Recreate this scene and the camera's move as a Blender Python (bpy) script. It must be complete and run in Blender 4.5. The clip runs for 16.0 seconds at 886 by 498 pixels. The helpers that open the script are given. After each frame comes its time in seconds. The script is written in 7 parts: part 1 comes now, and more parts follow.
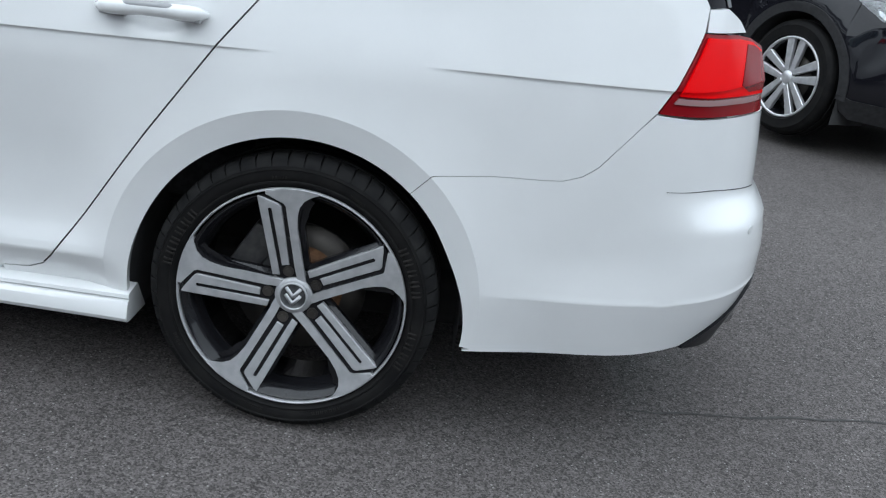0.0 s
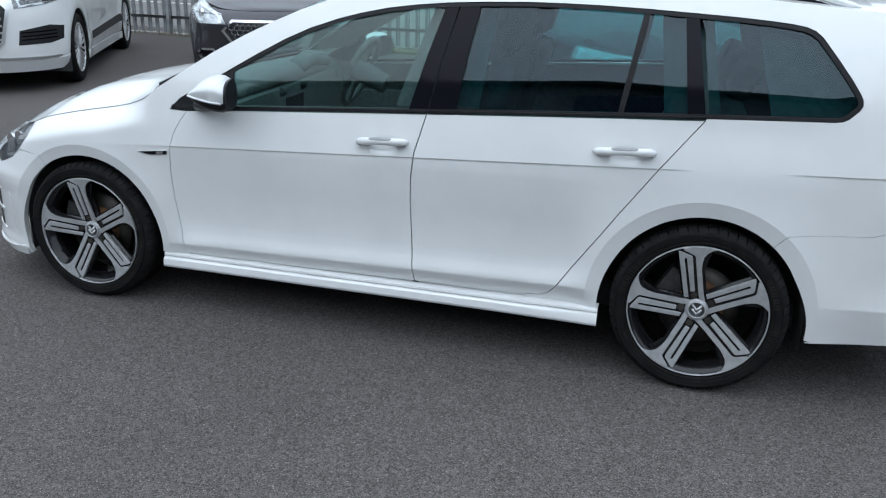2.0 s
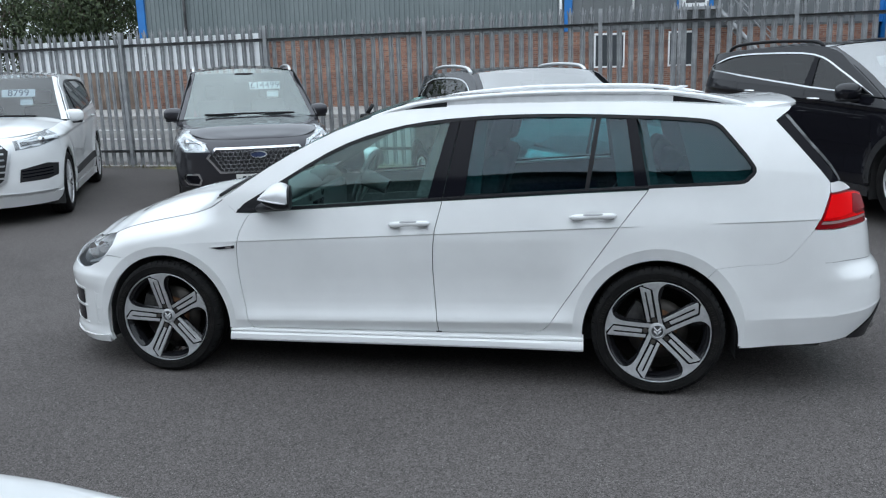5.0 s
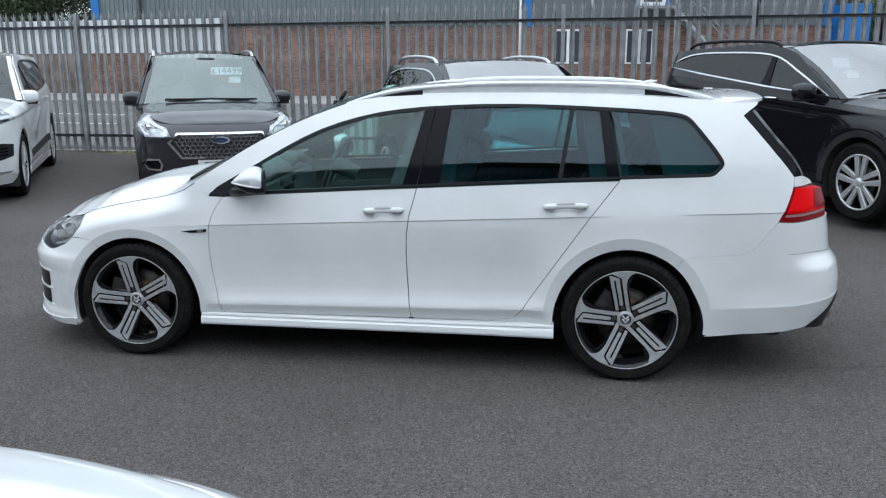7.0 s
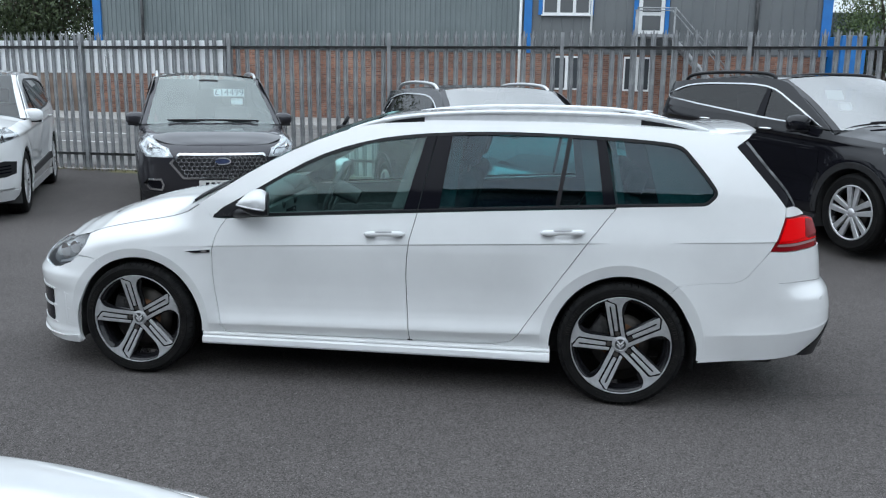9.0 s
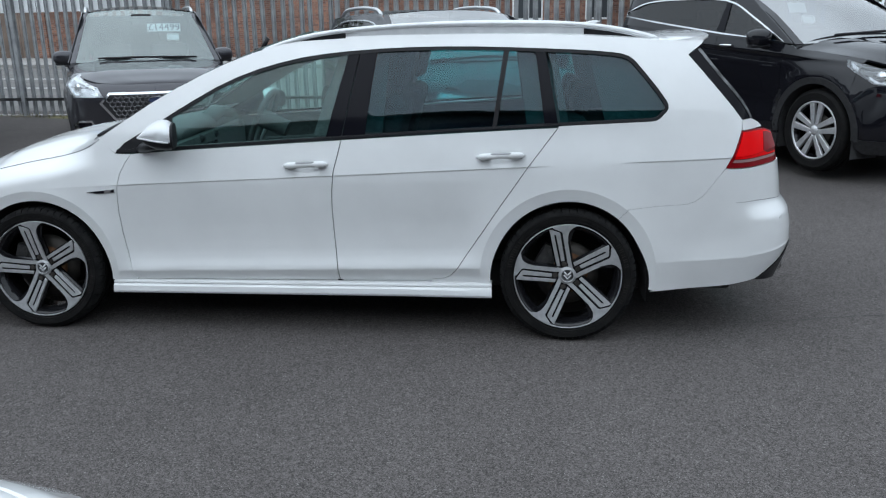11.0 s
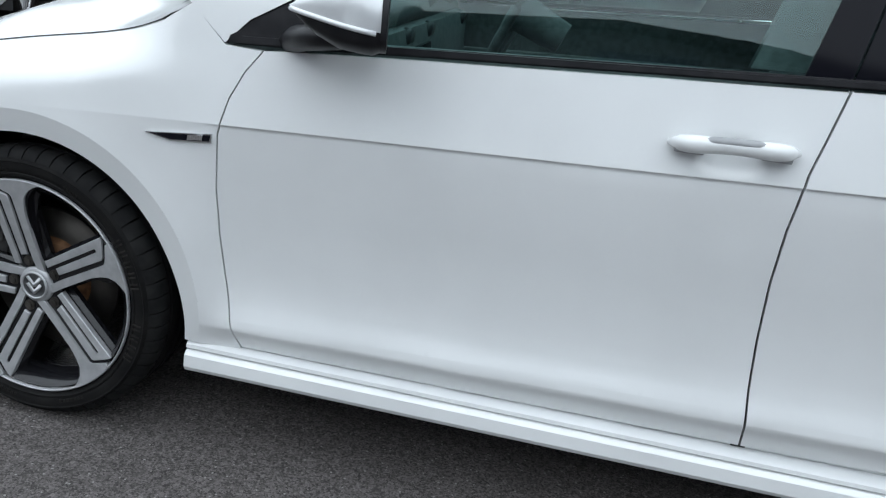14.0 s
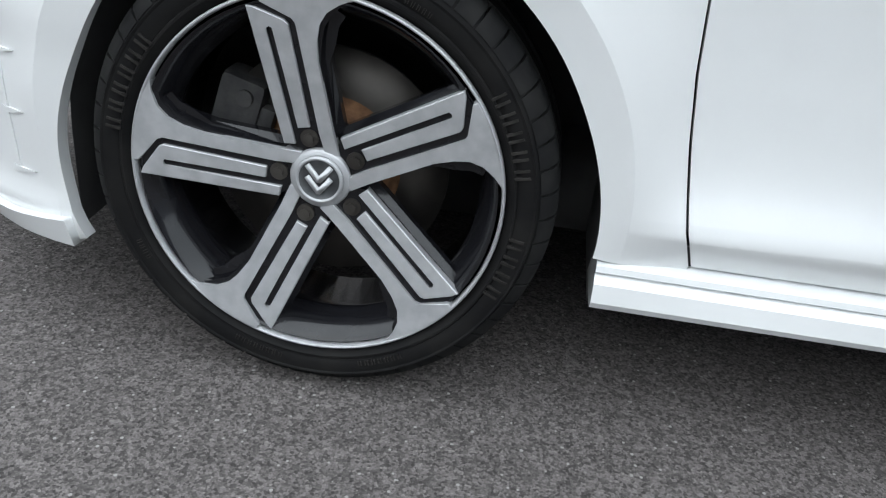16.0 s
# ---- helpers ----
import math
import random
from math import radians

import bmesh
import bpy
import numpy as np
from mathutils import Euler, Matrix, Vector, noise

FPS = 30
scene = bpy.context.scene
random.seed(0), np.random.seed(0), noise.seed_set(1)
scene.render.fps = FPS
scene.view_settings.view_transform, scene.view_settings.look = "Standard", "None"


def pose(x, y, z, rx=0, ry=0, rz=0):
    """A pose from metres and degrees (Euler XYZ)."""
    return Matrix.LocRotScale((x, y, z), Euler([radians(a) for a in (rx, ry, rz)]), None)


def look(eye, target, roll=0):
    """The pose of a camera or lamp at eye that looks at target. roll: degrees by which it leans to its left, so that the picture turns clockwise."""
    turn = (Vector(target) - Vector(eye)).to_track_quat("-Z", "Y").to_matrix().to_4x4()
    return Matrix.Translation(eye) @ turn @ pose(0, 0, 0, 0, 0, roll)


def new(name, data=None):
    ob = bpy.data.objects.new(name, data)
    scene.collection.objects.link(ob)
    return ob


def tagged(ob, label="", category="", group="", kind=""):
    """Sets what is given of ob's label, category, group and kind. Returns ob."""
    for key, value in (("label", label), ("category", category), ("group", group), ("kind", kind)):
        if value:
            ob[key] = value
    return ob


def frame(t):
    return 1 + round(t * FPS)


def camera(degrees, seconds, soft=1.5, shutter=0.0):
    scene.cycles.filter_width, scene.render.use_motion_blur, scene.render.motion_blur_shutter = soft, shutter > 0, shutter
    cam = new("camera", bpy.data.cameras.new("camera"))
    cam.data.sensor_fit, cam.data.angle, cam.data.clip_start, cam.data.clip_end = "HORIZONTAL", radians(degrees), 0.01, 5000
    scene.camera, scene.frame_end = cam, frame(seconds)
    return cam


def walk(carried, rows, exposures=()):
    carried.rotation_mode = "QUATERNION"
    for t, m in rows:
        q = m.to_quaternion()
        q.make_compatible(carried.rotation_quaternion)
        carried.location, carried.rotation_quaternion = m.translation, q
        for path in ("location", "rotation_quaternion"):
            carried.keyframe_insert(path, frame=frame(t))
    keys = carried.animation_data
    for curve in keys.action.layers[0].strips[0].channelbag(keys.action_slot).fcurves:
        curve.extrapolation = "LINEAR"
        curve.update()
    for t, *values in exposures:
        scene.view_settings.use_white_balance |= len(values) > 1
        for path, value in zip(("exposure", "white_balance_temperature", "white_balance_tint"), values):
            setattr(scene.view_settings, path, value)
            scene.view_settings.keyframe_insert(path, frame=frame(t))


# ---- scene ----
from mathutils.bvhtree import BVHTree

cam = camera(56.0, 16.0, 1.2)
PATH = [
    (0, (0.28, -1.695, 1.142), (0.324, 0.167, 0.413), 8.8),
    (0.5, (0.162, -2.12, 1.29), (0.076, -0.305, 0.455), 9.1),
    (1, (0.013, -2.391, 1.452), (-0.433, -0.609, 0.66), 5.3),
    (1.5, (-0.221, -2.748, 1.466), (-0.704, -0.931, 0.784), 5.1),
    (2, (-0.208, -3.032, 1.588), (-0.679, -1.216, 0.897), 1.8),
    (2.5, (-0.122, -3.288, 1.629), (-0.594, -1.45, 0.998), -0.8),
    (3, (-0.169, -3.527, 1.639), (-0.59, -1.649, 1.096), -1.9),
    (3.5, (-0.191, -3.711, 1.659), (-0.606, -1.816, 1.17), -2.2),
    (4, (-0.198, -3.861, 1.666), (-0.593, -1.948, 1.235), -2.2),
    (4.2, (-0.265, -3.928, 1.661), (-0.65, -2.011, 1.243), -2.2),
    (6.3, (-0.416, -4.186, 1.621), (-0.67, -2.254, 1.173), -0.5),
    (6.5, (-0.436, -4.177, 1.62), (-0.684, -2.242, 1.177), -0.7),
    (7, (-0.455, -4.171, 1.617), (-0.682, -2.234, 1.17), 0.2),
    (7.5, (-0.453, -4.185, 1.633), (-0.67, -2.247, 1.192), 0.8),
    (8, (-0.44, -4.205, 1.639), (-0.647, -2.262, 1.213), 0.8),
    (10.3, (-0.494, -4.292, 1.645), (-0.745, -2.343, 1.273), 1.2),
    (10.5, (-0.478, -4.24, 1.626), (-0.742, -2.308, 1.184), 0.5),
    (11, (-0.3, -3.882, 1.518), (-0.449, -1.96, 0.984), -0.6),
    (11.5, (-0.215, -3.41, 1.399), (-0.174, -1.437, 1.075), 0.5),
    (12, (-0.227, -2.927, 1.294), (-0.114, -0.958, 0.96), 1.6),
    (12.5, (-0.388, -2.425, 1.203), (-0.339, -0.457, 0.849), 5.1),
    (13, (-0.605, -2.092, 1.092), (-0.622, -0.139, 0.661), 5.8),
    (13.5, (-1.049, -1.71, 1.101), (-1.245, 0.179, 0.475), 6.8),
    (14, (-1.465, -1.466, 1.139), (-1.803, 0.374, 0.431), 6.4),
    (14.5, (-1.87, -1.322, 1.045), (-2.29, 0.439, 0.196), 6.2),
    (15, (-2.162, -1.244, 0.996), (-2.518, 0.5, 0.085), 5.8),
    (15.5, (-2.315, -1.045, 0.889), (-2.606, 0.651, -0.131), 4.6),
    (16, (-2.376, -0.961, 0.784), (-2.545, 0.778, -0.189), 5.9),
]
EXPOSURES = [(0.0, 0.20, 6330, 10), (1.0, -0.03, 6180, 10), (1.5, 0.02, 6150, 10), (2.5, -0.06, 6250, 10), (3.5, -0.02, 6300, 10), (7.0, -0.04, 6270, 10), (8.0, -0.02, 6270, 10), (10.5, -0.12, 6330, 10), (11.0, -0.18, 6260, 10), (11.5, -0.04, 6280, 10), (12.0, -0.10, 6290, 10), (12.5, -0.12, 6310, 10), (13.0, 0.04, 6350, 10), (13.5, 0.16, 6400, 10), (14.0, 0.08, 6400, 10), (14.5, 0.10, 6400, 10), (15.0, 0.38, 6350, 10), (15.5, 0.46, 6450, 10), (16.0, 0.64, 6600, 10)]
walk(cam, [(t, look(eye, target, roll)) for t, eye, target, roll in PATH], EXPOSURES)

# ---- world and light: bright overcast sky ----
SUN_UP, SUN_ROUND = 50.0, 208.0
world = bpy.data.worlds.new("overcast")
scene.world = world
world.use_nodes = True
wn, wl = world.node_tree.nodes, world.node_tree.links
sky = wn.new("ShaderNodeTexSky")
sky.sky_type, sky.sun_disc = "NISHITA", False
sky.sun_elevation, sky.sun_rotation = radians(SUN_UP), radians(SUN_ROUND)
sky.air_density, sky.dust_density, sky.ozone_density = 1.0, 1.6, 1.0
grey = wn.new("ShaderNodeHueSaturation")
grey.inputs["Saturation"].default_value, grey.inputs["Value"].default_value = 0.6, 0.10
wl.new(sky.outputs[0], grey.inputs["Color"])
# cloud layer: brighter overhead, softly uneven
wtc = wn.new("ShaderNodeTexCoord")
wsep = wn.new("ShaderNodeSeparateXYZ")
wl.new(wtc.outputs["Generated"], wsep.inputs[0])
wramp = wn.new("ShaderNodeValToRGB")
wramp.color_ramp.elements[0].position, wramp.color_ramp.elements[1].position = 0.0, 0.9
wramp.color_ramp.elements[0].color, wramp.color_ramp.elements[1].color = (0.60, 0.675, 0.74, 1), (1.26, 1.415, 1.545, 1)
wl.new(wsep.outputs[2], wramp.inputs[0])
wnoise = wn.new("ShaderNodeTexNoise")
wnoise.inputs["Scale"].default_value, wnoise.inputs["Detail"].default_value = 2.6, 7
wl.new(wtc.outputs["Generated"], wnoise.inputs["Vector"])
wmap = wn.new("ShaderNodeMapRange")
for k, v in (("From Min", 0.3), ("From Max", 0.7), ("To Min", 1.2), ("To Max", 1.6)):
    wmap.inputs[k].default_value = v
wl.new(wnoise.outputs["Fac"], wmap.inputs["Value"])
wmul = wn.new("ShaderNodeVectorMath")
wmul.operation = "SCALE"
wl.new(wramp.outputs[0], wmul.inputs[0])
wl.new(wmap.outputs[0], wmul.inputs["Scale"])
wmix = wn.new("ShaderNodeMix")
wmix.data_type = "RGBA"
wmix.inputs[0].default_value = 0.85
wl.new(grey.outputs[0], wmix.inputs[6])
wl.new(wmul.outputs[0], wmix.inputs[7])
# broad soft glow of the veiled sun in the clouds
to_sun = pose(0, 0, 0, 90 - SUN_UP, 0, 180 - SUN_ROUND) @ Vector((0, 0, 1))
wdot = wn.new("ShaderNodeVectorMath")
wdot.operation = "DOT_PRODUCT"
wdot.inputs[1].default_value = to_sun
wl.new(wtc.outputs["Generated"], wdot.inputs[0])
wglow = wn.new("ShaderNodeMapRange")
wglow.interpolation_type = "SMOOTHSTEP"
for k, v in (("From Min", -0.1), ("From Max", 1.0), ("To Min", 0.0), ("To Max", 0.34)):
    wglow.inputs[k].default_value = v
wl.new(wdot.outputs["Value"], wglow.inputs["Value"])
wtint = wn.new("ShaderNodeVectorMath")
wtint.operation = "SCALE"
wtint.inputs[0].default_value = (0.94, 0.98, 1.0)
wl.new(wglow.outputs[0], wtint.inputs["Scale"])
wsum = wn.new("ShaderNodeVectorMath")
wsum.operation = "ADD"
wl.new(wmix.outputs[2], wsum.inputs[0])
wl.new(wtint.outputs[0], wsum.inputs[1])
wl.new(wsum.outputs[0], wn["Background"].inputs["Color"])
wn["Background"].inputs["Strength"].default_value = 1.0
sun = bpy.data.lights.new("sun", "SUN")
sun.energy, sun.angle, sun.color = 0.30, radians(120), (0.94, 0.98, 1.0)
sun_ob = new("sun", sun)
sun_ob.matrix_world = pose(0, 0, 30, 90 - SUN_UP, 0, 180 - SUN_ROUND)


# ---- materials ----
def shader(name, color=(0.5, 0.5, 0.5), rough=0.5, metal=0.0, coat=0.0, spec=0.5):
    m = bpy.data.materials.new(name)
    m.use_nodes = True
    b = m.node_tree.nodes["Principled BSDF"]
    b.inputs["Base Color"].default_value = (*color, 1)
    b.inputs["Roughness"].default_value = rough
    b.inputs["Metallic"].default_value = metal
    b.inputs["Coat Weight"].default_value = coat
    b.inputs["Coat Roughness"].default_value = 0.03
    b.inputs["Specular IOR Level"].default_value = spec
    return m


def node(m, kind, **values):
    n = m.node_tree.nodes.new(kind)
    for key, value in values.items():
        n.inputs[key].default_value = value
    return n


def link(m, a, b):
    m.node_tree.links.new(a, b)


def coords(m, scale=(1, 1, 1)):
    tc = m.node_tree.nodes.new("ShaderNodeTexCoord")
    mp = m.node_tree.nodes.new("ShaderNodeMapping")
    mp.inputs["Scale"].default_value = scale
    link(m, tc.outputs["Object"], mp.inputs["Vector"])
    return mp.outputs[0]


def mottle(m, color_a, color_b, scale, vec=None, detail=6, low=0.35, high=0.65, rough=None, bump=0.0, bump_dist=0.002, bump_scale=None):
    """Colour varied by noise between two tones, with optional bump and roughness variation."""
    b = m.node_tree.nodes["Principled BSDF"]
    vec = vec or coords(m)
    nz = node(m, "ShaderNodeTexNoise", Scale=scale, Detail=detail)
    link(m, vec, nz.inputs["Vector"])
    ramp = m.node_tree.nodes.new("ShaderNodeValToRGB")
    ramp.color_ramp.elements[0].position, ramp.color_ramp.elements[1].position = low, high
    ramp.color_ramp.elements[0].color, ramp.color_ramp.elements[1].color = (*color_a, 1), (*color_b, 1)
    link(m, nz.outputs["Fac"], ramp.inputs[0])
    link(m, ramp.outputs[0], b.inputs["Base Color"])
    if rough:
        rr = node(m, "ShaderNodeMapRange")
        rr.inputs["To Min"].default_value, rr.inputs["To Max"].default_value = rough
        link(m, nz.outputs["Fac"], rr.inputs["Value"])
        link(m, rr.outputs[0], b.inputs["Roughness"])
    if bump:
        bn = node(m, "ShaderNodeTexNoise", Scale=bump_scale or scale * 6, Detail=4)
        link(m, vec, bn.inputs["Vector"])
        bp = node(m, "ShaderNodeBump", Strength=bump, Distance=bump_dist)
        link(m, bn.outputs["Fac"], bp.inputs["Height"])
        link(m, bp.outputs[0], b.inputs["Normal"])
    return m


def paint(name, color, rough=0.35, metal=0.0):
    m = shader(name, color, rough, metal, coat=1.0, spec=0.5 if color[0] > 0.5 else 0.0)
    tint = tuple(c * 0.93 for c in color)
    mottle(m, tint, color, 3.0, low=0.3, high=0.6, bump=0.015, bump_dist=0.001, bump_scale=120)
    return m


def pane(name, tint, f0=0.08, sheen=(1, 1, 1)):
    m = bpy.data.materials.new(name)
    m.use_nodes = True
    t = m.node_tree
    t.nodes.remove(t.nodes["Principled BSDF"])
    clear = t.nodes.new("ShaderNodeBsdfTransparent")
    clear.inputs[0].default_value = (*tint, 1)
    gloss = t.nodes.new("ShaderNodeBsdfGlossy")
    gloss.inputs["Roughness"].default_value = 0.01
    gloss.inputs[0].default_value = (*sheen, 1)
    # gloss of a thin sheet, alike from both sides
    lw = t.nodes.new("ShaderNodeLayerWeight")
    lw.inputs["Blend"].default_value = 0.5
    power = t.nodes.new("ShaderNodeMath")
    power.operation = "POWER"
    power.inputs[1].default_value = 5.0
    link(m, lw.outputs["Facing"], power.inputs[0])
    fr = t.nodes.new("ShaderNodeMath")
    fr.operation = "MULTIPLY_ADD"
    fr.inputs[1].default_value, fr.inputs[2].default_value = 1 - f0, f0
    link(m, power.outputs[0], fr.inputs[0])
    mix = t.nodes.new("ShaderNodeMixShader")
    link(m, fr.outputs[0], mix.inputs[0])
    link(m, clear.outputs[0], mix.inputs[1])
    link(m, gloss.outputs[0], mix.inputs[2])
    link(m, mix.outputs[0], t.nodes["Material Output"].inputs[0])
    return m


def asphalt_material():
    m = shader("asphalt", (0.05, 0.05, 0.05), 0.9, spec=0.15)
    b = m.node_tree.nodes["Principled BSDF"]
    vec = coords(m)
    big = node(m, "ShaderNodeTexNoise", Scale=0.45, Detail=8, Roughness=0.65)
    fine = node(m, "ShaderNodeTexVoronoi", Scale=240.0)
    grain = node(m, "ShaderNodeTexNoise", Scale=300.0, Detail=3)
    rare = node(m, "ShaderNodeTexVoronoi", Scale=95.0)
    for n in (big, fine, grain, rare):
        link(m, vec, n.inputs["Vector"])
    base = m.node_tree.nodes.new("ShaderNodeValToRGB")
    base.color_ramp.elements[0].position, base.color_ramp.elements[1].position = 0.3, 0.72
    base.color_ramp.elements[0].color, base.color_ramp.elements[1].color = (0.072, 0.0652, 0.063, 1), (0.100, 0.0907, 0.0877, 1)
    link(m, big.outputs["Fac"], base.inputs[0])
    # stone chips: each cell its own grey
    sep = m.node_tree.nodes.new("ShaderNodeSeparateColor")
    link(m, fine.outputs["Color"], sep.inputs[0])
    chip = node(m, "ShaderNodeMapRange")
    for k, v in (("From Min", 0.0), ("From Max", 1.0), ("To Min", 0.50), ("To Max", 1.65)):
        chip.inputs[k].default_value = v
    link(m, sep.outputs[0], chip.inputs["Value"])
    mul = m.node_tree.nodes.new("ShaderNodeVectorMath")
    mul.operation = "SCALE"
    link(m, base.outputs[0], mul.inputs[0])
    speck = node(m, "ShaderNodeMapRange")
    for k, v in (("From Min", 0.3), ("From Max", 0.7), ("To Min", 0.7), ("To Max", 1.3)):
        speck.inputs[k].default_value = v
    link(m, grain.outputs["Fac"], speck.inputs["Value"])
    coarse = node(m, "ShaderNodeTexVoronoi", Scale=85.0)
    link(m, vec, coarse.inputs["Vector"])
    sep3 = m.node_tree.nodes.new("ShaderNodeSeparateColor")
    link(m, coarse.outputs["Color"], sep3.inputs[0])
    tone = node(m, "ShaderNodeMapRange")
    for k, v in (("From Min", 0.0), ("From Max", 1.0), ("To Min", 0.84), ("To Max", 1.18)):
        tone.inputs[k].default_value = v
    link(m, sep3.outputs[2], tone.inputs["Value"])
    patch = m.node_tree.nodes.new("ShaderNodeMath")
    patch.operation = "MULTIPLY"
    both_tone = m.node_tree.nodes.new("ShaderNodeMath")
    both_tone.operation = "MULTIPLY"
    link(m, chip.outputs[0], both_tone.inputs[0])
    link(m, speck.outputs[0], both_tone.inputs[1])
    link(m, both_tone.outputs[0], patch.inputs[0])
    link(m, tone.outputs[0], patch.inputs[1])
    link(m, patch.outputs[0], mul.inputs["Scale"])
    # rare pale chips
    sep2 = m.node_tree.nodes.new("ShaderNodeSeparateColor")
    link(m, rare.outputs["Color"], sep2.inputs[0])
    pick = m.node_tree.nodes.new("ShaderNodeMath")
    pick.operation = "GREATER_THAN"
    pick.inputs[1].default_value = 0.89
    link(m, sep2.outputs[1], pick.inputs[0])
    near = m.node_tree.nodes.new("ShaderNodeMath")
    near.operation = "LESS_THAN"
    near.inputs[1].default_value = 0.24
    link(m, rare.outputs["Distance"], near.inputs[0])
    both = m.node_tree.nodes.new("ShaderNodeMath")
    both.operation = "MULTIPLY"
    link(m, pick.outputs[0], both.inputs[0])
    link(m, near.outputs[0], both.inputs[1])
    mix = m.node_tree.nodes.new("ShaderNodeMix")
    mix.data_type = "RGBA"
    link(m, both.outputs[0], mix.inputs[0])
    link(m, mul.outputs[0], mix.inputs[6])
    mix.inputs[7].default_value = (0.24, 0.23, 0.22, 1)
    link(m, mix.outputs[2], b.inputs["Base Color"])
    add = m.node_tree.nodes.new("ShaderNodeMath")
    add.operation = "ADD"
    link(m, fine.outputs["Distance"], add.inputs[0])
    link(m, grain.outputs["Fac"], add.inputs[1])
    bp = node(m, "ShaderNodeBump", Strength=0.35, Distance=0.002)
    link(m, add.outputs[0], bp.inputs["Height"])
    link(m, bp.outputs[0], b.inputs["Normal"])
    return m


ASPHALT = asphalt_material()
WHITE = paint("white_paint", (0.78, 0.79, 0.79))
BLACK_PAINT = paint("black_paint", (0.008, 0.008, 0.011))
GRAPHITE = paint("graphite_metallic_paint", (0.042, 0.041, 0.048), metal=0.6)
DARK_PAINT = paint("charcoal_paint", (0.03, 0.03, 0.035), metal=0.3)
GREY_PAINT = paint("bronze_grey_paint", (0.11, 0.10, 0.095), metal=0.4)
TRIM = mottle(shader("black_trim", rough=0.4, spec=0.2), (0.009, 0.009, 0.011), (0.017, 0.017, 0.019), 30, rough=(0.3, 0.5))
PIANO = shader("gloss_black_trim", (0.006, 0.006, 0.009), 0.10, spec=0.12)
RUBBER = mottle(shader("tyre_rubber", rough=0.75, spec=0.10), (0.0075, 0.0074, 0.0078), (0.0135, 0.0130, 0.0126), 18, rough=(0.5, 0.75), bump=0.2, bump_dist=0.0008)
TREAD = mottle(shader("worn_tread", rough=0.85, spec=0.12), (0.009, 0.009, 0.0095), (0.018, 0.0178, 0.0175), 22, rough=(0.75, 0.95), bump=0.15)
RUBBER_MARK = mottle(shader("tyre_lettering", rough=0.8, spec=0.15), (0.016, 0.015, 0.014), (0.030, 0.028, 0.026), 60)
RIM_FACE = mottle(shader("machined_alloy", rough=0.42, metal=0.45), (0.41, 0.415, 0.425), (0.50, 0.505, 0.515), 40, rough=(0.36, 0.5), bump=0.05, bump_dist=0.0004, bump_scale=400)
RIM_DARK = mottle(shader("gloss_black_alloy", rough=0.2, spec=0.25, coat=0.3), (0.007, 0.007, 0.0085), (0.012, 0.012, 0.014), 25, rough=(0.08, 0.2))
GRIP = mottle(shader("satin_grey_paint", rough=0.4), (0.26, 0.265, 0.27), (0.32, 0.325, 0.33), 30)
LAMP_INNER = mottle(shader("silvered_lamp_bowl", rough=0.35, metal=0.5), (0.40, 0.42, 0.44), (0.72, 0.74, 0.76), 14, low=0.40, high=0.56)
LAMP_DARK = mottle(shader("smoked_lamp_bowl", rough=0.3, metal=0.4), (0.05, 0.052, 0.055), (0.16, 0.165, 0.17), 14, low=0.42, high=0.58)
ALLOY = mottle(shader("silver_alloy", rough=0.35, metal=0.6), (0.58, 0.58, 0.59), (0.70, 0.70, 0.71), 20, rough=(0.25, 0.4))
DISC = mottle(shader("worn_brake_disc", rough=0.35, metal=0.9), (0.06, 0.055, 0.051), (0.12, 0.11, 0.10), 9, rough=(0.45, 0.65))
RUST = mottle(shader("rusty_iron", rough=0.85), (0.10, 0.045, 0.02), (0.22, 0.11, 0.05), 45, bump=0.3)
CAST = mottle(shader("dirty_cast_iron", rough=0.7, metal=0.2), (0.02, 0.02, 0.022), (0.06, 0.058, 0.056), 30, bump=0.3)
CHROME = shader("chrome", (0.75, 0.76, 0.77), 0.12, 1.0)
MIRROR_CAP = shader("satin_silver_cap", (0.66, 0.67, 0.68), 0.35, 0.45, coat=0.4)
RAIL = mottle(shader("silver_rail", rough=0.3, metal=0.25, coat=0.3), (0.66, 0.67, 0.68), (0.74, 0.75, 0.76), 20)
SATIN = shader("satin_aluminium", (0.62, 0.63, 0.64), 0.3, 0.9)
UNDER = mottle(shader("underbody_black", rough=0.9), (0.028, 0.028, 0.029), (0.05, 0.05, 0.05), 10)
GLASS_FRONT = pane("green_tinted_glass", (0.64, 0.86, 0.83), 0.06, (0.86, 1.0, 0.99))
GLASS_DARK = pane("privacy_glass", (0.21, 0.50, 0.515), 0.050, (0.76, 0.90, 1.0))
GLASS_LAMP = pane("clear_lens", (0.9, 0.92, 0.93))
RED_LENS = shader("red_lens", (0.86, 0.002, 0.004), 0.15, coat=0.03, spec=0.05)
DEEP_RED = shader("dark_red_lens", (0.22, 0.004, 0.008), 0.15, coat=0.12, spec=0.15)
PALE_LENS = shader("pale_lens", (0.36, 0.20, 0.20), 0.15, coat=1.0)
CLOTH = mottle(shader("grey_seat_cloth", rough=0.95), (0.035, 0.035, 0.038), (0.07, 0.07, 0.074), 60, bump=0.3)
DASH = mottle(shader("soft_dash_plastic", rough=0.65), (0.05, 0.052, 0.054), (0.085, 0.088, 0.09), 50)


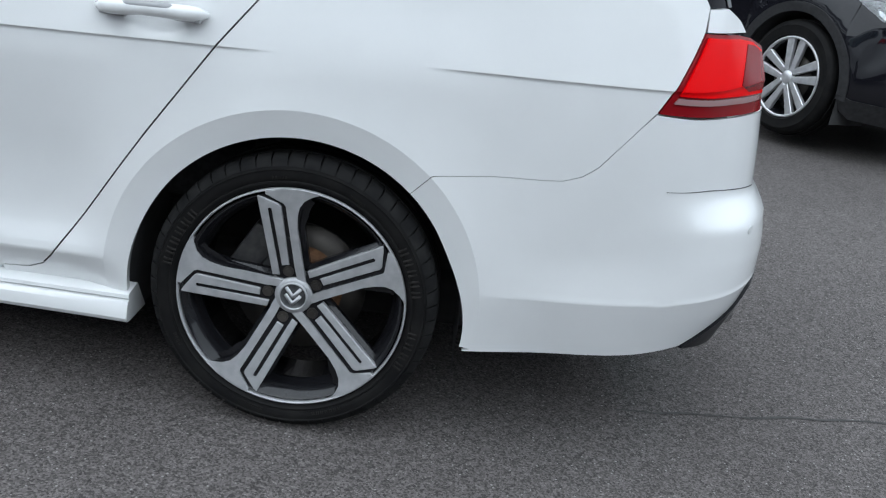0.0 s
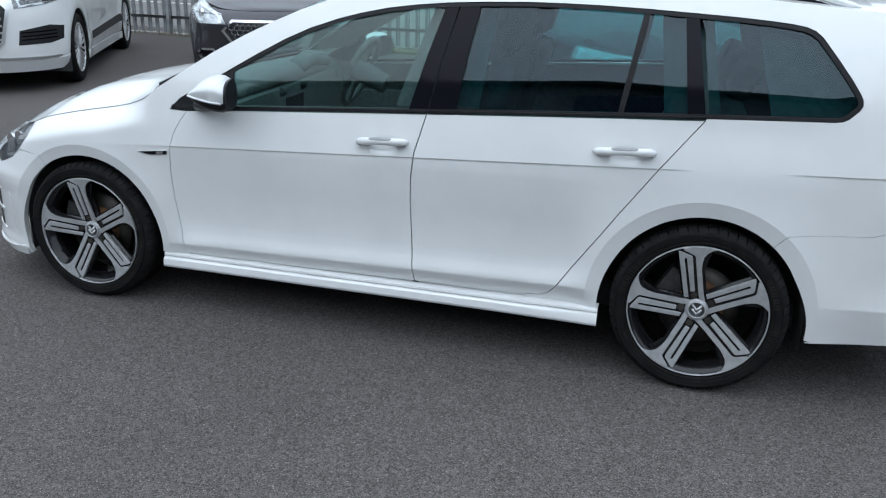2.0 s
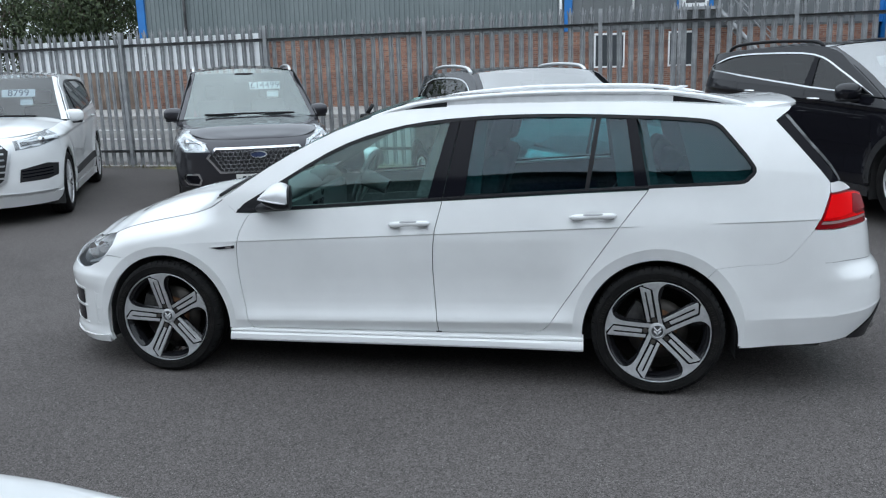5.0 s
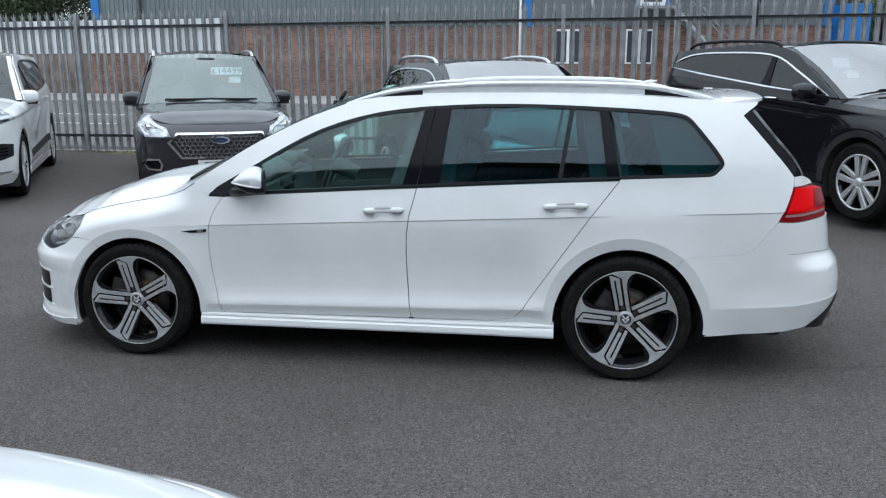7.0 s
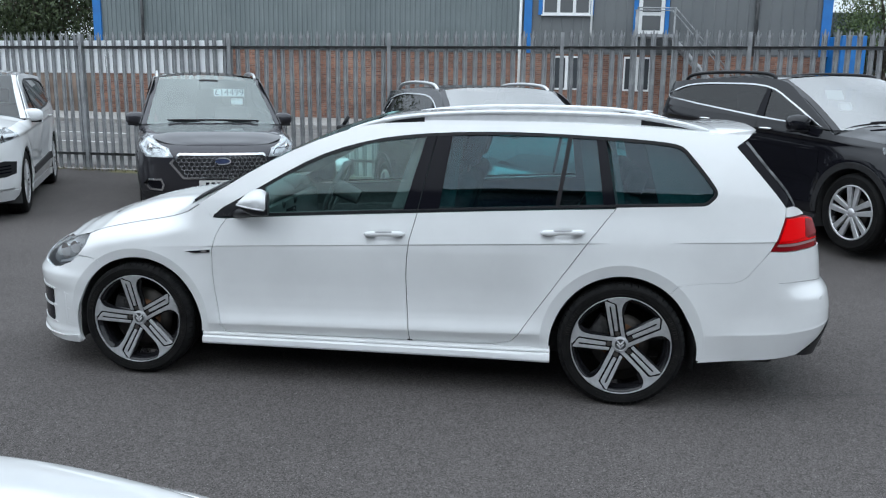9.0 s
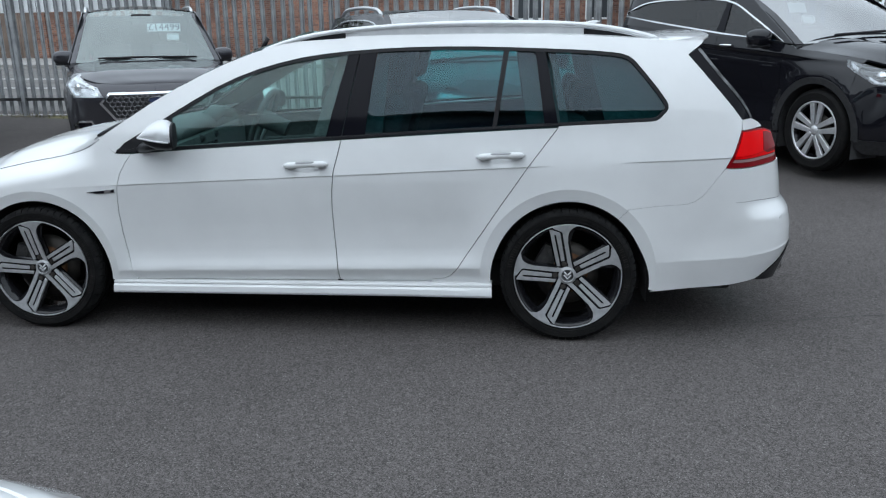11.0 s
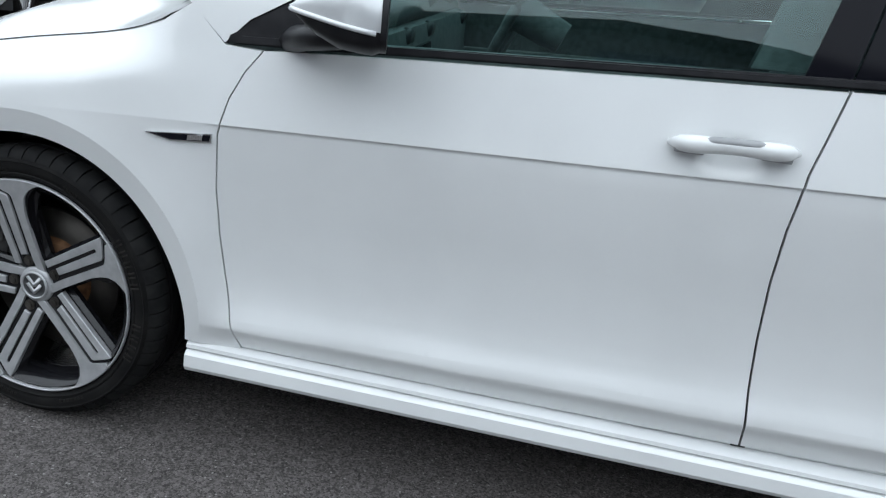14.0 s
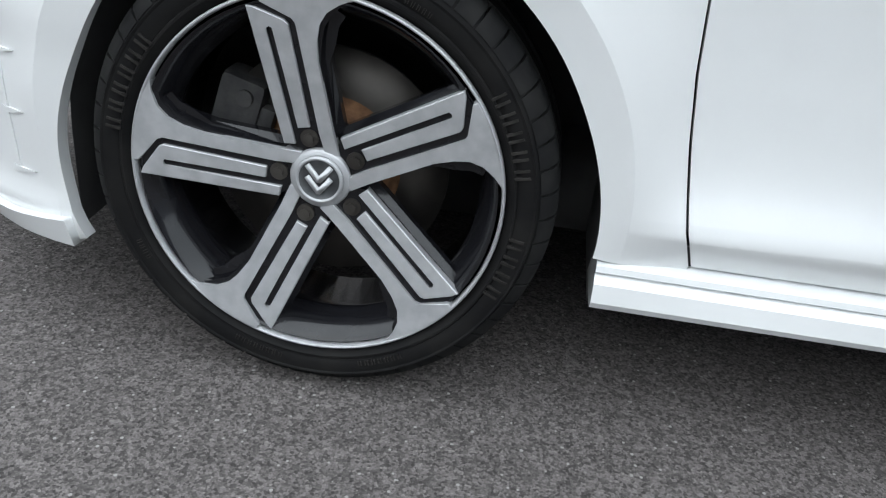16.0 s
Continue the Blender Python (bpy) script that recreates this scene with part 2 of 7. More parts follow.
# ---- building kit ----
def obj(name, bm, mat, smooth=True):
    me = bpy.data.meshes.new(name)
    bm.normal_update()
    for f in bm.faces:
        f.smooth = smooth
    bm.to_mesh(me)
    bm.free()
    for m in mat if isinstance(mat, (list, tuple)) else [mat]:
        me.materials.append(m)
    return new(name, me)


def part(name, bm, mat, parent, label="", smooth=True):
    ob = obj(name, bm, mat, smooth)
    ob.parent = parent
    return tagged(ob, label)


def thing(name, m, label, category, group="", kind=""):
    e = new(name)
    e.empty_display_size = 0.2
    e.matrix_world = m
    return tagged(e, label, category, group, kind)


def sharpen(bm, degrees=32):
    for e in bm.edges:
        if len(e.link_faces) != 2 or e.calc_face_angle(0) > radians(degrees):
            e.smooth = False
    return bm


def box(bm, lo, hi, bevel=0.0, m=None, segments=2):
    """An axis-aligned block with rounded edges, optionally moved by m."""
    r = bmesh.ops.create_cube(bm, size=1)
    size = Vector(hi) - Vector(lo)
    mid = (Vector(hi) + Vector(lo)) / 2
    bmesh.ops.transform(bm, matrix=(m or Matrix()) @ Matrix.Translation(mid) @ Matrix.Diagonal((*size, 1)), verts=r["verts"])
    if bevel:
        edges = list({e for v in r["verts"] for e in v.link_edges})
        bmesh.ops.bevel(bm, geom=edges, offset=bevel, segments=segments, affect="EDGES", profile=0.6)
    return bm


def rod(bm, a, b, r, seg=12, r2=None):
    a, b = Vector(a), Vector(b)
    m = Matrix.Translation((a + b) / 2) @ (b - a).to_track_quat("Z", "Y").to_matrix().to_4x4()
    bmesh.ops.create_cone(bm, cap_ends=True, segments=seg, radius1=r, radius2=r if r2 is None else r2, depth=(b - a).length, matrix=m)
    return bm


def tube(bm, pts, r, seg=10, flat=1.0, caps=True):
    """A swept round or oval section along points; r may be a list."""
    pts = [Vector(p) for p in pts]
    rings = []
    for i, p in enumerate(pts):
        d = (pts[min(i + 1, len(pts) - 1)] - pts[max(i - 1, 0)]).normalized()
        up = Vector((0, 0, 1)) if abs(d.z) < 0.9 else Vector((0, 1, 0))
        side = d.cross(up).normalized()
        up = side.cross(d)
        rr = r[i] if isinstance(r, (list, tuple)) else r
        rings.append([bm.verts.new(p + side * rr * math.cos(2 * math.pi * k / seg) + up * rr * flat * math.sin(2 * math.pi * k / seg)) for k in range(seg)])
    for a, b in zip(rings, rings[1:]):
        for k in range(seg):
            bm.faces.new((a[k], a[(k + 1) % seg], b[(k + 1) % seg], b[k]))
    if caps:
        bm.faces.new(rings[0][::-1])
        bm.faces.new(rings[-1])
    return bm


def grid(bm, f, nu, nv):
    vs = [[bm.verts.new(f(i / nu, j / nv)) for j in range(nv + 1)] for i in range(nu + 1)]
    for i in range(nu):
        for j in range(nv):
            bm.faces.new((vs[i][j], vs[i + 1][j], vs[i + 1][j + 1], vs[i][j + 1]))
    return bm


def lathe(bm, profile, seg=64, wobble=None):
    """Revolve (radius, y) pairs round the y axis."""
    rings = []
    for i, (r, y) in enumerate(profile):
        ring = []
        for k in range(seg):
            a = 2 * math.pi * k / seg
            rr = r + (wobble(i, k) if wobble else 0.0)
            ring.append(bm.verts.new((rr * math.cos(a), y, rr * math.sin(a))))
        rings.append(ring)
    for a, b in zip(rings, rings[1:]):
        for k in range(seg):
            bm.faces.new((a[k], a[(k + 1) % seg], b[(k + 1) % seg], b[k]))
    return bm


def prism(bm, pts, y0, y1, bevel=0.0, m=None):
    """A polygon in the x-z plane given depth from y0 to y1 (y0 the front)."""
    m = m or Matrix()
    front = [bm.verts.new(m @ Vector((x, y0, z))) for x, z in pts]
    back = [bm.verts.new(m @ Vector((x, y1, z))) for x, z in pts]
    n = len(pts)
    cap = bm.faces.new(front)
    bm.faces.new(back[::-1])
    for i in range(n):
        bm.faces.new((front[i], back[i], back[(i + 1) % n], front[(i + 1) % n]))
    if bevel:
        bmesh.ops.bevel(bm, geom=list(cap.edges), offset=bevel, segments=1, affect="EDGES")
    return bm


def smoothstep(a, b, x):
    t = min(1.0, max(0.0, (x - a) / (b - a)))
    return t * t * (3 - 2 * t)


def lerp_list(pts, x):
    """Piecewise linear value at x through (x, value) pairs in rising x."""
    if x <= pts[0][0]:
        return pts[0][1]
    for (a, va), (b, vb) in zip(pts, pts[1:]):
        if x <= b:
            return va + (vb - va) * (x - a) / (b - a)
    return pts[-1][1]


def arc(cx, cz, r, a0, a1, n):
    """Points on a circle from angle a0 to a1 in degrees (0: +x, 90: up)."""
    return [(cx + r * math.cos(radians(a0 + (a1 - a0) * i / n)), cz + r * math.sin(radians(a0 + (a1 - a0) * i / n))) for i in range(n + 1)]


def rounded(pts, times=2):
    """Corner-cutting of a closed outline."""
    for _ in range(times):
        out = []
        for a, b in zip(pts, pts[1:] + pts[:1]):
            out += [(a[0] * 0.75 + b[0] * 0.25, a[1] * 0.75 + b[1] * 0.25), (a[0] * 0.25 + b[0] * 0.75, a[1] * 0.25 + b[1] * 0.75)]
        pts = out
    return pts


def spline(pts, n=6):
    """An open Catmull-Rom line through the points."""
    out = []
    for i in range(len(pts) - 1):
        p0, p1, p2, p3 = (np.array(pts[max(0, min(len(pts) - 1, i + k))], float) for k in (-1, 0, 1, 2))
        for j in range(n):
            t = j / n
            out.append(tuple(0.5 * (2 * p1 + (p2 - p0) * t + (2 * p0 - 5 * p1 + 4 * p2 - p3) * t * t + (3 * p1 - p0 - 3 * p2 + p3) * t ** 3)))
    return out + [tuple(pts[-1])]


def inset(pts, w):
    """A closed outline moved inwards by w (either turning sense)."""
    area = sum(a[0] * b[1] - b[0] * a[1] for a, b in zip(pts, pts[1:] + pts[:1]))
    sgn = 1 if area > 0 else -1
    out = []
    n = len(pts)
    for i in range(n):
        a, b, c = (np.array(pts[(i + k) % n], float) for k in (-1, 0, 1))
        d1, d2 = b - a, c - b
        d1, d2 = d1 / (np.linalg.norm(d1) + 1e-9), d2 / (np.linalg.norm(d2) + 1e-9)
        n1, n2 = np.array([-d1[1], d1[0]]) * sgn, np.array([-d2[1], d2[0]]) * sgn
        v = n1 + n2
        k = max(0.5, v @ v / 2)
        out.append(tuple(b + v / k * w))
    return out


def flat_fill(outline, step, slope=0.0, extra=()):
    """A bmesh of one outline cut into a mesh of cells; rows lean by slope, with extra rows at the heights given (at first coordinate 0)."""
    bm = bmesh.new()
    bm.faces.new([bm.verts.new((a, b, 0)) for a, b in outline])
    xs = [p[0] for p in outline]
    ws = [p[1] - slope * p[0] for p in outline]
    for k in range(int(min(xs) / step) - 1, int(max(xs) / step) + 2):
        if min(xs) + 0.001 < k * step < max(xs) - 0.001:
            bmesh.ops.bisect_plane(bm, geom=bm.verts[:] + bm.edges[:] + bm.faces[:], dist=1e-5, plane_co=(k * step, 0, 0), plane_no=(1, 0, 0))
    rows = [k * step for k in range(int(min(ws) / step) - 1, int(max(ws) / step) + 2)]
    rows = [r for r in rows if all(abs(r - e) > step * 0.2 for e in extra)] + list(extra)
    for r in sorted(rows):
        if min(ws) + 0.001 < r < max(ws) - 0.001:
            bmesh.ops.bisect_plane(bm, geom=bm.verts[:] + bm.edges[:] + bm.faces[:], dist=1e-5, plane_co=(0, r, 0), plane_no=(-slope, 1, 0))
    return bm


def facing(bm, outward):
    """Turn an open sheet so that its faces look outwards."""
    bm.normal_update()
    if sum(f.normal.dot(outward(f)) * f.calc_area() for f in bm.faces) < 0:
        bmesh.ops.reverse_faces(bm, faces=bm.faces[:])
    return bm


def arch_band(sh, hx, r0, w, angles, side, n=3):
    """The flat lip round a wheel arch, between the opening and the ridge outside it; angles: (degrees, widening of the opening)."""
    bm = bmesh.new()
    rows = []
    for a, grow in angles:
        c, s = math.cos(radians(a)), math.sin(radians(a))
        row = []
        for k in range(n + 1):
            r = (r0 + grow) + (w - grow) * k / n
            row.append(bm.verts.new(sh.xz(hx + r * c, sh.hubz + r * s, side, 0.0)))
        fold = bm.verts.new(sh.xz(hx + (r0 + grow + 0.002) * c, sh.hubz + (r0 + grow + 0.002) * s, side, 0.022))
        rows.append([fold] + row)
    for p, q in zip(rows, rows[1:]):
        for k in range(n + 1):
            f = bm.faces.new((p[k], p[k + 1], q[k + 1], q[k]))
    for p, q in zip(rows, rows[1:]):
        bm.edges.get((p[1], q[1])).smooth = False
    bmesh.ops.recalc_face_normals(bm, faces=bm.faces[:])
    return facing(bm, lambda f: Vector((0, side, 0)))


class Shape:
    """The skin of a car. x runs to the rear, y to its right with 0 on the centreline, z up; s runs along the waist from nose to tail."""

    def __init__(self, W, xf0, Lf, nf, xr0, Lr, nr, hubF, hubR, hubz, b0, b1, t0, slope=0.0, extra=(), tum=0.4, crease=0.0, crease_amp=None, low=None,
                 flare=0.0, lipF=0.36, lipR=0.36, lip_w=(0.05, 0.05), dents=(), tumc=0.0, lines=(), shoulder=0.08, hood=None, nose=((0, 0), (2, 0)), tail=((0, 0), (2, 0)), rear_low=None, step_x=0.0, step_z=0.0):
        self.dents, self.tumc, self.lines = dents, tumc, lines
        self.rear_low, self.step_x, self.step_z = rear_low, step_x, step_z
        self.W, self.xf0, self.Lf, self.nf, self.xr0, self.Lr, self.nr = W, xf0, Lf, nf, xr0, Lr, nr
        self.hubF, self.hubR, self.hubz, self.b0, self.b1, self.t0 = hubF, hubR, hubz, b0, b1, t0
        self.slope, self.extra, self.tum, self.crease, self.crease_amp, self.low = slope, extra, tum, crease, crease_amp, low
        self.flare, self.lipF, self.lipR, self.lip_w, self.shoulder, self.hood, self.nose, self.tail = flare, lipF, lipR, lip_w, shoulder, hood, nose, tail
        pts = []
        for i in range(81):
            a = math.pi / 2 * (1 - i / 80)
            pts.append((self.xf0 - self.Lf * math.sin(a) ** (2 / self.nf), self.W * (1 - math.cos(a) ** (2 / self.nf))))
        pts += [(self.xf0 + (self.xr0 - self.xf0) * i / 10, 0.0) for i in range(1, 10)]
        for i in range(81):
            a = math.pi / 2 * i / 80
            pts.append((self.xr0 + self.Lr * math.sin(a) ** (2 / self.nr), self.W * (1 - math.cos(a) ** (2 / self.nr))))
        p = np.array(pts)
        step = np.r_[0, np.cumsum(np.linalg.norm(np.diff(p, axis=0), axis=1))]
        k0 = 80
        self.S, self.X, self.Y = step - step[k0] + self.xf0, p[:, 0], p[:, 1]
        self.sF, self.sR = self.S[0], self.S[-1]

    def s_at(self, x):
        return float(np.interp(x, self.X, self.S))

    def s_at_front(self, y):
        """s on the nose at the distance y from the centreline."""
        n = 81
        return float(np.interp(self.W - abs(y), self.Y[:n][::-1], self.S[:n][::-1]))

    def depth(self, s, x, z):
        belt = self.b0 + self.b1 * x
        soft = smoothstep(belt - 0.09, belt, z)
        if self.lines:
            k = smoothstep(-2.75, -2.15, x)
            line = self.t0 + self.slope * x
            sharp = 1 - smoothstep(-0.30, -0.05, x) + smoothstep(0.2, 0.5, x)
            kink = min(1.0, max(0.0, (z - line) / max(0.05, belt - line)))
            soft += k * (sharp * kink + (1 - sharp) * smoothstep(line - 0.05, belt + 0.02, z) - soft)
        d = (0.038 if self.lines else 0.02) * soft + self.tum * max(0.0, z - belt) + self.tumc * max(0.0, z - belt) ** 2
        for hx, hz, rx, rz, deep in self.dents:
            if abs(x - hx) < 2.2 * rx and abs(z - hz) < 2.2 * rz:
                d += deep * math.exp(-((x - hx) / rx) ** 4 - ((z - hz) / rz) ** 2)
        torn = self.t0 + self.slope * x
        fade = 1.0
        if self.crease:
            fade = self.crease_amp(x)
            if z < torn:
                d += fade * self.crease * math.exp(-(torn - z) / 0.045) * min(1.0, (torn - z) / 0.003)
        if self.low and z < torn:
            k = smoothstep(self.hubF + 0.36, self.hubF + 0.5, x) * smoothstep(self.hubR - 0.36, self.hubR - 0.5, x)
            d += lerp_list(self.low, z - 0.018 * (x - self.hubR)) * k
        if self.flare:
            low_fade = smoothstep(0.23, 0.40, z)
            for hx, r0, w in ((self.hubF, self.lipF, self.lip_w[0]), (self.hubR, self.lipR, self.lip_w[1])):
                r = math.hypot(x - hx, z - self.hubz)
                ridge = r0 + w
                if r < ridge:
                    d -= (self.flare - 0.21 * (ridge - r)) * low_fade
                else:
                    d -= self.flare * low_fade * max(0.0, 1 - (r - ridge) / 0.15) ** 2
        if self.hood and x < self.hood[-1][0]:
            zh = lerp_list(self.hood, x)
            d += self.shoulder * smoothstep(zh - 0.12, zh + 0.02, z) ** 2 * smoothstep(self.hood[-1][0], self.hood[-1][0] - 0.25, x)
        if self.rear_low and x > self.hubR + 0.37:
            zc = lerp_list(self.rear_low, s)
            k = smoothstep(self.hubR + 0.37, self.hubR + 0.60, x)
            d += k * (0.20 * (zc - z) - 0.010 if z < zc else -0.010 * smoothstep(zc + 0.11, zc - 0.03, z))
        if self.step_z and x > self.step_x:
            k = smoothstep(self.step_x, self.step_x + 0.18, x)
            lo = self.step_z - 0.085 * min(1.0, (x - self.step_x) / 0.11) - 0.055 * smoothstep(0.9, 1.14, x)
            hi = self.step_z - 0.025 * smoothstep(0.9, 1.14, x)
            d += k * 0.017 * min(1.0, max(0.0, (z - lo) / (hi - lo + 1e-4)))
        ef = smoothstep(self.xf0 + 0.1, self.xf0 - self.Lf * 0.8, x)
        er = smoothstep(self.xr0 + self.Lr * 0.32, self.xr0 + self.Lr * 0.82, x)
        d += lerp_list(self.nose, z) * ef + lerp_list(self.tail, z) * er
        return d

    def at(self, s, z, side=-1, off=0.0):
        """The point of the skin at s and z; side -1: left, 1: right; off: metres inwards."""
        x, y = float(np.interp(s, self.S, self.X)), float(np.interp(s, self.S, self.Y))
        x2, y2 = float(np.interp(s + 0.004, self.S, self.X)), float(np.interp(s + 0.004, self.S, self.Y))
        x1, y1 = float(np.interp(s - 0.004, self.S, self.X)), float(np.interp(s - 0.004, self.S, self.Y))
        t = Vector((x2 - x1, y2 - y1)).normalized()
        d = self.depth(s, x, z) + off
        px, py = x - t.y * d, y + t.x * d
        if py > self.W:
            py = self.W
        return Vector((px, side * (self.W - py), z))

    def xz(self, x, z, side=-1, off=0.0):
        return self.at(self.s_at(x), z, side, off)

    def front(self, y, z, off=0.0):
        return self.at(self.s_at_front(y), z, -1 if y < 0 else 1, off)


def panel(sh, outline, side=-1, step=0.035, thick=0.012, off=0.0, conv=True):
    """A sheet cut to an outline of (x or s, z) on a car's skin, its edges folded inwards."""
    pts = [(sh.s_at(a), b) if conv else (a, b) for a, b in outline]
    bm = flat_fill(pts, step, sh.slope, sh.extra)
    for z0, lean in sh.lines if step < 0.02 else ():
        bmesh.ops.bisect_plane(bm, geom=bm.verts[:] + bm.edges[:] + bm.faces[:], dist=1e-5, plane_co=(0, z0, 0), plane_no=(-lean, 1, 0))
    rim = [e for e in bm.edges if len(e.link_faces) == 1]
    for e in rim:
        e.smooth = False
    if thick:
        r = bmesh.ops.extrude_edge_only(bm, edges=rim)
        fresh = {v for v in r["geom"] if isinstance(v, bmesh.types.BMVert)}
    else:
        fresh = set()
    for v in bm.verts:
        v.co = sh.at(v.co.x, v.co.y, side, off + (thick if v in fresh else 0.0))
    bmesh.ops.recalc_face_normals(bm, faces=bm.faces[:])
    return facing(bm, lambda f: Vector((-0.5 if f.calc_center_median().x < sh.hubF else 0.5 if f.calc_center_median().x > sh.hubR else 0.0, side, 0.1)))


def ring(sh, outline, width, side=-1, off=0.0, thick=0.01):
    """A band of the given width just inside an outline on a car's skin."""
    inner = inset(outline, width)
    bm = bmesh.new()
    n = len(outline)
    rows = [[bm.verts.new(sh.xz(a, b, side, o)) for a, b in pts] for pts, o in ((outline, off + thick), (outline, off), (inset(outline, width * 0.5), off - 0.001), (inner, off), (inner, off + thick))]
    for p, q in zip(rows, rows[1:]):
        for i in range(n):
            bm.faces.new((p[i], p[(i + 1) % n], q[(i + 1) % n], q[i]))
    bmesh.ops.recalc_face_normals(bm, faces=bm.faces[:])
    return sharpen(bm, 50)


def front_panel(sh, outline, off=0.0, step=0.05, thick=0.015):
    """A sheet on the nose, cut to an outline of (y, z)."""
    bm = flat_fill(outline, step)
    rim = [e for e in bm.edges if len(e.link_faces) == 1]
    for e in rim:
        e.smooth = False
    fresh = set()
    if thick:
        r = bmesh.ops.extrude_edge_only(bm, edges=rim)
        fresh = {v for v in r["geom"] if isinstance(v, bmesh.types.BMVert)}
    for v in bm.verts:
        v.co = sh.front(v.co.x, v.co.y, off + (thick if v in fresh else 0.0))
    bmesh.ops.recalc_face_normals(bm, faces=bm.faces[:])
    return bm


def front_band(sh, outline, width, off=0.0, thick=0.012):
    wide = [(p, q) for p, q in zip(outline, inset(outline, width))]
    m_ = [max(1, int(math.hypot(b[0][0] - a[0][0], b[0][1] - a[0][1]) / 0.05)) for a, b in zip(wide, wide[1:] + wide[:1])]
    mix = lambda p, q, t: (p[0] + (q[0] - p[0]) * t, p[1] + (q[1] - p[1]) * t)
    inner = [mix(a[1], b[1], k / n) for a, b, n in zip(wide, wide[1:] + wide[:1], m_) for k in range(n)]
    outline = [mix(a[0], b[0], k / n) for a, b, n in zip(wide, wide[1:] + wide[:1], m_) for k in range(n)]
    bm = bmesh.new()
    n = len(outline)
    rows = [[bm.verts.new(sh.front(a, b, o)) for a, b in pts] for pts, o in ((outline, off + thick), (outline, off), (inner, off), (inner, off + thick))]
    for p, q in zip(rows, rows[1:]):
        for i in range(n):
            bm.faces.new((p[i], p[(i + 1) % n], q[(i + 1) % n], q[i]))
    bmesh.ops.recalc_face_normals(bm, faces=bm.faces[:])
    return sharpen(bm, 50)


def hood_sheet(sh, edge, crown, rows=36, cols=32, off=0.0, swage=0.06, bow=0.10, back=1.0):
    """A bonnet between the left and right edge lines of (s, z), running out to nothing at the nose."""
    edge = spline(edge, 6)

    def f(u, v):
        k = u * (len(edge) - 1)
        i = min(int(k), len(edge) - 2)
        s = edge[i][0] + (edge[i + 1][0] - edge[i][0]) * (k - i)
        z = edge[i][1] + (edge[i + 1][1] - edge[i][1]) * (k - i)
        a = sh.at(s, z, -1, off)
        w = 2 * v - 1
        y = a.y * -w
        span = min(1.0, abs(a.y) / (sh.W * 0.85))
        rise = crown * span * (back + (1 - back) * smoothstep(0.0, 0.4, u)) * ((1 - abs(w) ** 2.2) + swage * smoothstep(0.75, 0.9, 1 - abs(abs(w) - 0.62)) * span)
        return Vector((a.x - bow * span * (1 - w * w) * smoothstep(0.5, 0.0, u) - 0.045 * smoothstep(0.82, 1.0, abs(w)) * smoothstep(0.2, 0.0, u), y, a.z + rise - 0.02 * smoothstep(0.82, 1.0, abs(w)) * smoothstep(0.2, 0.0, u)))

    bm = bmesh.new()
    grid(bm, f, rows, cols)
    bmesh.ops.recalc_face_normals(bm, faces=bm.faces[:])
    return bm


def span_sheet(sh, edge, crown, bulge=0.0, rows=16, cols=16, off=0.0, inset_y=0.0, across=(0.0, 1.0)):
    """A sheet across the car between left and right edge lines of (x, z): roof or windscreen."""
    edge = spline(edge, 4)

    def f(u, v):
        k = u * (len(edge) - 1)
        i = min(int(k), len(edge) - 2)
        x = edge[i][0] + (edge[i + 1][0] - edge[i][0]) * (k - i)
        z = edge[i][1] + (edge[i + 1][1] - edge[i][1]) * (k - i)
        a = sh.xz(x, z, -1, off + inset_y)
        w = 2 * (across[0] + (across[1] - across[0]) * v) - 1
        q = 1 - abs(w) ** 2.4
        c = crown(u) if callable(crown) else crown
        b = bulge(u) if callable(bulge) else bulge
        return Vector((a.x + b * q, -a.y * w, a.z + c * q))

    bm = bmesh.new()
    grid(bm, f, rows, cols)
    bmesh.ops.recalc_face_normals(bm, faces=bm.faces[:])
    return facing(bm, lambda f: Vector((0, 0, 1)))


# ---- wheels ----
def tyre_bm(R, rim_r, w):
    """Tyre round the y axis, its outer wall towards -y."""
    bm = bmesh.new()
    h = w / 2
    prof = [(rim_r - 0.004, -h + 0.012), (rim_r + 0.004, -h + 0.002), (rim_r + 0.010, -h - 0.004), (rim_r + 0.013, -h - 0.0078), (rim_r + 0.016, -h - 0.0080), (rim_r + 0.018, -h - 0.0058), (rim_r + (R - rim_r) * 0.38, -h - 0.010), (rim_r + (R - rim_r) * 0.56, -h - 0.009), (rim_r + (R - rim_r) * 0.59, -h - 0.0105), (rim_r + (R - rim_r) * 0.61, -h - 0.0105), (rim_r + (R - rim_r) * 0.63, -h - 0.0072),
            (R - 0.024, -h + 0.000), (R - 0.019, -h + 0.004), (R - 0.012, -h + 0.012), (R - 0.007, -h + 0.032), (R - 0.006, -h + 0.050), (R - 0.007, -h + 0.052), (R - 0.007, -h + 0.060), (R, -h + 0.062),
            (R + 0.001, 0.0 - 0.012), (R - 0.006, -0.010), (R - 0.006, 0.010), (R + 0.001, 0.012), (R, h - 0.062), (R - 0.007, h - 0.060), (R - 0.007, h - 0.052), (R, h - 0.05),
            (R - 0.004, h - 0.02), (R - 0.02, h), (rim_r + 0.02, h + 0.004), (rim_r, h - 0.01)]
    lathe(bm, prof, 96)
    bmesh.ops.recalc_face_normals(bm, faces=bm.faces[:])
    return sharpen(bm, 40)


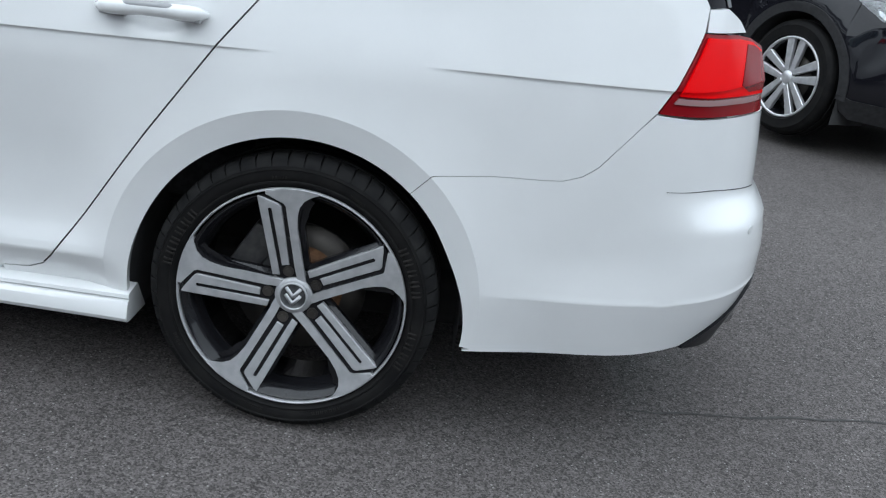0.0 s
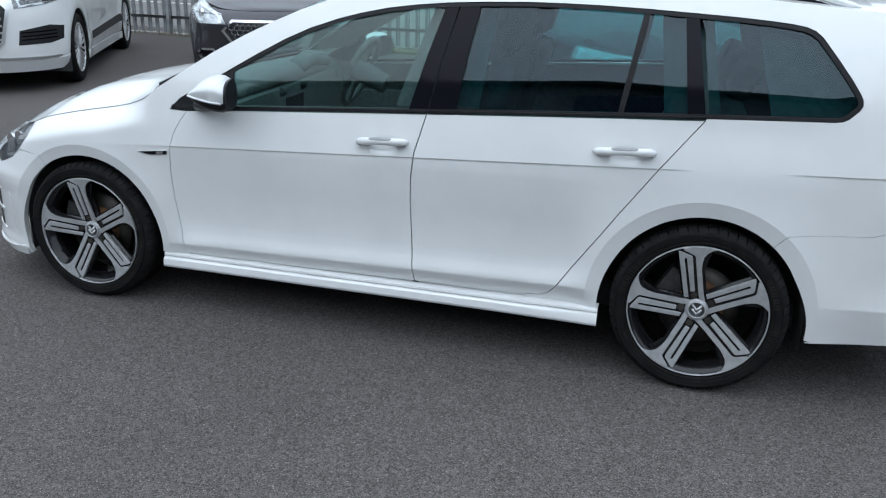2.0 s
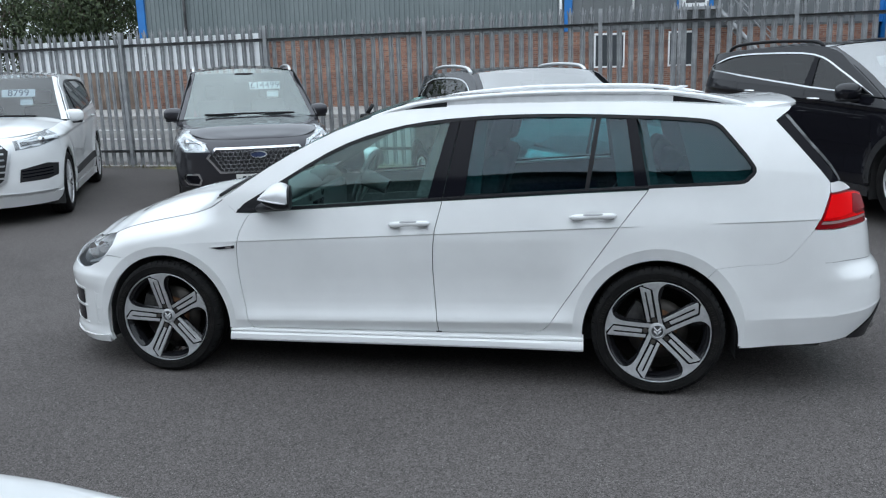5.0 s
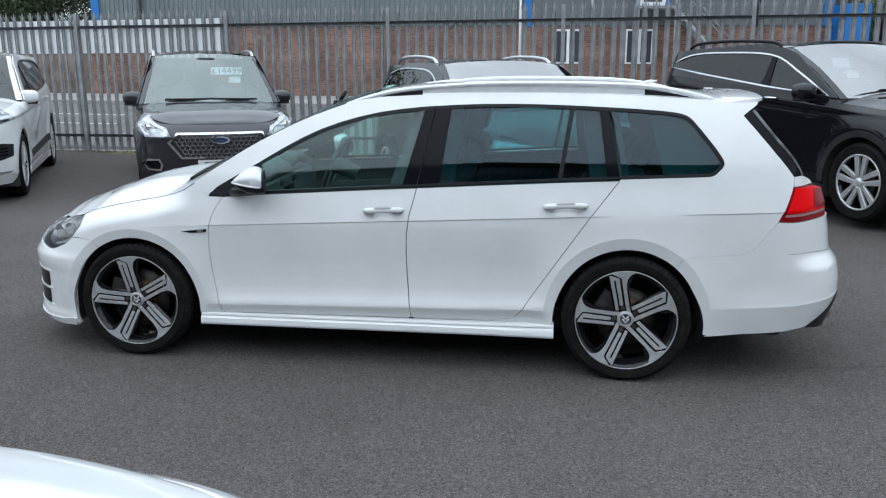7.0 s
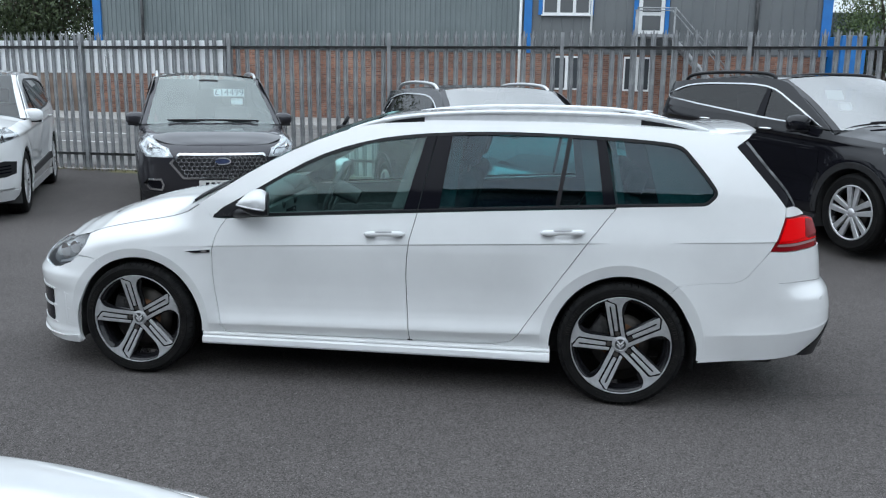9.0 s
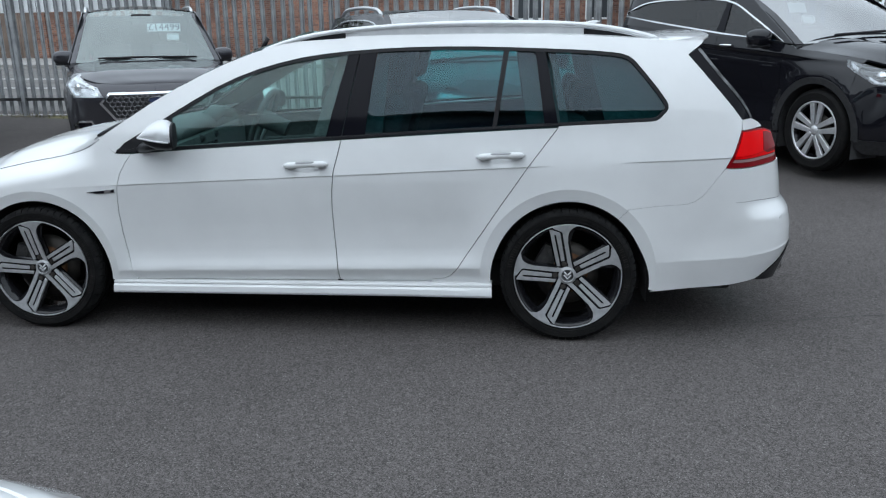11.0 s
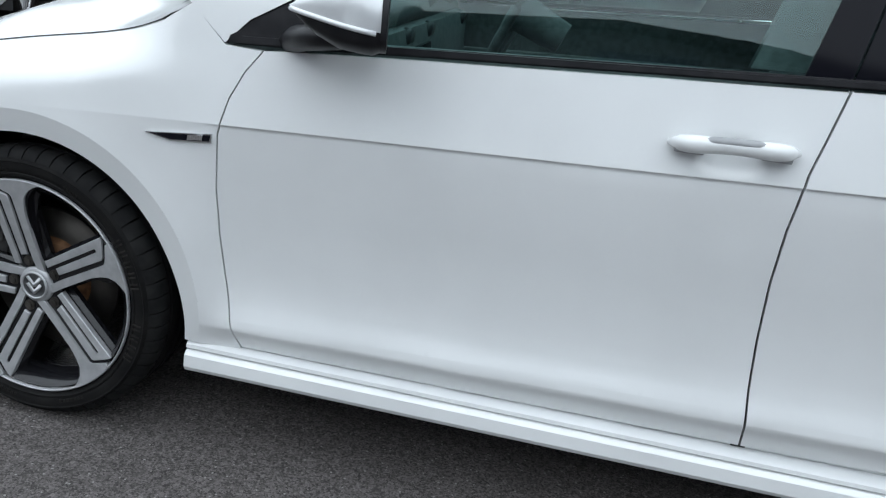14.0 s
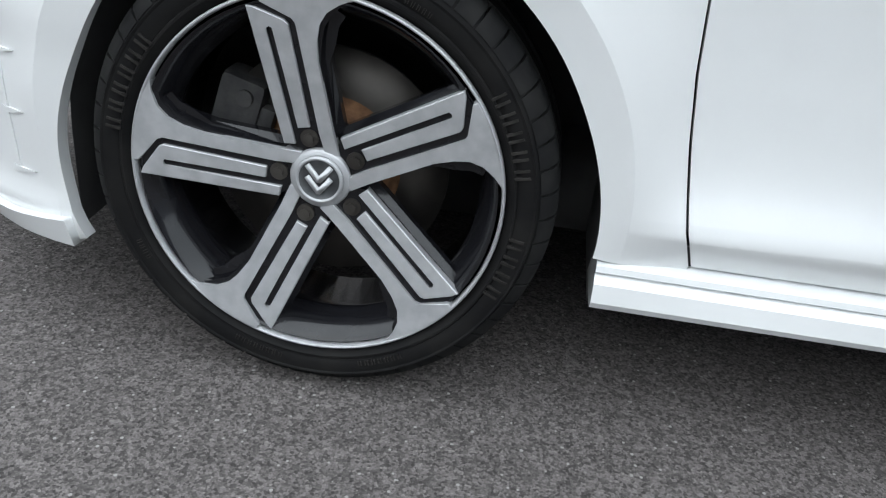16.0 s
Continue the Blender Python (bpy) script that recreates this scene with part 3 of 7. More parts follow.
def tread_bm(R, w, blocks=56):
    """Shoulder blocks of the tread with open grooves between them."""
    bm = bmesh.new()
    h = w / 2
    prof = [(R - 0.023, -h - 0.0012), (R - 0.0165, -h + 0.0025), (R - 0.008, -h + 0.0095), (R - 0.002, -h + 0.021), (R, -h + 0.034), (R, -h + 0.050), (R - 0.008, -h + 0.051)]
    for k in range(blocks):
        rows = []
        for j, t in enumerate((0.0, 0.0, 0.44, 0.88, 0.88)):
            a = 2 * math.pi * (k + t) / blocks
            row = []
            for i, (r, y) in enumerate(prof):
                rr = r - (0.009 if j in (0, 4) else 0.0)
                aa = a + 0.010 * i / 6
                row.append(bm.verts.new((rr * math.cos(aa), y + (0.004 if j in (0, 4) and i < 3 else 0), rr * math.sin(aa))))
            rows.append(row)
        for p, q in zip(rows, rows[1:]):
            for i in range(len(prof) - 1):
                bm.faces.new((p[i], p[i + 1], q[i + 1], q[i]))
    bmesh.ops.recalc_face_normals(bm, faces=bm.faces[:])
    bmesh.ops.translate(bm, vec=(0, h + 0.0045, 0), verts=bm.verts[:])
    return sharpen(bm, 40)


def barrel_bm(rim_r, deep):
    bm = bmesh.new()
    lathe(bm, [(rim_r - 0.008, 0.004), (rim_r - 0.016, 0.010), (rim_r - 0.026, 0.035), (rim_r - 0.036, 0.05), (rim_r - 0.036, 0.064), (rim_r - 0.03, 0.075), (rim_r - 0.03, deep), (rim_r - 0.012, deep + 0.012)], 72)
    bmesh.ops.recalc_face_normals(bm, faces=bm.faces[:])
    return bm


def brake(parent, r, front, deep=0.034):
    bm = bmesh.new()
    lathe(bm, [(0.09, 0.058 + deep), (r, 0.058 + deep), (r, 0.066 + deep), (0.09, 0.066 + deep)], 64)
    part("brake_disc", sharpen(bm), DISC, parent, "worn steel brake disc")
    bm = bmesh.new()
    lathe(bm, [(0.0, 0.040 + deep), (0.072, 0.040 + deep), (0.084, 0.044 + deep), (0.088, 0.055 + deep), (0.100, 0.0565 + deep)], 48)
    part("hub_bell", sharpen(bm), RUST, parent, "rust-stained hub bell")
    bm = bmesh.new()
    a = radians(164 if front else 150)
    m = pose(0, deep, 0, 0, -math.degrees(a), 0)
    box(bm, (r - 0.055, 0.034, -0.075), (r + 0.012, 0.095, 0.075), 0.012, m)
    box(bm, (r - 0.075, 0.040, -0.045), (r - 0.05, 0.085, 0.045), 0.008, m)
    rod(bm, m @ Vector((r - 0.03, 0.028, -0.05)), m @ Vector((r - 0.03, 0.05, -0.05)), 0.012)
    rod(bm, m @ Vector((r - 0.03, 0.028, 0.05)), m @ Vector((r - 0.03, 0.05, 0.05)), 0.012)
    part("brake_caliper", sharpen(bm), CAST, parent, "dirty dark brake caliper")


def twin_spoke_wheel(root, m, front):
    """18-inch five-spoke two-tone wheel; face towards -y, centre at the origin of m."""
    w = new("wheel")
    w.parent = root
    w.matrix_local = m
    tagged(w, "five twin-spoke black and machined alloy wheel with low tyre")
    R, rr = 0.3235, 0.2535
    bm = tyre_bm(R, rr, 0.205)
    bmesh.ops.translate(bm, vec=(0, 0.107, 0), verts=bm.verts[:])
    tyre = part("tyre", bm, RUBBER, w, "black low-profile road tyre")
    tagged(part("tread", tread_bm(R, 0.205), TREAD, tyre, "grooved shoulder tread blocks"), kind="stuff")
    # raised lettering reduced to plain bars round the wall
    letters = ((141, 172, 6), (205, 212, 4), (10, 36, 5), (-5, -27, 4), (60, 68, 5), (96, 103, 5), (246, 262, 8), (285, 300, 7))
    for a0, a1, n in letters:
        bm = bmesh.new()
        for i in range(2 * n):
            a = radians(a0 + (a1 - a0) * (i // 2 + 0.30 + 0.40 * (i % 2)) / n)
            half = abs(radians(a1 - a0)) / n * 0.07
            tall = 0.010 if abs(a1 - a0) > 20 else 0.0035
            q = [(0.2785 + dr * tall, a + da * half) for dr, da in ((-1, -1), (1, -1), (1, 1), (-1, 1))]
            pts = [(r * math.cos(t), r * math.sin(t)) for r, t in q]
            prism(bm, pts, -0.0066, -0.002, 0.0)
        part("tyre_marking", bm, RUBBER_MARK, tyre, "raised moulded bars", smooth=False)
    rim = part("rim", barrel_bm(rr, 0.16), RIM_DARK, w, "gloss black rim barrel")
    bm = bmesh.new()
    lathe(bm, [(0.2495, 0.012), (0.2505, -0.0005), (0.2522, -0.0025), (0.2545, -0.001), (0.2555, 0.006)], 96)
    part("rim_lip", sharpen(bm, 60), RIM_FACE, w, "machined silver rim lip")
    # the spokes lean inwards from the rim to the hub
    dish = Matrix(((1, 0, 0, 0), (0, 1, -0.037 / 0.235, 0.037), (0, 0, 1, 0), (0, 0, 0, 1)))
    sunk = 0.031
    for k in range(5):
        turn = pose(0, 0, 0, 0, -12 - 72 * k, 0) @ Matrix.Diagonal((1.074, 1, 1.074, 1)) @ dish
        web = [(-0.037, 0.048), (-0.0385, 0.225), (0.02, 0.228), (0.084, 0.214), (0.056, 0.2055), (0.0425, 0.191), (0.0345, 0.170), (0.0305, 0.145), (0.029, 0.05), (0.01, 0.03), (-0.02, 0.03)]
        bm = bmesh.new()
        prism(bm, web, 0.004, 0.018, 0.003, turn)
        prism(bm, [(x + (-0.008 if x < 0 else 0.008), z) for x, z in web], 0.016, 0.040, 0.010, turn)
        spoke = part("spoke", bm, RIM_DARK, w, "gloss black spoke web", smooth=False)
        bm = bmesh.new()
        hair = [(-0.0375, 0.050), (-0.0400, 0.224), (-0.031, 0.2215), (0.001, 0.2035), (0.0045, 0.198), (0.0005, 0.069), (-0.0150, 0.069), (-0.0142, 0.196), (-0.0185, 0.199), (-0.0240, 0.196), (-0.0230, 0.048)]
        prism(bm, hair, -0.0015, 0.012, 0.0012, turn)
        part("spoke_blade", bm, RIM_FACE, spoke, "machined silver hairpin blade", smooth=False)
        bm = bmesh.new()
        main = [(0.0128, 0.028), (0.0112, 0.06), (0.0150, 0.199), (0.0115, 0.2055), (-0.022, 0.2265), (-0.022, 0.2330), (0.004, 0.2340), (0.036, 0.2312), (0.066, 0.2245), (0.089, 0.2165), (0.070, 0.2150), (0.053, 0.2075), (0.041, 0.1945), (0.034, 0.176), (0.0300, 0.150), (0.0285, 0.06), (0.030, 0.028)]
        prism(bm, main, -0.0030, 0.014, 0.0010, turn)
        part("spoke_arm", bm, RIM_FACE, spoke, "machined silver spoke arm", smooth=False)
        bm = bmesh.new()
        c = turn @ Vector((-0.004, 0.004, 0.054))
        rod(bm, c + Vector((0, -0.003, 0)), c + Vector((0, 0.01, 0)), 0.0125, 20)
        rod(bm, c + Vector((0, -0.008, 0)), c + Vector((0, 0.01, 0)), 0.0075, 6)
        part("wheel_bolt", sharpen(bm), DISC, w)
    bm = bmesh.new()
    lathe(bm, [(0.028, sunk - 0.004), (0.040, sunk - 0.003), (0.043, sunk + 0.001), (0.043, sunk + 0.03)], 48)
    part("hub_plate", sharpen(bm), RIM_FACE, w)
    bm = bmesh.new()
    lathe(bm, [(r, sunk + y) for r, y in ((0.0, -0.0065), (0.0285, -0.0065), (0.0302, -0.0085), (0.0325, -0.0085), (0.0340, -0.004))], 48)
    cap = part("centre_cap", sharpen(bm), LAMP_DARK, w, "black and chrome centre cap")
    bm = bmesh.new()
    lathe(bm, [(r, sunk + y) for r, y in ((0.0285, -0.0070), (0.0295, -0.0095), (0.0325, -0.0095), (0.0340, -0.0050))], 48)
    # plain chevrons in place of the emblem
    for z in (0.0, -0.014):
        prism(bm, [(1.2 * x, 1.2 * (y + z)) for x, y in ((-0.0165, 0.0150), (-0.0115, 0.0190), (0.0, 0.0050), (0.0115, 0.0190), (0.0165, 0.0150), (0.0025, -0.0030), (-0.0025, -0.0030))], sunk - 0.0088, sunk - 0.006, 0.0)
    part("cap_emblem", sharpen(bm), RIM_FACE, cap, "silver ring and chevrons")
    brake(w, 0.168 if front else 0.152, front)
    return w


def plain_wheel(root, m, R, rim_r, spokes, width=0.2, mat=None, wide=1.0):
    w = new("wheel")
    w.parent = root
    w.matrix_local = m
    tagged(w, "silver multi-spoke alloy wheel with black tyre")
    bm = tyre_bm(R, rim_r, width)
    bmesh.ops.translate(bm, vec=(0, width / 2, 0), verts=bm.verts[:])
    part("tyre", bm, RUBBER, w, "black road tyre")
    part("rim", barrel_bm(rim_r, 0.14), RIM_DARK, w, "dark rim barrel")
    bm = bmesh.new()
    lathe(bm, [(rim_r - 0.016, 0.012), (rim_r - 0.014, 0.0), (rim_r, -0.003), (rim_r + 0.002, 0.006)], 64)
    part("rim_lip", sharpen(bm, 60), mat or ALLOY, w)
    for k in range(spokes):
        turn = pose(0, 0, 0, 0, 360 * k / spokes, 0)
        for sx in (-1, 1):
            bm = bmesh.new()
            prism(bm, [(sx * 0.004, 0.04), (sx * 0.020 * wide, 0.04), (sx * (0.022 + 0.030 * wide), rim_r - 0.01), (sx * 0.022, rim_r - 0.01)][::sx], 0.004, 0.03, 0.004, turn)
            part("spoke", bm, mat or ALLOY, w, smooth=False)
    bm = bmesh.new()
    lathe(bm, [(0.0, 0.0), (0.026, 0.0), (0.030, 0.003), (0.044, 0.006), (0.046, 0.03)], 32)
    part("hub_plate", sharpen(bm), mat or ALLOY, w)
    bm = bmesh.new()
    lathe(bm, [(0.06, 0.055), (0.15, 0.055), (0.15, 0.065)], 40)
    part("brake_disc", sharpen(bm), DISC, w)
    return w


def arch_liner(root, sh, hx, r, side, wide=0.30, inset_y=0.022):
    bm = bmesh.new()
    y0 = -(sh.W - inset_y)
    pts = [(hx + r + 0.01, 0.17)] + arc(hx, sh.hubz, r + 0.008, 0, 180, 24) + [(hx - r - 0.01, 0.17)]
    rows = [[bm.verts.new((x, side * -y, z)) for x, z in pts] for y in (y0, y0 + wide)]
    for i in range(len(pts) - 1):
        bm.faces.new((rows[0][i], rows[0][i + 1], rows[1][i + 1], rows[1][i]))
    bm.faces.new(rows[1])
    bmesh.ops.recalc_face_normals(bm, faces=bm.faces[:])
    part("wheel_arch_liner", sharpen(bm), UNDER, root, "black felt wheel arch liner")


# ---- the white estate car ----
EST = Shape(W=0.86, xf0=-2.85, Lf=0.64, nf=2.4, xr0=0.50, Lr=0.68, nr=3.0, hubF=-2.637, hubR=0.0, hubz=0.316,
            b0=1.027, b1=0.0555, t0=0.851, slope=0.0475, extra=(0.8525, 0.851, 0.8495, 0.848, 0.842), lines=((0.3555, 0.018), (0.3505, 0.018), (0.3735, 0.018), (0.362, 0.058), (0.359, 0.058)), crease=0.0035, tumc=0.417, dents=((-1.252, 0.834, 0.050, 0.020, 0.016), (-0.320, 0.878, 0.050, 0.020, 0.016)),
            crease_amp=lambda x: smoothstep(-2.24, -2.19, x) * (smoothstep(-0.06, -0.20, x) + smoothstep(0.22, 0.34, x)),
            low=[(0.268, 0.030), (0.350, -0.006), (0.356, -0.0065), (0.373, -0.003), (0.408, 0.009), (0.446, 0.0150), (0.50, 0.0170), (0.58, 0.015), (0.68, 0.007), (0.78, 0.0)],
            flare=0.011, lipF=0.349, lipR=0.361, lip_w=(0.050, 0.060), tum=0.212, shoulder=0.085,
            hood=[(-3.49, 0.69), (-3.40, 0.70), (-3.25, 0.718), (-3.107, 0.742), (-2.97, 0.770), (-2.85, 0.806), (-2.69, 0.841), (-2.52, 0.872), (-2.42, 0.897), (-2.34, 0.926), (-2.285, 0.955)],
            nose=[(0.14, 0.035), (0.2, 0.0), (0.235, 0.012), (0.44, 0.012), (0.49, 0.0), (0.53, 0.0), (0.57, 0.026), (0.62, 0.050), (0.72, 0.105)],
            tail=[(0.22, 0.02), (0.36, 0.0), (0.50, -0.008), (0.585, 0.0), (0.645, 0.034), (0.75, 0.048), (0.85, 0.066), (1.05, 0.092)],
            rear_low=[(0.40, 0.3852), (1.2, 0.4316)], step_x=0.77, step_z=0.669)


def estate_car():
    sh = EST
    root = thing("estate_car", pose(0, sh.W, 0), "glossy white estate car with black alloy wheels, parked on asphalt", "car")
    hoodline = [(-2.285, 0.955), (-2.34, 0.926), (-2.42, 0.897), (-2.52, 0.872), (-2.69, 0.841), (-2.85, 0.806), (-2.966, 0.768)]
    seam_f = [(-2.128, 0.893), (-2.160, 0.850), (-2.186, 0.798), (-2.2045, 0.728), (-2.207, 0.614), (-2.200, 0.52), (-2.188, 0.435), (-2.168, 0.324), (-2.150, 0.268)]
    seam_b = [(-1.086, 0.964), (-1.105, 0.89), (-1.124, 0.82), (-1.136, 0.72), (-1.139, 0.62), (-1.134, 0.50), (-1.127, 0.40), (-1.116, 0.275)]
    seam_r = [(-0.059, 1.020), (-0.194, 0.843), (-0.331, 0.645), (-0.471, 0.432), (-0.538, 0.332), (-0.565, 0.302), (-0.60, 0.286), (-0.66, 0.281)]
    dlo = [(-2.208, 0.898), (-2.162, 0.945), (-2.06, 1.004), (-1.952, 1.066), (-1.83, 1.138), (-1.71, 1.204), (-1.61, 1.25), (-1.50, 1.289), (-1.40, 1.317), (-1.29, 1.341), (-1.18, 1.357), (-1.064, 1.369), (-0.90, 1.380),
           (-0.75, 1.386), (-0.60, 1.388), (-0.458, 1.387), (-0.30, 1.383), (-0.142, 1.377), (0.0, 1.371), (0.112, 1.364), (0.19, 1.357), (0.235, 1.350), (0.265, 1.339), (0.29, 1.320), (0.348, 1.252), (0.40, 1.188), (0.432, 1.143), (0.441, 1.125),
           (0.443, 1.108), (0.436, 1.092), (0.405, 1.060), (0.388, 1.051), (0.365, 1.047), (0.1, 1.034), (-0.057, 1.026), (-0.35, 1.0095), (-0.7, 0.9895), (-1.085, 0.966), (-1.4, 0.947), (-1.8, 0.922), (-2.1, 0.902)]
    # the side panels stop at the ridge; the flat lip inside it is laid in afterwards
    ridge_r, ridge_f = sh.lipR + sh.lip_w[1], sh.lipF + sh.lip_w[0]
    arch_r = arc(0.0, sh.hubz, ridge_r, 50, 187.4, 40)
    arch_f = arc(sh.hubF, sh.hubz, ridge_f, 124.5, -7.8, 40)
    bump_r = arc(0.0, sh.hubz, ridge_r, -10, 49.75, 20)
    bump_f = arc(sh.hubF, sh.hubz, ridge_f, 192, 124.7, 20)
    grow = lambda a, big: big * smoothstep(30, -14, min(a, 180 - a))
    bands = [(0.0, sh.lipR, sh.lip_w[1], [(49.95 + (187.4 - 49.95) * i / 40, grow(49.95 + (187.4 - 49.95) * i / 40, 0.014)) for i in range(41)]),
             (0.0, sh.lipR, sh.lip_w[1], [(-10 + 59.75 * i / 20, grow(-10 + 59.75 * i / 20, 0.036)) for i in range(21)]),
             (sh.hubF, sh.lipF, sh.lip_w[0], [(124.5 - 132.3 * i / 40, grow(124.5 - 132.3 * i / 40, 0.018)) for i in range(41)]),
             (sh.hubF, sh.lipF, sh.lip_w[0], [(203 - 78.3 * i / 24, grow(203 - 78.3 * i / 24, 0.030)) for i in range(25)])]
    frame_top = [(-2.290, 0.967), (-2.16, 1.046), (-2.02, 1.126), (-1.90, 1.192), (-1.78, 1.252), (-1.66, 1.305), (-1.54, 1.350), (-1.44, 1.380), (-1.34, 1.403), (-1.15, 1.424), (-0.9, 1.437), (-0.65, 1.443), (-0.4, 1.444), (-0.15, 1.441), (0.1, 1.433), (0.3, 1.420), (0.42, 1.410), (0.52, 1.405), (0.612, 1.410)]
    lift = lambda pts: [(x, z + 0.012 * smoothstep(-2.28, -2.0, x) * smoothstep(-0.7, -1.2, x)) for x, z in pts]
    frame_top = lift(frame_top)
    quarter_tail = [(0.600, 1.394), (0.548, 1.358), (0.533, 1.345), (0.66, 1.204), (0.793, 1.054), (0.789, 1.006), (0.768, 0.953), (0.745, 0.90), (0.712, 0.838), (0.680, 0.795), (0.645, 0.748), (0.615, 0.708), (0.585, 0.684), (0.548, 0.670), (0.512, 0.6655), (0.40, 0.658), (0.276, 0.642)]
    side_frame = frame_top + quarter_tail + arch_r + [(-0.44, 0.262), (-0.66, 0.262)] + [(x + 0.0006, z - 0.0014) for x, z in seam_r[::-1]] + [(x + 0.001, z + 0.001) for x, z in dlo[33:35][::-1] + dlo[:33][::-1]]
    fender = [(x - 0.0010, z) for x, z in seam_f[::-1]] + [(-2.206, 0.895), (-2.214, 0.903), (-2.283, 0.962)] + hoodline[1:] + [(-2.953, 0.715), (-2.985, 0.672), (-3.045, 0.612), (-2.997, 0.655), (-2.93, 0.655)] + arch_f + [(-2.24, 0.262), (-2.152, 0.262)]
    belt_f = [(-2.09, 0.897), (-1.8, 0.917), (-1.4, 0.942), (-1.090, 0.961)]
    belt_r = [(-1.081, 0.962), (-0.7, 0.9845), (-0.35, 1.0045), (-0.064, 1.019)]
    door_f = [(x + 0.0025, z) for x, z in seam_f[::-1]] + belt_f + [(x - 0.0022, z) for x, z in seam_b] + [(-1.6, 0.270)]
    door_r = [(x + 0.0022, z) for x, z in seam_b[::-1]] + belt_r + [(x - 0.0022, z + 0.001) for x, z in seam_r] + [(-0.9, 0.278)]
    sF = sh.sF
    bump_f_top = [(-2.93, 0.650), (-2.997, 0.650), (-3.05, 0.612)]
    for side in (-1, 1):
        near = side < 0
        part("side_frame", panel(sh, side_frame, side, 0.0125 if near else 0.05), WHITE, root, "glossy white painted body side")
        part("front_wing", panel(sh, fender, side, 0.0125 if near else 0.05), WHITE, root, "glossy white front wing")
        fd = part("front_door", panel(sh, door_f, side, 0.0125 if near else 0.05), WHITE, root, "closed glossy white front door")
        rd = part("rear_door", panel(sh, door_r, side, 0.0125 if near else 0.05), WHITE, root, "closed glossy white rear door")
        # front bumper half
        low = [(sh.s_at(-3.0055), 0.157), (sh.s_at(-3.0190), 0.199), (sh.s_at(-3.0265), 0.230)] + [(sh.s_at(x), z) for x, z in bump_f]
        top = [(sh.s_at(x), z) for x, z in bump_f_top] + [(sh.s_at(-3.13), 0.580), (sh.s_at(-3.199), 0.566), (sh.s_at_front(0.50), 0.585), (sh.s_at_front(0.42), 0.62), (sh.s_at_front(0.38), 0.675), (sF + 0.001, 0.68)]
        outline = low + top + [(sF + 0.001, 0.16), (sh.s_at_front(0.45), 0.155), (sh.s_at(-3.25), 0.150)]
        bump = part("front_bumper", panel(sh, outline, side, 0.0125 if near else 0.05, conv=False), WHITE, root, "glossy white front bumper with black intakes")
        for z0, z1, xi in ((0.350, 0.440, -3.195), (0.250, 0.336, -3.20)):
            a, b = sh.s_at(xi), sh.s_at_front(0.36)
            part("air_intake", panel(sh, [(a, z0 + 0.012), (a, z1 - 0.012), (a - 0.012, z1), (b, z1), (b, z0), (a - 0.012, z0)], side, 0.03, 0.0, -0.0012, conv=False), PIANO, bump, "black air intake slot")
        for z0, z1 in ((0.438, 0.448), (0.337, 0.349), (0.240, 0.250)):
            a, b = sh.s_at(-3.19), sh.s_at_front(0.36)
            part("intake_blade", panel(sh, [(a + 0.02, (z0 + z1) / 2), (a, z1), (b, z1), (b, z0), (a, z0)], side, 0.04, 0.006, -0.005, conv=False), WHITE, bump, "white intake blade")
        a = sh.s_at_front(0.40)
        part("intake_blade", panel(sh, [(a - 0.02, 0.240), (a - 0.02, 0.448), (a + 0.004, 0.448), (a + 0.004, 0.240)], side, 0.04, 0.007, -0.006, conv=False), WHITE, bump, "white upright intake blade")
        for z in (0.430, 0.345, 0.255):
            x0 = sh.s_at(-3.075)
            part("canard", panel(sh, [(x0 - 0.028, z), (x0 + 0.018, z), (x0 - 0.028, z - 0.012)], side, 0.03, 0.008, -0.0025, conv=False), WHITE, bump)
        part("vent_blade", panel(sh, [(sh.s_at(-3.095) - 0.004, 0.44), (sh.s_at(-3.095) + 0.004, 0.44), (sh.s_at(-3.092) + 0.004, 0.25), (sh.s_at(-3.092) - 0.004, 0.25)], side, 0.05, 0.01, -0.002, conv=False), WHITE, bump)
        lip = [(sh.s_at(-3.0), 0.156), (sh.s_at(-3.1), 0.150), (sh.s_at(-3.25), 0.150), (sF + 0.001, 0.150), (sF + 0.001, 0.178), (sh.s_at(-3.25), 0.178), (sh.s_at(-3.1), 0.185), (sh.s_at(-3.003), 0.200)]
        part("front_splitter", panel(sh, lip, side, 0.04, 0.03, -0.014, conv=False), WHITE, bump, "white splitter lip")
        # headlamp
        hl = [(sh.s_at(-2.968), 0.762), (sh.s_at(-2.957), 0.715), (sh.s_at(-2.99), 0.668), (sh.s_at(-3.05), 0.609), (sh.s_at(-3.13), 0.585), (sh.s_at(-3.199), 0.571), (sh.s_at_front(0.50), 0.590), (sh.s_at_front(0.44), 0.62), (sh.s_at_front(0.40), 0.672), (sh.s_at_front(0.55), 0.696), (sh.s_at(-3.25), 0.714), (sh.s_at(-3.107), 0.738), (sh.s_at(-3.02), 0.757)]
        lamp = part("headlight", panel(sh, hl, side, 0.03, 0.03, 0.045, conv=False), LAMP_DARK, root, "clear-lensed headlight with dark bezel")
        part("lens", panel(sh, hl, side, 0.03, 0.01, 0.0015, conv=False), GLASS_LAMP, lamp, "clear curved lens")
        bm = bmesh.new()
        for x, z, r in ((-3.16, 0.655, 0.046), (-3.07, 0.685, 0.034)):
            c = sh.xz(x, z, side, 0.045)
            n = (sh.xz(x, z, side, 0.0) - c).normalized()
            rod(bm, c, c + n * 0.025, r * 0.8, 24, r)
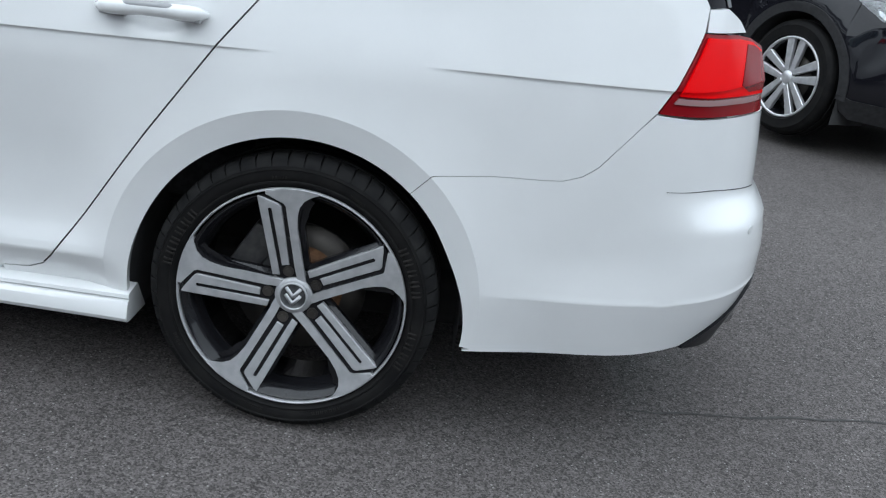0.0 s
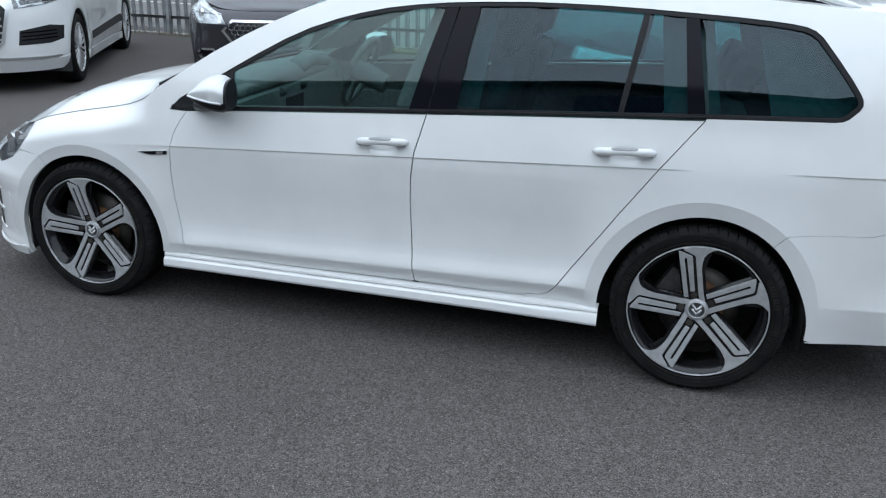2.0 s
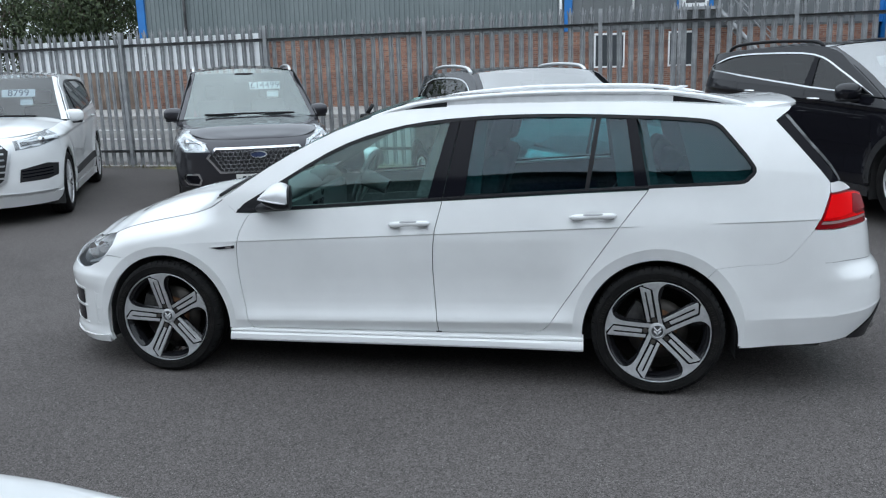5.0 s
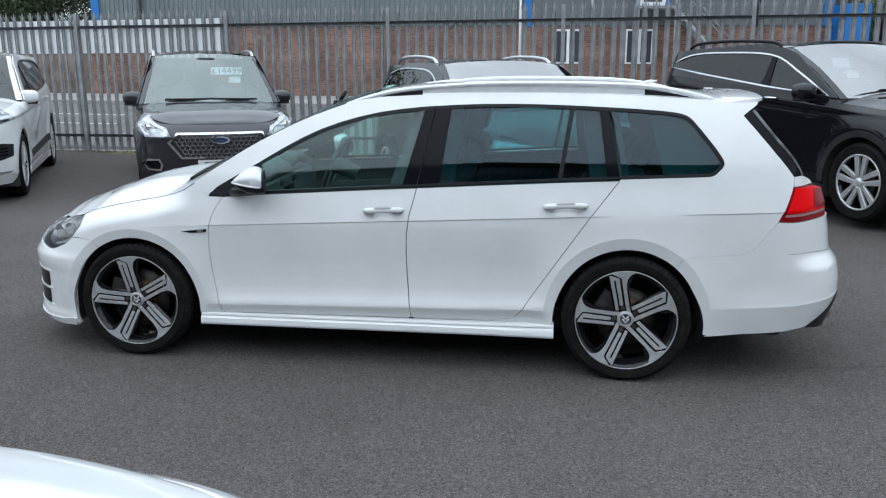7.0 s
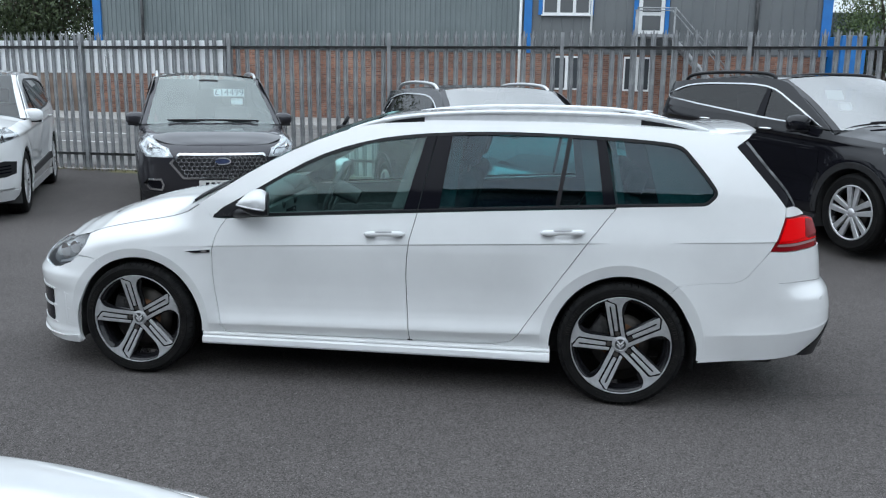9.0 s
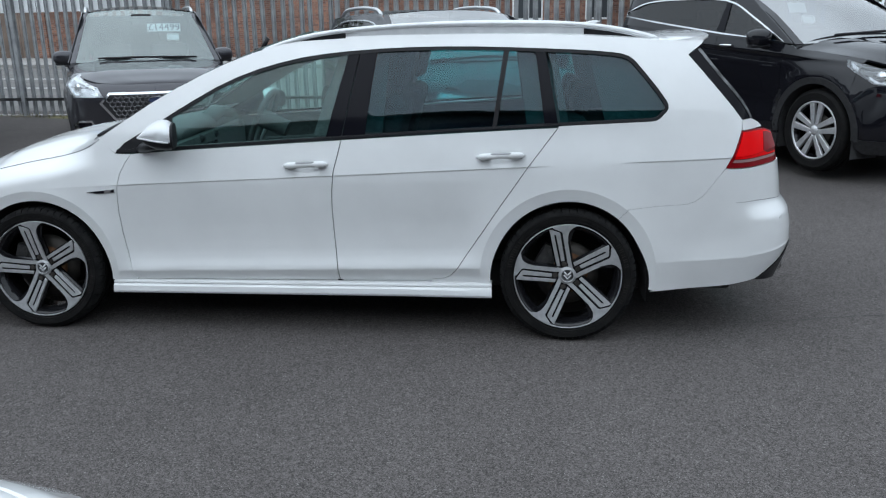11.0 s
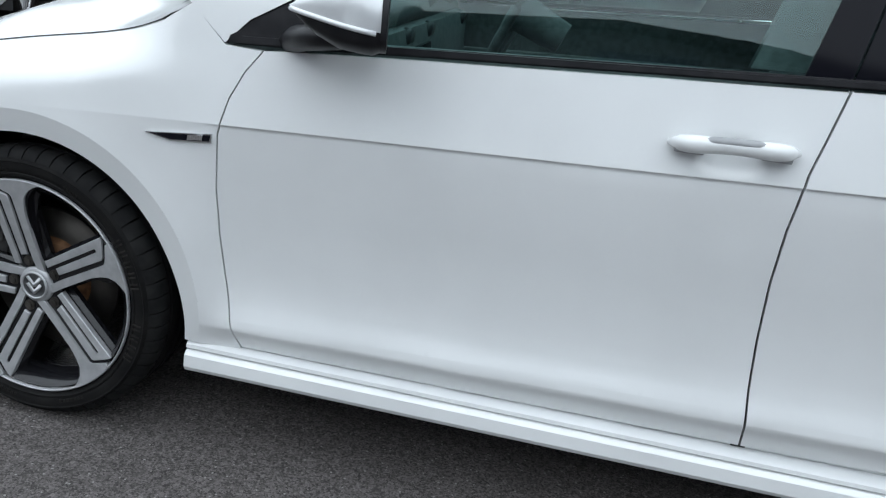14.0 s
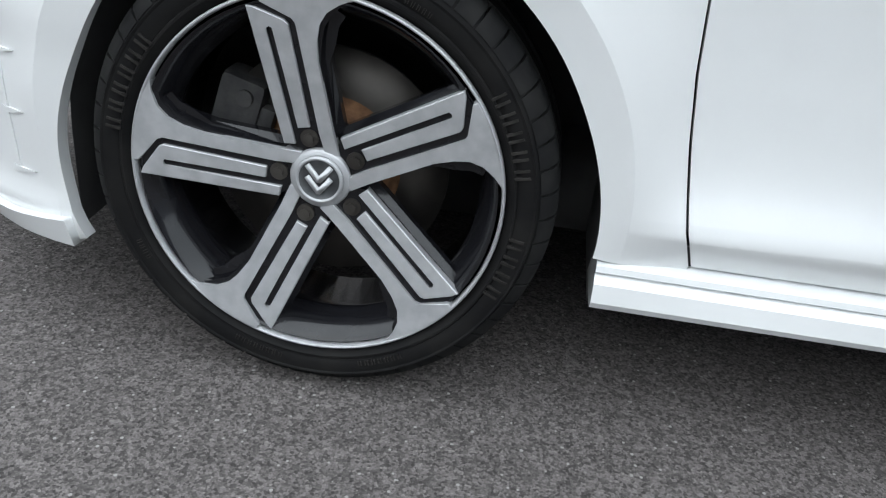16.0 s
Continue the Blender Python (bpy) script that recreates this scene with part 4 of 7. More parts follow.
        part("reflector", sharpen(bm), CHROME, lamp, "chrome reflector bowls")
        part("lamp_strip", panel(sh, [(sh.s_at(-3.02), 0.652), (sh.s_at(-3.0), 0.662), (sh.s_at(-3.09), 0.622), (sh.s_at(-3.19), 0.598), (sh.s_at(-3.19), 0.588), (sh.s_at(-3.09), 0.606)], side, 0.03, 0.01, 0.03, conv=False), SATIN, lamp, "silver light strip")
        # rear bumper half
        bseam = [(0.278, 0.6407), (0.40, 0.6566), (0.512, 0.6642), (0.5485, 0.6687), (0.586, 0.6828), (0.6162, 0.7070), (0.6462, 0.7470), (0.6812, 0.7943), (0.7135, 0.834), (0.80, 0.830)]
        rb = [(sh.s_at(x), z) for x, z in bump_r] + [(sh.s_at(x), z) for x, z in bseam] + [(sh.s_at(0.98), 0.828), (sh.sR - 0.50, 0.828), (sh.sR - 0.49, 0.672), (sh.sR - 0.001, 0.672), (sh.sR - 0.001, 0.425), (sh.sR - 0.5, 0.420), (sh.s_at(1.10), 0.400), (sh.s_at(1.0), 0.322), (sh.s_at(0.93), 0.280), (sh.s_at(0.80), 0.266), (sh.s_at(0.625), 0.255), (sh.s_at(0.50), 0.244), (sh.s_at(0.397), 0.236)]
        rbo = part("rear_bumper", panel(sh, rb, side, 0.0125 if near else 0.05, conv=False), WHITE, root, "glossy white rear bumper")
        dif = [(sh.s_at(0.93), 0.276), (sh.s_at(1.0), 0.318), (sh.s_at(1.10), 0.396), (sh.sR - 0.5, 0.416), (sh.sR - 0.001, 0.421), (sh.sR - 0.001, 0.23), (sh.sR - 0.5, 0.225), (sh.s_at(1.09), 0.240), (sh.s_at(1.0), 0.262)]
        part("diffuser", panel(sh, dif, side, 0.04, 0.05, -0.008, conv=False), TRIM, rbo, "matt black diffuser")
        bm = bmesh.new()
        c = sh.at(sh.s_at(1.10), 0.31, side, 0.05)
        tube(bm, [c + Vector((-0.1, 0, 0)), c + Vector((0.03, 0, 0)), c + Vector((0.055, 0, 0))], [0.04, 0.042, 0.039], 20)
        part("exhaust_tip", sharpen(bm), CHROME, rbo, "chrome exhaust tip")
        gap = [(sh.s_at(0.775), 0.6725), (sh.s_at(0.90), 0.6705), (sh.s_at(1.0), 0.6635), (sh.s_at(1.10), 0.650), (sh.s_at(1.10), 0.648), (sh.s_at(1.0), 0.6617), (sh.s_at(0.90), 0.6688), (sh.s_at(0.775), 0.6717)]
        part("shut_line", panel(sh, gap, side, 0.03, 0.004, -0.0012, conv=False), UNDER, rbo, "dark shut line")
        c = sh.at(sh.s_at(1.03), 0.573, side, -0.0015)
        bm = bmesh.new()
        rod(bm, c, c + (c - sh.at(sh.s_at(1.03), 0.573, side, 0.02)).normalized() * 0.002, 0.011, 16)
        part("parking_sensor", sharpen(bm), WHITE, rbo)
        # tail lamp
        t_all = [(sh.s_at(0.793), 1.003), (sh.s_at(0.93), 1.002), (sh.s_at(1.02), 0.995), (sh.sR - 0.62, 0.975), (sh.sR - 0.60, 0.832), (sh.s_at(0.98), 0.833), (sh.s_at(0.716), 0.837), (sh.s_at(0.748), 0.90), (sh.s_at(0.771), 0.953)]
        tl = part("tail_light", panel(sh, t_all, side, 0.03, 0.02, -0.001, conv=False), DEEP_RED, root, "red wraparound tail light with clear strip")
        part("tailgate_corner", panel(sh, [(sh.s_at(0.797), 1.006), (sh.s_at(0.797), 1.050), (sh.s_at(0.87), 1.054), (sh.s_at(0.96), 1.03), (sh.s_at(1.0), 1.006)], side, 0.03, 0.012, 0.002, conv=False), WHITE, root, "white tailgate corner")
        part("red_lens", panel(sh, [(sh.s_at(0.800), 0.996), (sh.s_at(0.935), 0.995), (sh.s_at(1.02), 0.988), (sh.sR - 0.66, 0.97), (sh.sR - 0.64, 0.876), (sh.s_at(0.98), 0.876), (sh.s_at(0.750), 0.878), (sh.s_at(0.776), 0.94)], side, 0.03, 0.006, -0.007, conv=False), RED_LENS, tl, "bright red lens")
        # shading on the lens's inner part, painted as a darker red panel
        part("lens_shade", panel(sh, [(sh.s_at(0.985), 0.984), (sh.s_at(1.03), 0.980), (sh.sR - 0.66, 0.965), (sh.sR - 0.64, 0.884), (sh.s_at(1.0), 0.884), (sh.s_at(0.955), 0.90)], side, 0.03, 0.003, -0.0085, conv=False), DEEP_RED, tl, "darker red panel painted as shading on the lens")
        part("clear_strip", panel(sh, [(sh.s_at(0.750), 0.873), (sh.s_at(0.98), 0.872), (sh.sR - 0.64, 0.872), (sh.sR - 0.64, 0.860), (sh.s_at(0.98), 0.859), (sh.s_at(0.742), 0.861)], side, 0.03, 0.005, -0.005, conv=False), PALE_LENS, tl, "pale reversing strip")
        # glazing
        part("window_surround", ring(sh, dlo, 0.016, side, 0.004, 0.02), TRIM, root, "black rubber window surround")
        fr_glass = [(-2.10, 0.914), (-1.8, 0.934), (-1.4, 0.959), (-1.163, 0.974), (-1.057, 1.356)] + [p for p in inset(dlo, 0.014)[1:11]][::-1]
        part("front_window", panel(sh, fr_glass, side, 0.06, 0.0, 0.012), GLASS_FRONT, fd, "green-tinted front window")
        rr_glass = [(-0.972, 1.000), (-0.7, 1.002), (-0.366, 1.0215), (-0.312, 1.370), (-0.60, 1.375), (-0.92, 1.367)]
        part("rear_window", panel(sh, rr_glass, side, 0.06, 0.0, 0.012), GLASS_DARK, rd, "dark privacy rear window")
        part("quarter_light", panel(sh, [(-0.349, 1.0225), (-0.118, 1.036), (-0.165, 1.365), (-0.292, 1.370)], side, 0.06, 0.0, 0.012), GLASS_DARK, rd, "dark privacy quarter light")
        part("load_window", panel(sh, inset([(-0.060, 1.03)] + [p for p in dlo[17:34]][::-1] + [(-0.118, 1.374)], 0.013), side, 0.06, 0.0, 0.012), GLASS_DARK, root, "dark privacy load bay window")
        part("pillar_trim", panel(sh, [(-1.162, 0.973), (-1.088, 0.977), (-1.006, 1.362), (-1.058, 1.360)], side, 0.08, 0.008, 0.006), PIANO, fd, "black pillar trim")
        part("pillar_trim", panel(sh, [(-1.083, 0.978), (-0.973, 0.985), (-0.922, 1.368), (-1.001, 1.363)], side, 0.08, 0.008, 0.006), PIANO, rd, "black pillar trim")
        part("divider", panel(sh, [(-0.368, 1.018), (-0.347, 1.019), (-0.290, 1.372), (-0.314, 1.372)], side, 0.08, 0.01, 0.006), TRIM, rd, "black window divider")
        part("pillar_trim", panel(sh, [(-0.122, 1.032), (-0.060, 1.036), (-0.122, 1.366), (-0.168, 1.368)], side, 0.08, 0.008, 0.006), PIANO, rd, "black pillar trim")
        part("belt_trim", panel(sh, [(-2.19, 0.901), (-1.4, 0.951), (-0.7, 0.9935), (-0.06, 1.030), (-0.06, 1.036), (-0.7, 1.001), (-1.4, 0.9605), (-2.175, 0.915)], side, 0.1, 0.012, -0.003), TRIM, root, "black waist seal")
        # door handles
        for hx0, hz, door, wide in ((-1.255, 0.848, fd, 0.215), (-0.325, 0.892, rd, 0.225)):
            bm = bmesh.new()
            pts = []
            for i in range(13):
                u = i / 12
                x = hx0 + (u - 0.5) * wide
                bow = 0.008 + 0.026 * (1 - abs(2 * u - 1) ** 3.5)
                pts.append(sh.xz(x, hz + 0.0475 * (x - hx0) + 0.005 - 0.004 * abs(2 * u - 1) ** 2, side, -bow))
            tube(bm, pts, [0.005, 0.0125, 0.0142, 0.0140, 0.0132] + [0.0126] * 3 + [0.0132, 0.0140, 0.0142, 0.0125, 0.005], 16, 1.12)
            h = part("handle", bm, WHITE, door, "white pull handle")
            bm = bmesh.new()
            tube(bm, [p + Vector((0, side * 0.0015, 0.0068)) for p in pts[2:11]], [0.003, 0.0085] + [0.0105] * 5 + [0.0085, 0.003], 14, 0.82)
            part("handle_inlay", bm, GRIP, h, "satin grey grip strip")
            for k in (2, 10):
                bm = bmesh.new()
                x = pts[k].x
                box(bm, (x - 0.026, -0.012, -0.0180), (x + 0.026, 0.011, 0.0), 0.005, Matrix.Translation((0, pts[k].y - side * 0.012, pts[k].z)))
                part("handle_foot", sharpen(bm, 50), GRIP, h, "grey handle foot")
        # mirror: a wedge, tall at the glass and pointed ahead
        m = pose(-1.995, side * (sh.W + 0.105), 1.003, 0, 0, side * -15)
        wide = lambda k: 0.100 * (0.40 + 0.60 * min(1.0, k * 1.6) ** 0.6) * (1 - 0.06 * smoothstep(0.8, 1.0, k))
        split = lambda k: -0.024 * k
        crown = lambda k: lerp_list([(0.0, 0.004), (0.05, 0.017), (0.15, 0.036), (0.3, 0.054), (0.5, 0.067), (0.7, 0.071), (0.88, 0.066), (1.0, 0.054)], k)
        under = lambda k: lerp_list([(0.0, -0.006), (0.05, -0.022), (0.2, -0.045), (0.5, -0.064), (0.9, -0.070), (1.0, -0.064)], k)
        bent = lambda a: math.copysign(abs(a) ** 0.72, a)

        def shell(k, turn, edge, grow=0.0):
            c, s_ = bent(math.cos(turn)), abs(bent(math.sin(turn)))
            return m @ Vector((0.132 * k - 0.02 * abs(c) ** 3 * (1 - k), -c * (wide(k) + grow), split(k) + (edge(k) - split(k)) * s_))

        bm = bmesh.new()
        grid(bm, lambda u, v: shell(u ** 1.5, math.pi * v, crown), 20, 28)
        mir = part("door_mirror", facing(bm, lambda f: f.calc_center_median() - m @ Vector((0.09, 0, 0.0))), MIRROR_CAP, fd, "satin silver door mirror cap")
        bm = bmesh.new()
        grid(bm, lambda u, v: shell(u ** 1.5, -math.pi * v, under, -0.001), 16, 28)
        back = [bm.verts.new(shell(1.0, 2 * math.pi * k / 40, crown if k < 20 else under, 0.002)) for k in range(40)]
        lip = [bm.verts.new(v.co + m.to_3x3() @ Vector((0.010, 0, 0))) for v in back]
        for k in range(40):
            bm.faces.new((back[k], back[(k + 1) % 40], lip[(k + 1) % 40], lip[k]))
        bm.faces.new(lip)
        tube(bm, [sh.xz(-2.075, 0.915, side, 0.02), sh.xz(-2.045, 0.930, side, -0.03), m @ Vector((0.05, side * -0.02, -0.052)), m @ Vector((0.10, side * 0.0, -0.045))], [0.030, 0.032, 0.030, 0.02], 14, 0.75)
        part("mirror_base", sharpen(facing(bm, lambda f: f.calc_center_median() - m @ Vector((0.09, 0, 0.0))), 45), TRIM, mir, "black lower mirror body and foot")
        bm = bmesh.new()
        tube(bm, [shell(k, 0.0 if side < 0 else math.pi, crown, 0.002) + Vector((0, 0, -0.003)) for k in (0.95, 0.8, 0.6, 0.4, 0.2, 0.1, 0.03)] + [shell(0.0, math.pi * v, crown) + Vector((0, 0, -0.006)) for v in (0.2, 0.5, 0.8)], 0.0042, 8)
        part("indicator", bm, RAIL, mir, "thin clear side indicator")
        bm = panel(sh, [(-2.200, 0.905), (-1.925, 0.922), (-1.918, 0.935), (-1.922, 1.066), (-1.952, 1.056), (-2.06, 0.993), (-2.162, 0.934), (-2.198, 0.914)], side, 0.05, 0.01, -0.001)
        part("mirror_sail", bm, TRIM, fd, "black corner trim")
        # wing badge: plain chrome-edged dart
        b = part("wing_badge", panel(sh, [(-2.356, 0.7115), (-2.300, 0.7015), (-2.2145, 0.709), (-2.2125, 0.7265)], side, 0.05, 0.004, -0.004), CHROME, root, "chrome and black wing dart")
        part("badge_inlay", panel(sh, [(-2.345, 0.7112), (-2.298, 0.7038), (-2.218, 0.7110), (-2.2165, 0.7235)], side, 0.05, 0.002, -0.0055), PIANO, b)
        part("badge_tile", panel(sh, [(-2.264, 0.7085), (-2.232, 0.7115), (-2.231, 0.7225), (-2.262, 0.7185)], side, 0.05, 0.002, -0.0068), CHROME, b, "small chrome tile")
        for hx, r0, w, angles in bands:
            part("arch_lip", arch_band(sh, hx, r0, w, angles, side), WHITE, root, "white wheel arch lip")
        part("sill_panel", panel(sh, [(-2.16, 0.250), (-2.16, 0.300), (-0.45, 0.300), (-0.45, 0.250)], side, 0.1, 0.0, 0.010), WHITE, root, "white inner sill")
        # shade in the door seams, put in as black strips over the sill
        for x in (-2.157, -1.116):
            part("seam_shade", panel(sh, [(x - 0.014, 0.252), (x - 0.014, 0.300), (x + 0.014, 0.300), (x + 0.014, 0.252)], side, 0.1, 0.0, 0.008), UNDER, root, "black strip standing in for shade in the door seam")
        # sill skirt swept along the wheelbase
        bm = bmesh.new()
        prof = [(0.050, 0.266), (0.004, 0.262), (-0.004, 0.258), (-0.006, 0.250), (0.000, 0.2455), (-0.008, 0.2425), (-0.0145, 0.236), (-0.018, 0.210), (-0.013, 0.200), (0.004, 0.196), (0.10, 0.193)]
        xs = [-2.268, -2.262, -2.20, -1.8, -1.3, -0.8, -0.45, -0.38, -0.364]
        rows = []
        for x in xs:
            k = smoothstep(-0.6, -0.37, x)
            rows.append([bm.verts.new((x, side * (sh.W - y + 0.004 * k), z + 0.003 * k * (1 if i < 6 else -1))) for i, (y, z) in enumerate(prof)])
        for a, c in zip(rows, rows[1:]):
            for i in range(len(prof) - 1):
                bm.faces.new((a[i], c[i], c[i + 1], a[i + 1]))
        bm.faces.new(rows[0])
        bm.faces.new(rows[-1])
        bmesh.ops.recalc_face_normals(bm, faces=bm.faces[:])
        part("sill_skirt", sharpen(bm, 25), WHITE, root, "white side skirt with a groove")
        # roof rail
        bm = bmesh.new()
        line = spline([(-1.50, 1.368), (-1.38, 1.408), (-1.24, 1.442), (-1.05, 1.466), (-0.75, 1.486), (-0.4, 1.491), (-0.05, 1.486), (0.12, 1.473), (0.27, 1.449), (0.41, 1.414)], 4)
        ys = sh.W - 0.235
        tube(bm, [(x, side * ys, z) for x, z in line], [0.008] + [0.0155] * (len(line) - 2) + [0.008], 12, 0.85)
        rail = part("roof_rail", bm, RAIL, root, "silver roof rail")
        for foot in ([(-1.42, 1.380), (-1.30, 1.418), (-1.20, 1.443), (-1.08, 1.456), (-1.08, 1.420), (-1.25, 1.405)], [(0.06, 1.466), (0.17, 1.452), (0.28, 1.432), (0.345, 1.414), (0.25, 1.412), (0.06, 1.425)]):
            bm = bmesh.new()
            prism(bm, foot if side < 0 else foot[::-1], side * (ys + 0.010), side * (ys - 0.012))
            part("rail_foot", bm, TRIM, rail, "black rail foot", smooth=False)
        bm = bmesh.new()
        prism(bm, [(-1.08, 1.456), (-0.75, 1.474), (-0.4, 1.479), (-0.05, 1.474), (0.06, 1.466), (0.06, 1.43), (-0.4, 1.436), (-1.08, 1.42)], side * (ys + 0.006), side * (ys - 0.006))
        part("rail_web", bm, RAIL, rail, smooth=False)
        arch_liner(root, sh, 0.0, sh.lipR + 0.012, side)
        arch_liner(root, sh, sh.hubF, sh.lipF + 0.012, side, 0.34, 0.048)
        # inner door card
        part("door_card", panel(sh, [(-2.1, 0.3), (-2.1, 0.905), (-1.09, 0.958), (-0.06, 1.02), (-0.3, 0.60), (-0.5, 0.3)], side, 0.2, 0.0, 0.09), DASH, root, "dark door lining")
        part("load_lining", panel(sh, [(-0.2, 0.75), (-0.05, 1.02), (0.42, 1.04), (0.75, 1.03), (0.7, 0.75)], side, 0.2, 0.0, 0.09), DASH, root, "dark load bay lining")
        rail_in = [(x, z - 0.008) for x, z in frame_top[:16]] + [(x, z - 0.016) for x, z in dlo[2:21]][::-1]
        part("roof_side_lining", panel(sh, rail_in, side, 0.1, 0.0, 0.024), DASH, root, "dark roof side lining")
        for nm, o, deep in (("pillar_lining", [(-1.24, 0.97), (-0.90, 0.985), (-0.87, 1.36), (-1.12, 1.345)], 0.085), ("pillar_lining", [(-0.20, 1.0), (0.0, 1.0), (-0.07, 1.365), (-0.25, 1.365)], 0.07),
                            ("tail_lining", [(0.17, 1.02), (0.75, 1.03), (0.62, 1.22), (0.50, 1.36), (0.08, 1.368)], 0.07)):
            part(nm, panel(sh, o, side, 0.1, 0.03, deep), DASH, root, "dark pillar lining")
        # tailgate side wing, gloss black
        part("tailgate_wing", panel(sh, [(0.553, 1.356), (0.590, 1.375), (0.695, 1.250), (0.880, 1.056), (0.797, 1.053), (0.664, 1.203), (0.537, 1.344)], side, 0.05, 0.01, 0.002), PIANO, root, "gloss black tailgate wing")
        # reflection along the rear screen's edge, laid on as a grey strip
        part("edge_sheen", panel(sh, [(0.592, 1.374), (0.697, 1.250), (0.880, 1.058), (0.862, 1.057), (0.684, 1.245), (0.578, 1.369)], side, 0.05, 0.004, -0.001), LAMP_DARK, root, "grey strip painted as the sheen on the rear screen edge")
    # bonnet, screen, roof, tailgate
    E = [(sh.s_at(x), z) for x, z in hoodline] + [(sh.s_at(-3.107), 0.742), (sh.s_at(-3.25), 0.718), (sh.s_at_front(0.45), 0.70), (sh.s_at_front(0.2), 0.692), (sF + 0.01, 0.69)]
    skin = hood_sheet(sh, [(s, z + 0.002) for s, z in E], 0.095, off=0.004, bow=0.03, back=0.5)
    skin_tree = BVHTree.FromBMesh(skin)

    def recess(u, v):
        w = 2 * v - 1
        x = -2.475 + 0.075 * w * w + 0.085 * (1 - abs(w) ** 3) * u
        hit = skin_tree.ray_cast(Vector((x, 0.64 * w, 1.5)), Vector((0, 0, -1)))[0]
        return hit + Vector((0, 0, 0.005))

    bm = bmesh.new()
    grid(bm, recess, 3, 24)
    part("scuttle_recess", bm, TRIM, root, "black scuttle recess behind the bonnet edge")
    for v0, v1 in ((0.04, 0.52), (0.5, 0.97)):
        part("wiper", tube(bmesh.new(), [recess(0.8, v0 + (v1 - v0) * k / 6) + Vector((0, 0, 0.006 + 0.012 * k / 6)) for k in range(7)], 0.008, 8), TRIM, root, "black wiper arm")
    part("bonnet", skin, WHITE, root, "glossy white bonnet with raised swages")
    for side in (-1, 1):
        gap = [(sh.s_at(x), z + 0.0022) for x, z in spline(hoodline[1:], 5)] + [(sh.s_at(x), z - 0.0002) for x, z in spline(hoodline[1:], 5)[::-1]]
        part("shut_line", panel(sh, gap, side, 0.05, 0.003, -0.0015, conv=False), UNDER, root, "dark bonnet shut line")
    screen = [(-2.283, 0.968), (-2.02, 1.128), (-1.78, 1.254), (-1.54, 1.352), (-1.35, 1.404)]
    part("windscreen", span_sheet(sh, lift(screen), lambda u: 0.008 + 0.032 * u, lambda u: -0.03 + 0.01 * u, off=0.012), GLASS_FRONT, root, "raked tinted windscreen")
    bm = bmesh.new()
    grid(bm, lambda u, v: (-2.275 - 0.03 * (1 - (2 * v - 1) ** 2) - 0.07 * u, (2 * v - 1) * 0.74, 0.958 + 0.012 * (1 - (2 * v - 1) ** 2) - 0.04 * u), 3, 16)
    part("scuttle_panel", bm, TRIM, root, "black plastic scuttle")
    rtop = [(-1.35, 1.404), (-1.15, 1.424), (-0.9, 1.437), (-0.4, 1.444), (0.1, 1.433), (0.42, 1.408), (0.56, 1.398)]
    part("roof", span_sheet(sh, lift(rtop), lambda u: 0.042 - 0.012 * abs(2 * u - 1), 0.0, 24, 20), WHITE, root, "glossy white roof")
    bm = bmesh.new()
    tube(bm, [(0.10, 0, 1.470), (0.16, 0, 1.490), (0.20, 0, 1.494)], [0.016, 0.010, 0.003], 10)
    part("shark_fin", bm, WHITE, root, "small white aerial fin")

    def spoiler(u, v):
        w = 2 * v - 1
        a = sh.xz(0.44 + 0.17 * u, 1.406 + 0.006 * u, -1, 0.0)
        return Vector((0.44 + 0.19 * u + 0.05 * u * (1 - w * w), -a.y * w * (1 - 0.02 * u), 1.4035 + 0.0275 * u + (0.031 - 0.017 * u) * (1 - abs(w) ** 2.4)))

    bm = bmesh.new()
    grid(bm, spoiler, 6, 20)
    grid(bm, lambda u, v: spoiler(1.0, v) + Vector((-0.10 * u, 0, -0.012 - 0.045 * u)), 4, 20)
    bmesh.ops.remove_doubles(bm, verts=bm.verts[:], dist=0.0001)
    for side in (-1, 1):
        pts = [spoiler(0, 0 if side < 0 else 1), spoiler(0.5, 0 if side < 0 else 1), spoiler(1, 0 if side < 0 else 1)]
        tipz = [bm.verts.new(p) for p in pts] + [bm.verts.new(p) for p in (pts[2] + Vector((-0.012, 0, -0.014)), pts[2] + Vector((-0.11, side * 0.01, -0.058)))]
        bm.faces.new(tipz)
    part("roof_spoiler", sharpen(bm, 40), WHITE, root, "white tailgate spoiler")

    def gate(u, v):
        w = 2 * v - 1
        z = 1.39 - 0.72 * u
        x = lerp_list([(0.66, 1.03), (0.83, 1.0), (1.0, 0.955), (1.06, 0.905), (1.40, 0.625)], z)
        half = lerp_list([(0.66, 0.70), (1.06, 0.735), (1.25, 0.665), (1.40, 0.60)], z)
        return Vector((x - 0.10 * abs(w) ** 2.5, w * half, z))

    bm = bmesh.new()
    grid(bm, lambda u, v: gate(u * 0.45, v), 10, 16)
    part("tailgate_glass", facing(bm, lambda f: Vector((1, 0, 0))), GLASS_DARK, root, "dark rear screen")
    bm = bmesh.new()
    grid(bm, lambda u, v: gate(0.452 + u * 0.548, v), 10, 16)
    part("tailgate", bm, WHITE, root, "white tailgate")
    # underside and cabin
    bm = bmesh.new()
    box(bm, (-3.1, -0.62, 0.17), (0.85, 0.62, 0.30), 0.04)
    box(bm, (-2.24, -0.78, 0.20), (-0.40, 0.78, 0.30), 0.02)
    part("floor_pan", bm, UNDER, root, "black underbody")
    bm = bmesh.new()
    box(bm, (-2.95, -0.5, 0.30), (-2.3, 0.5, 0.86), 0.05)
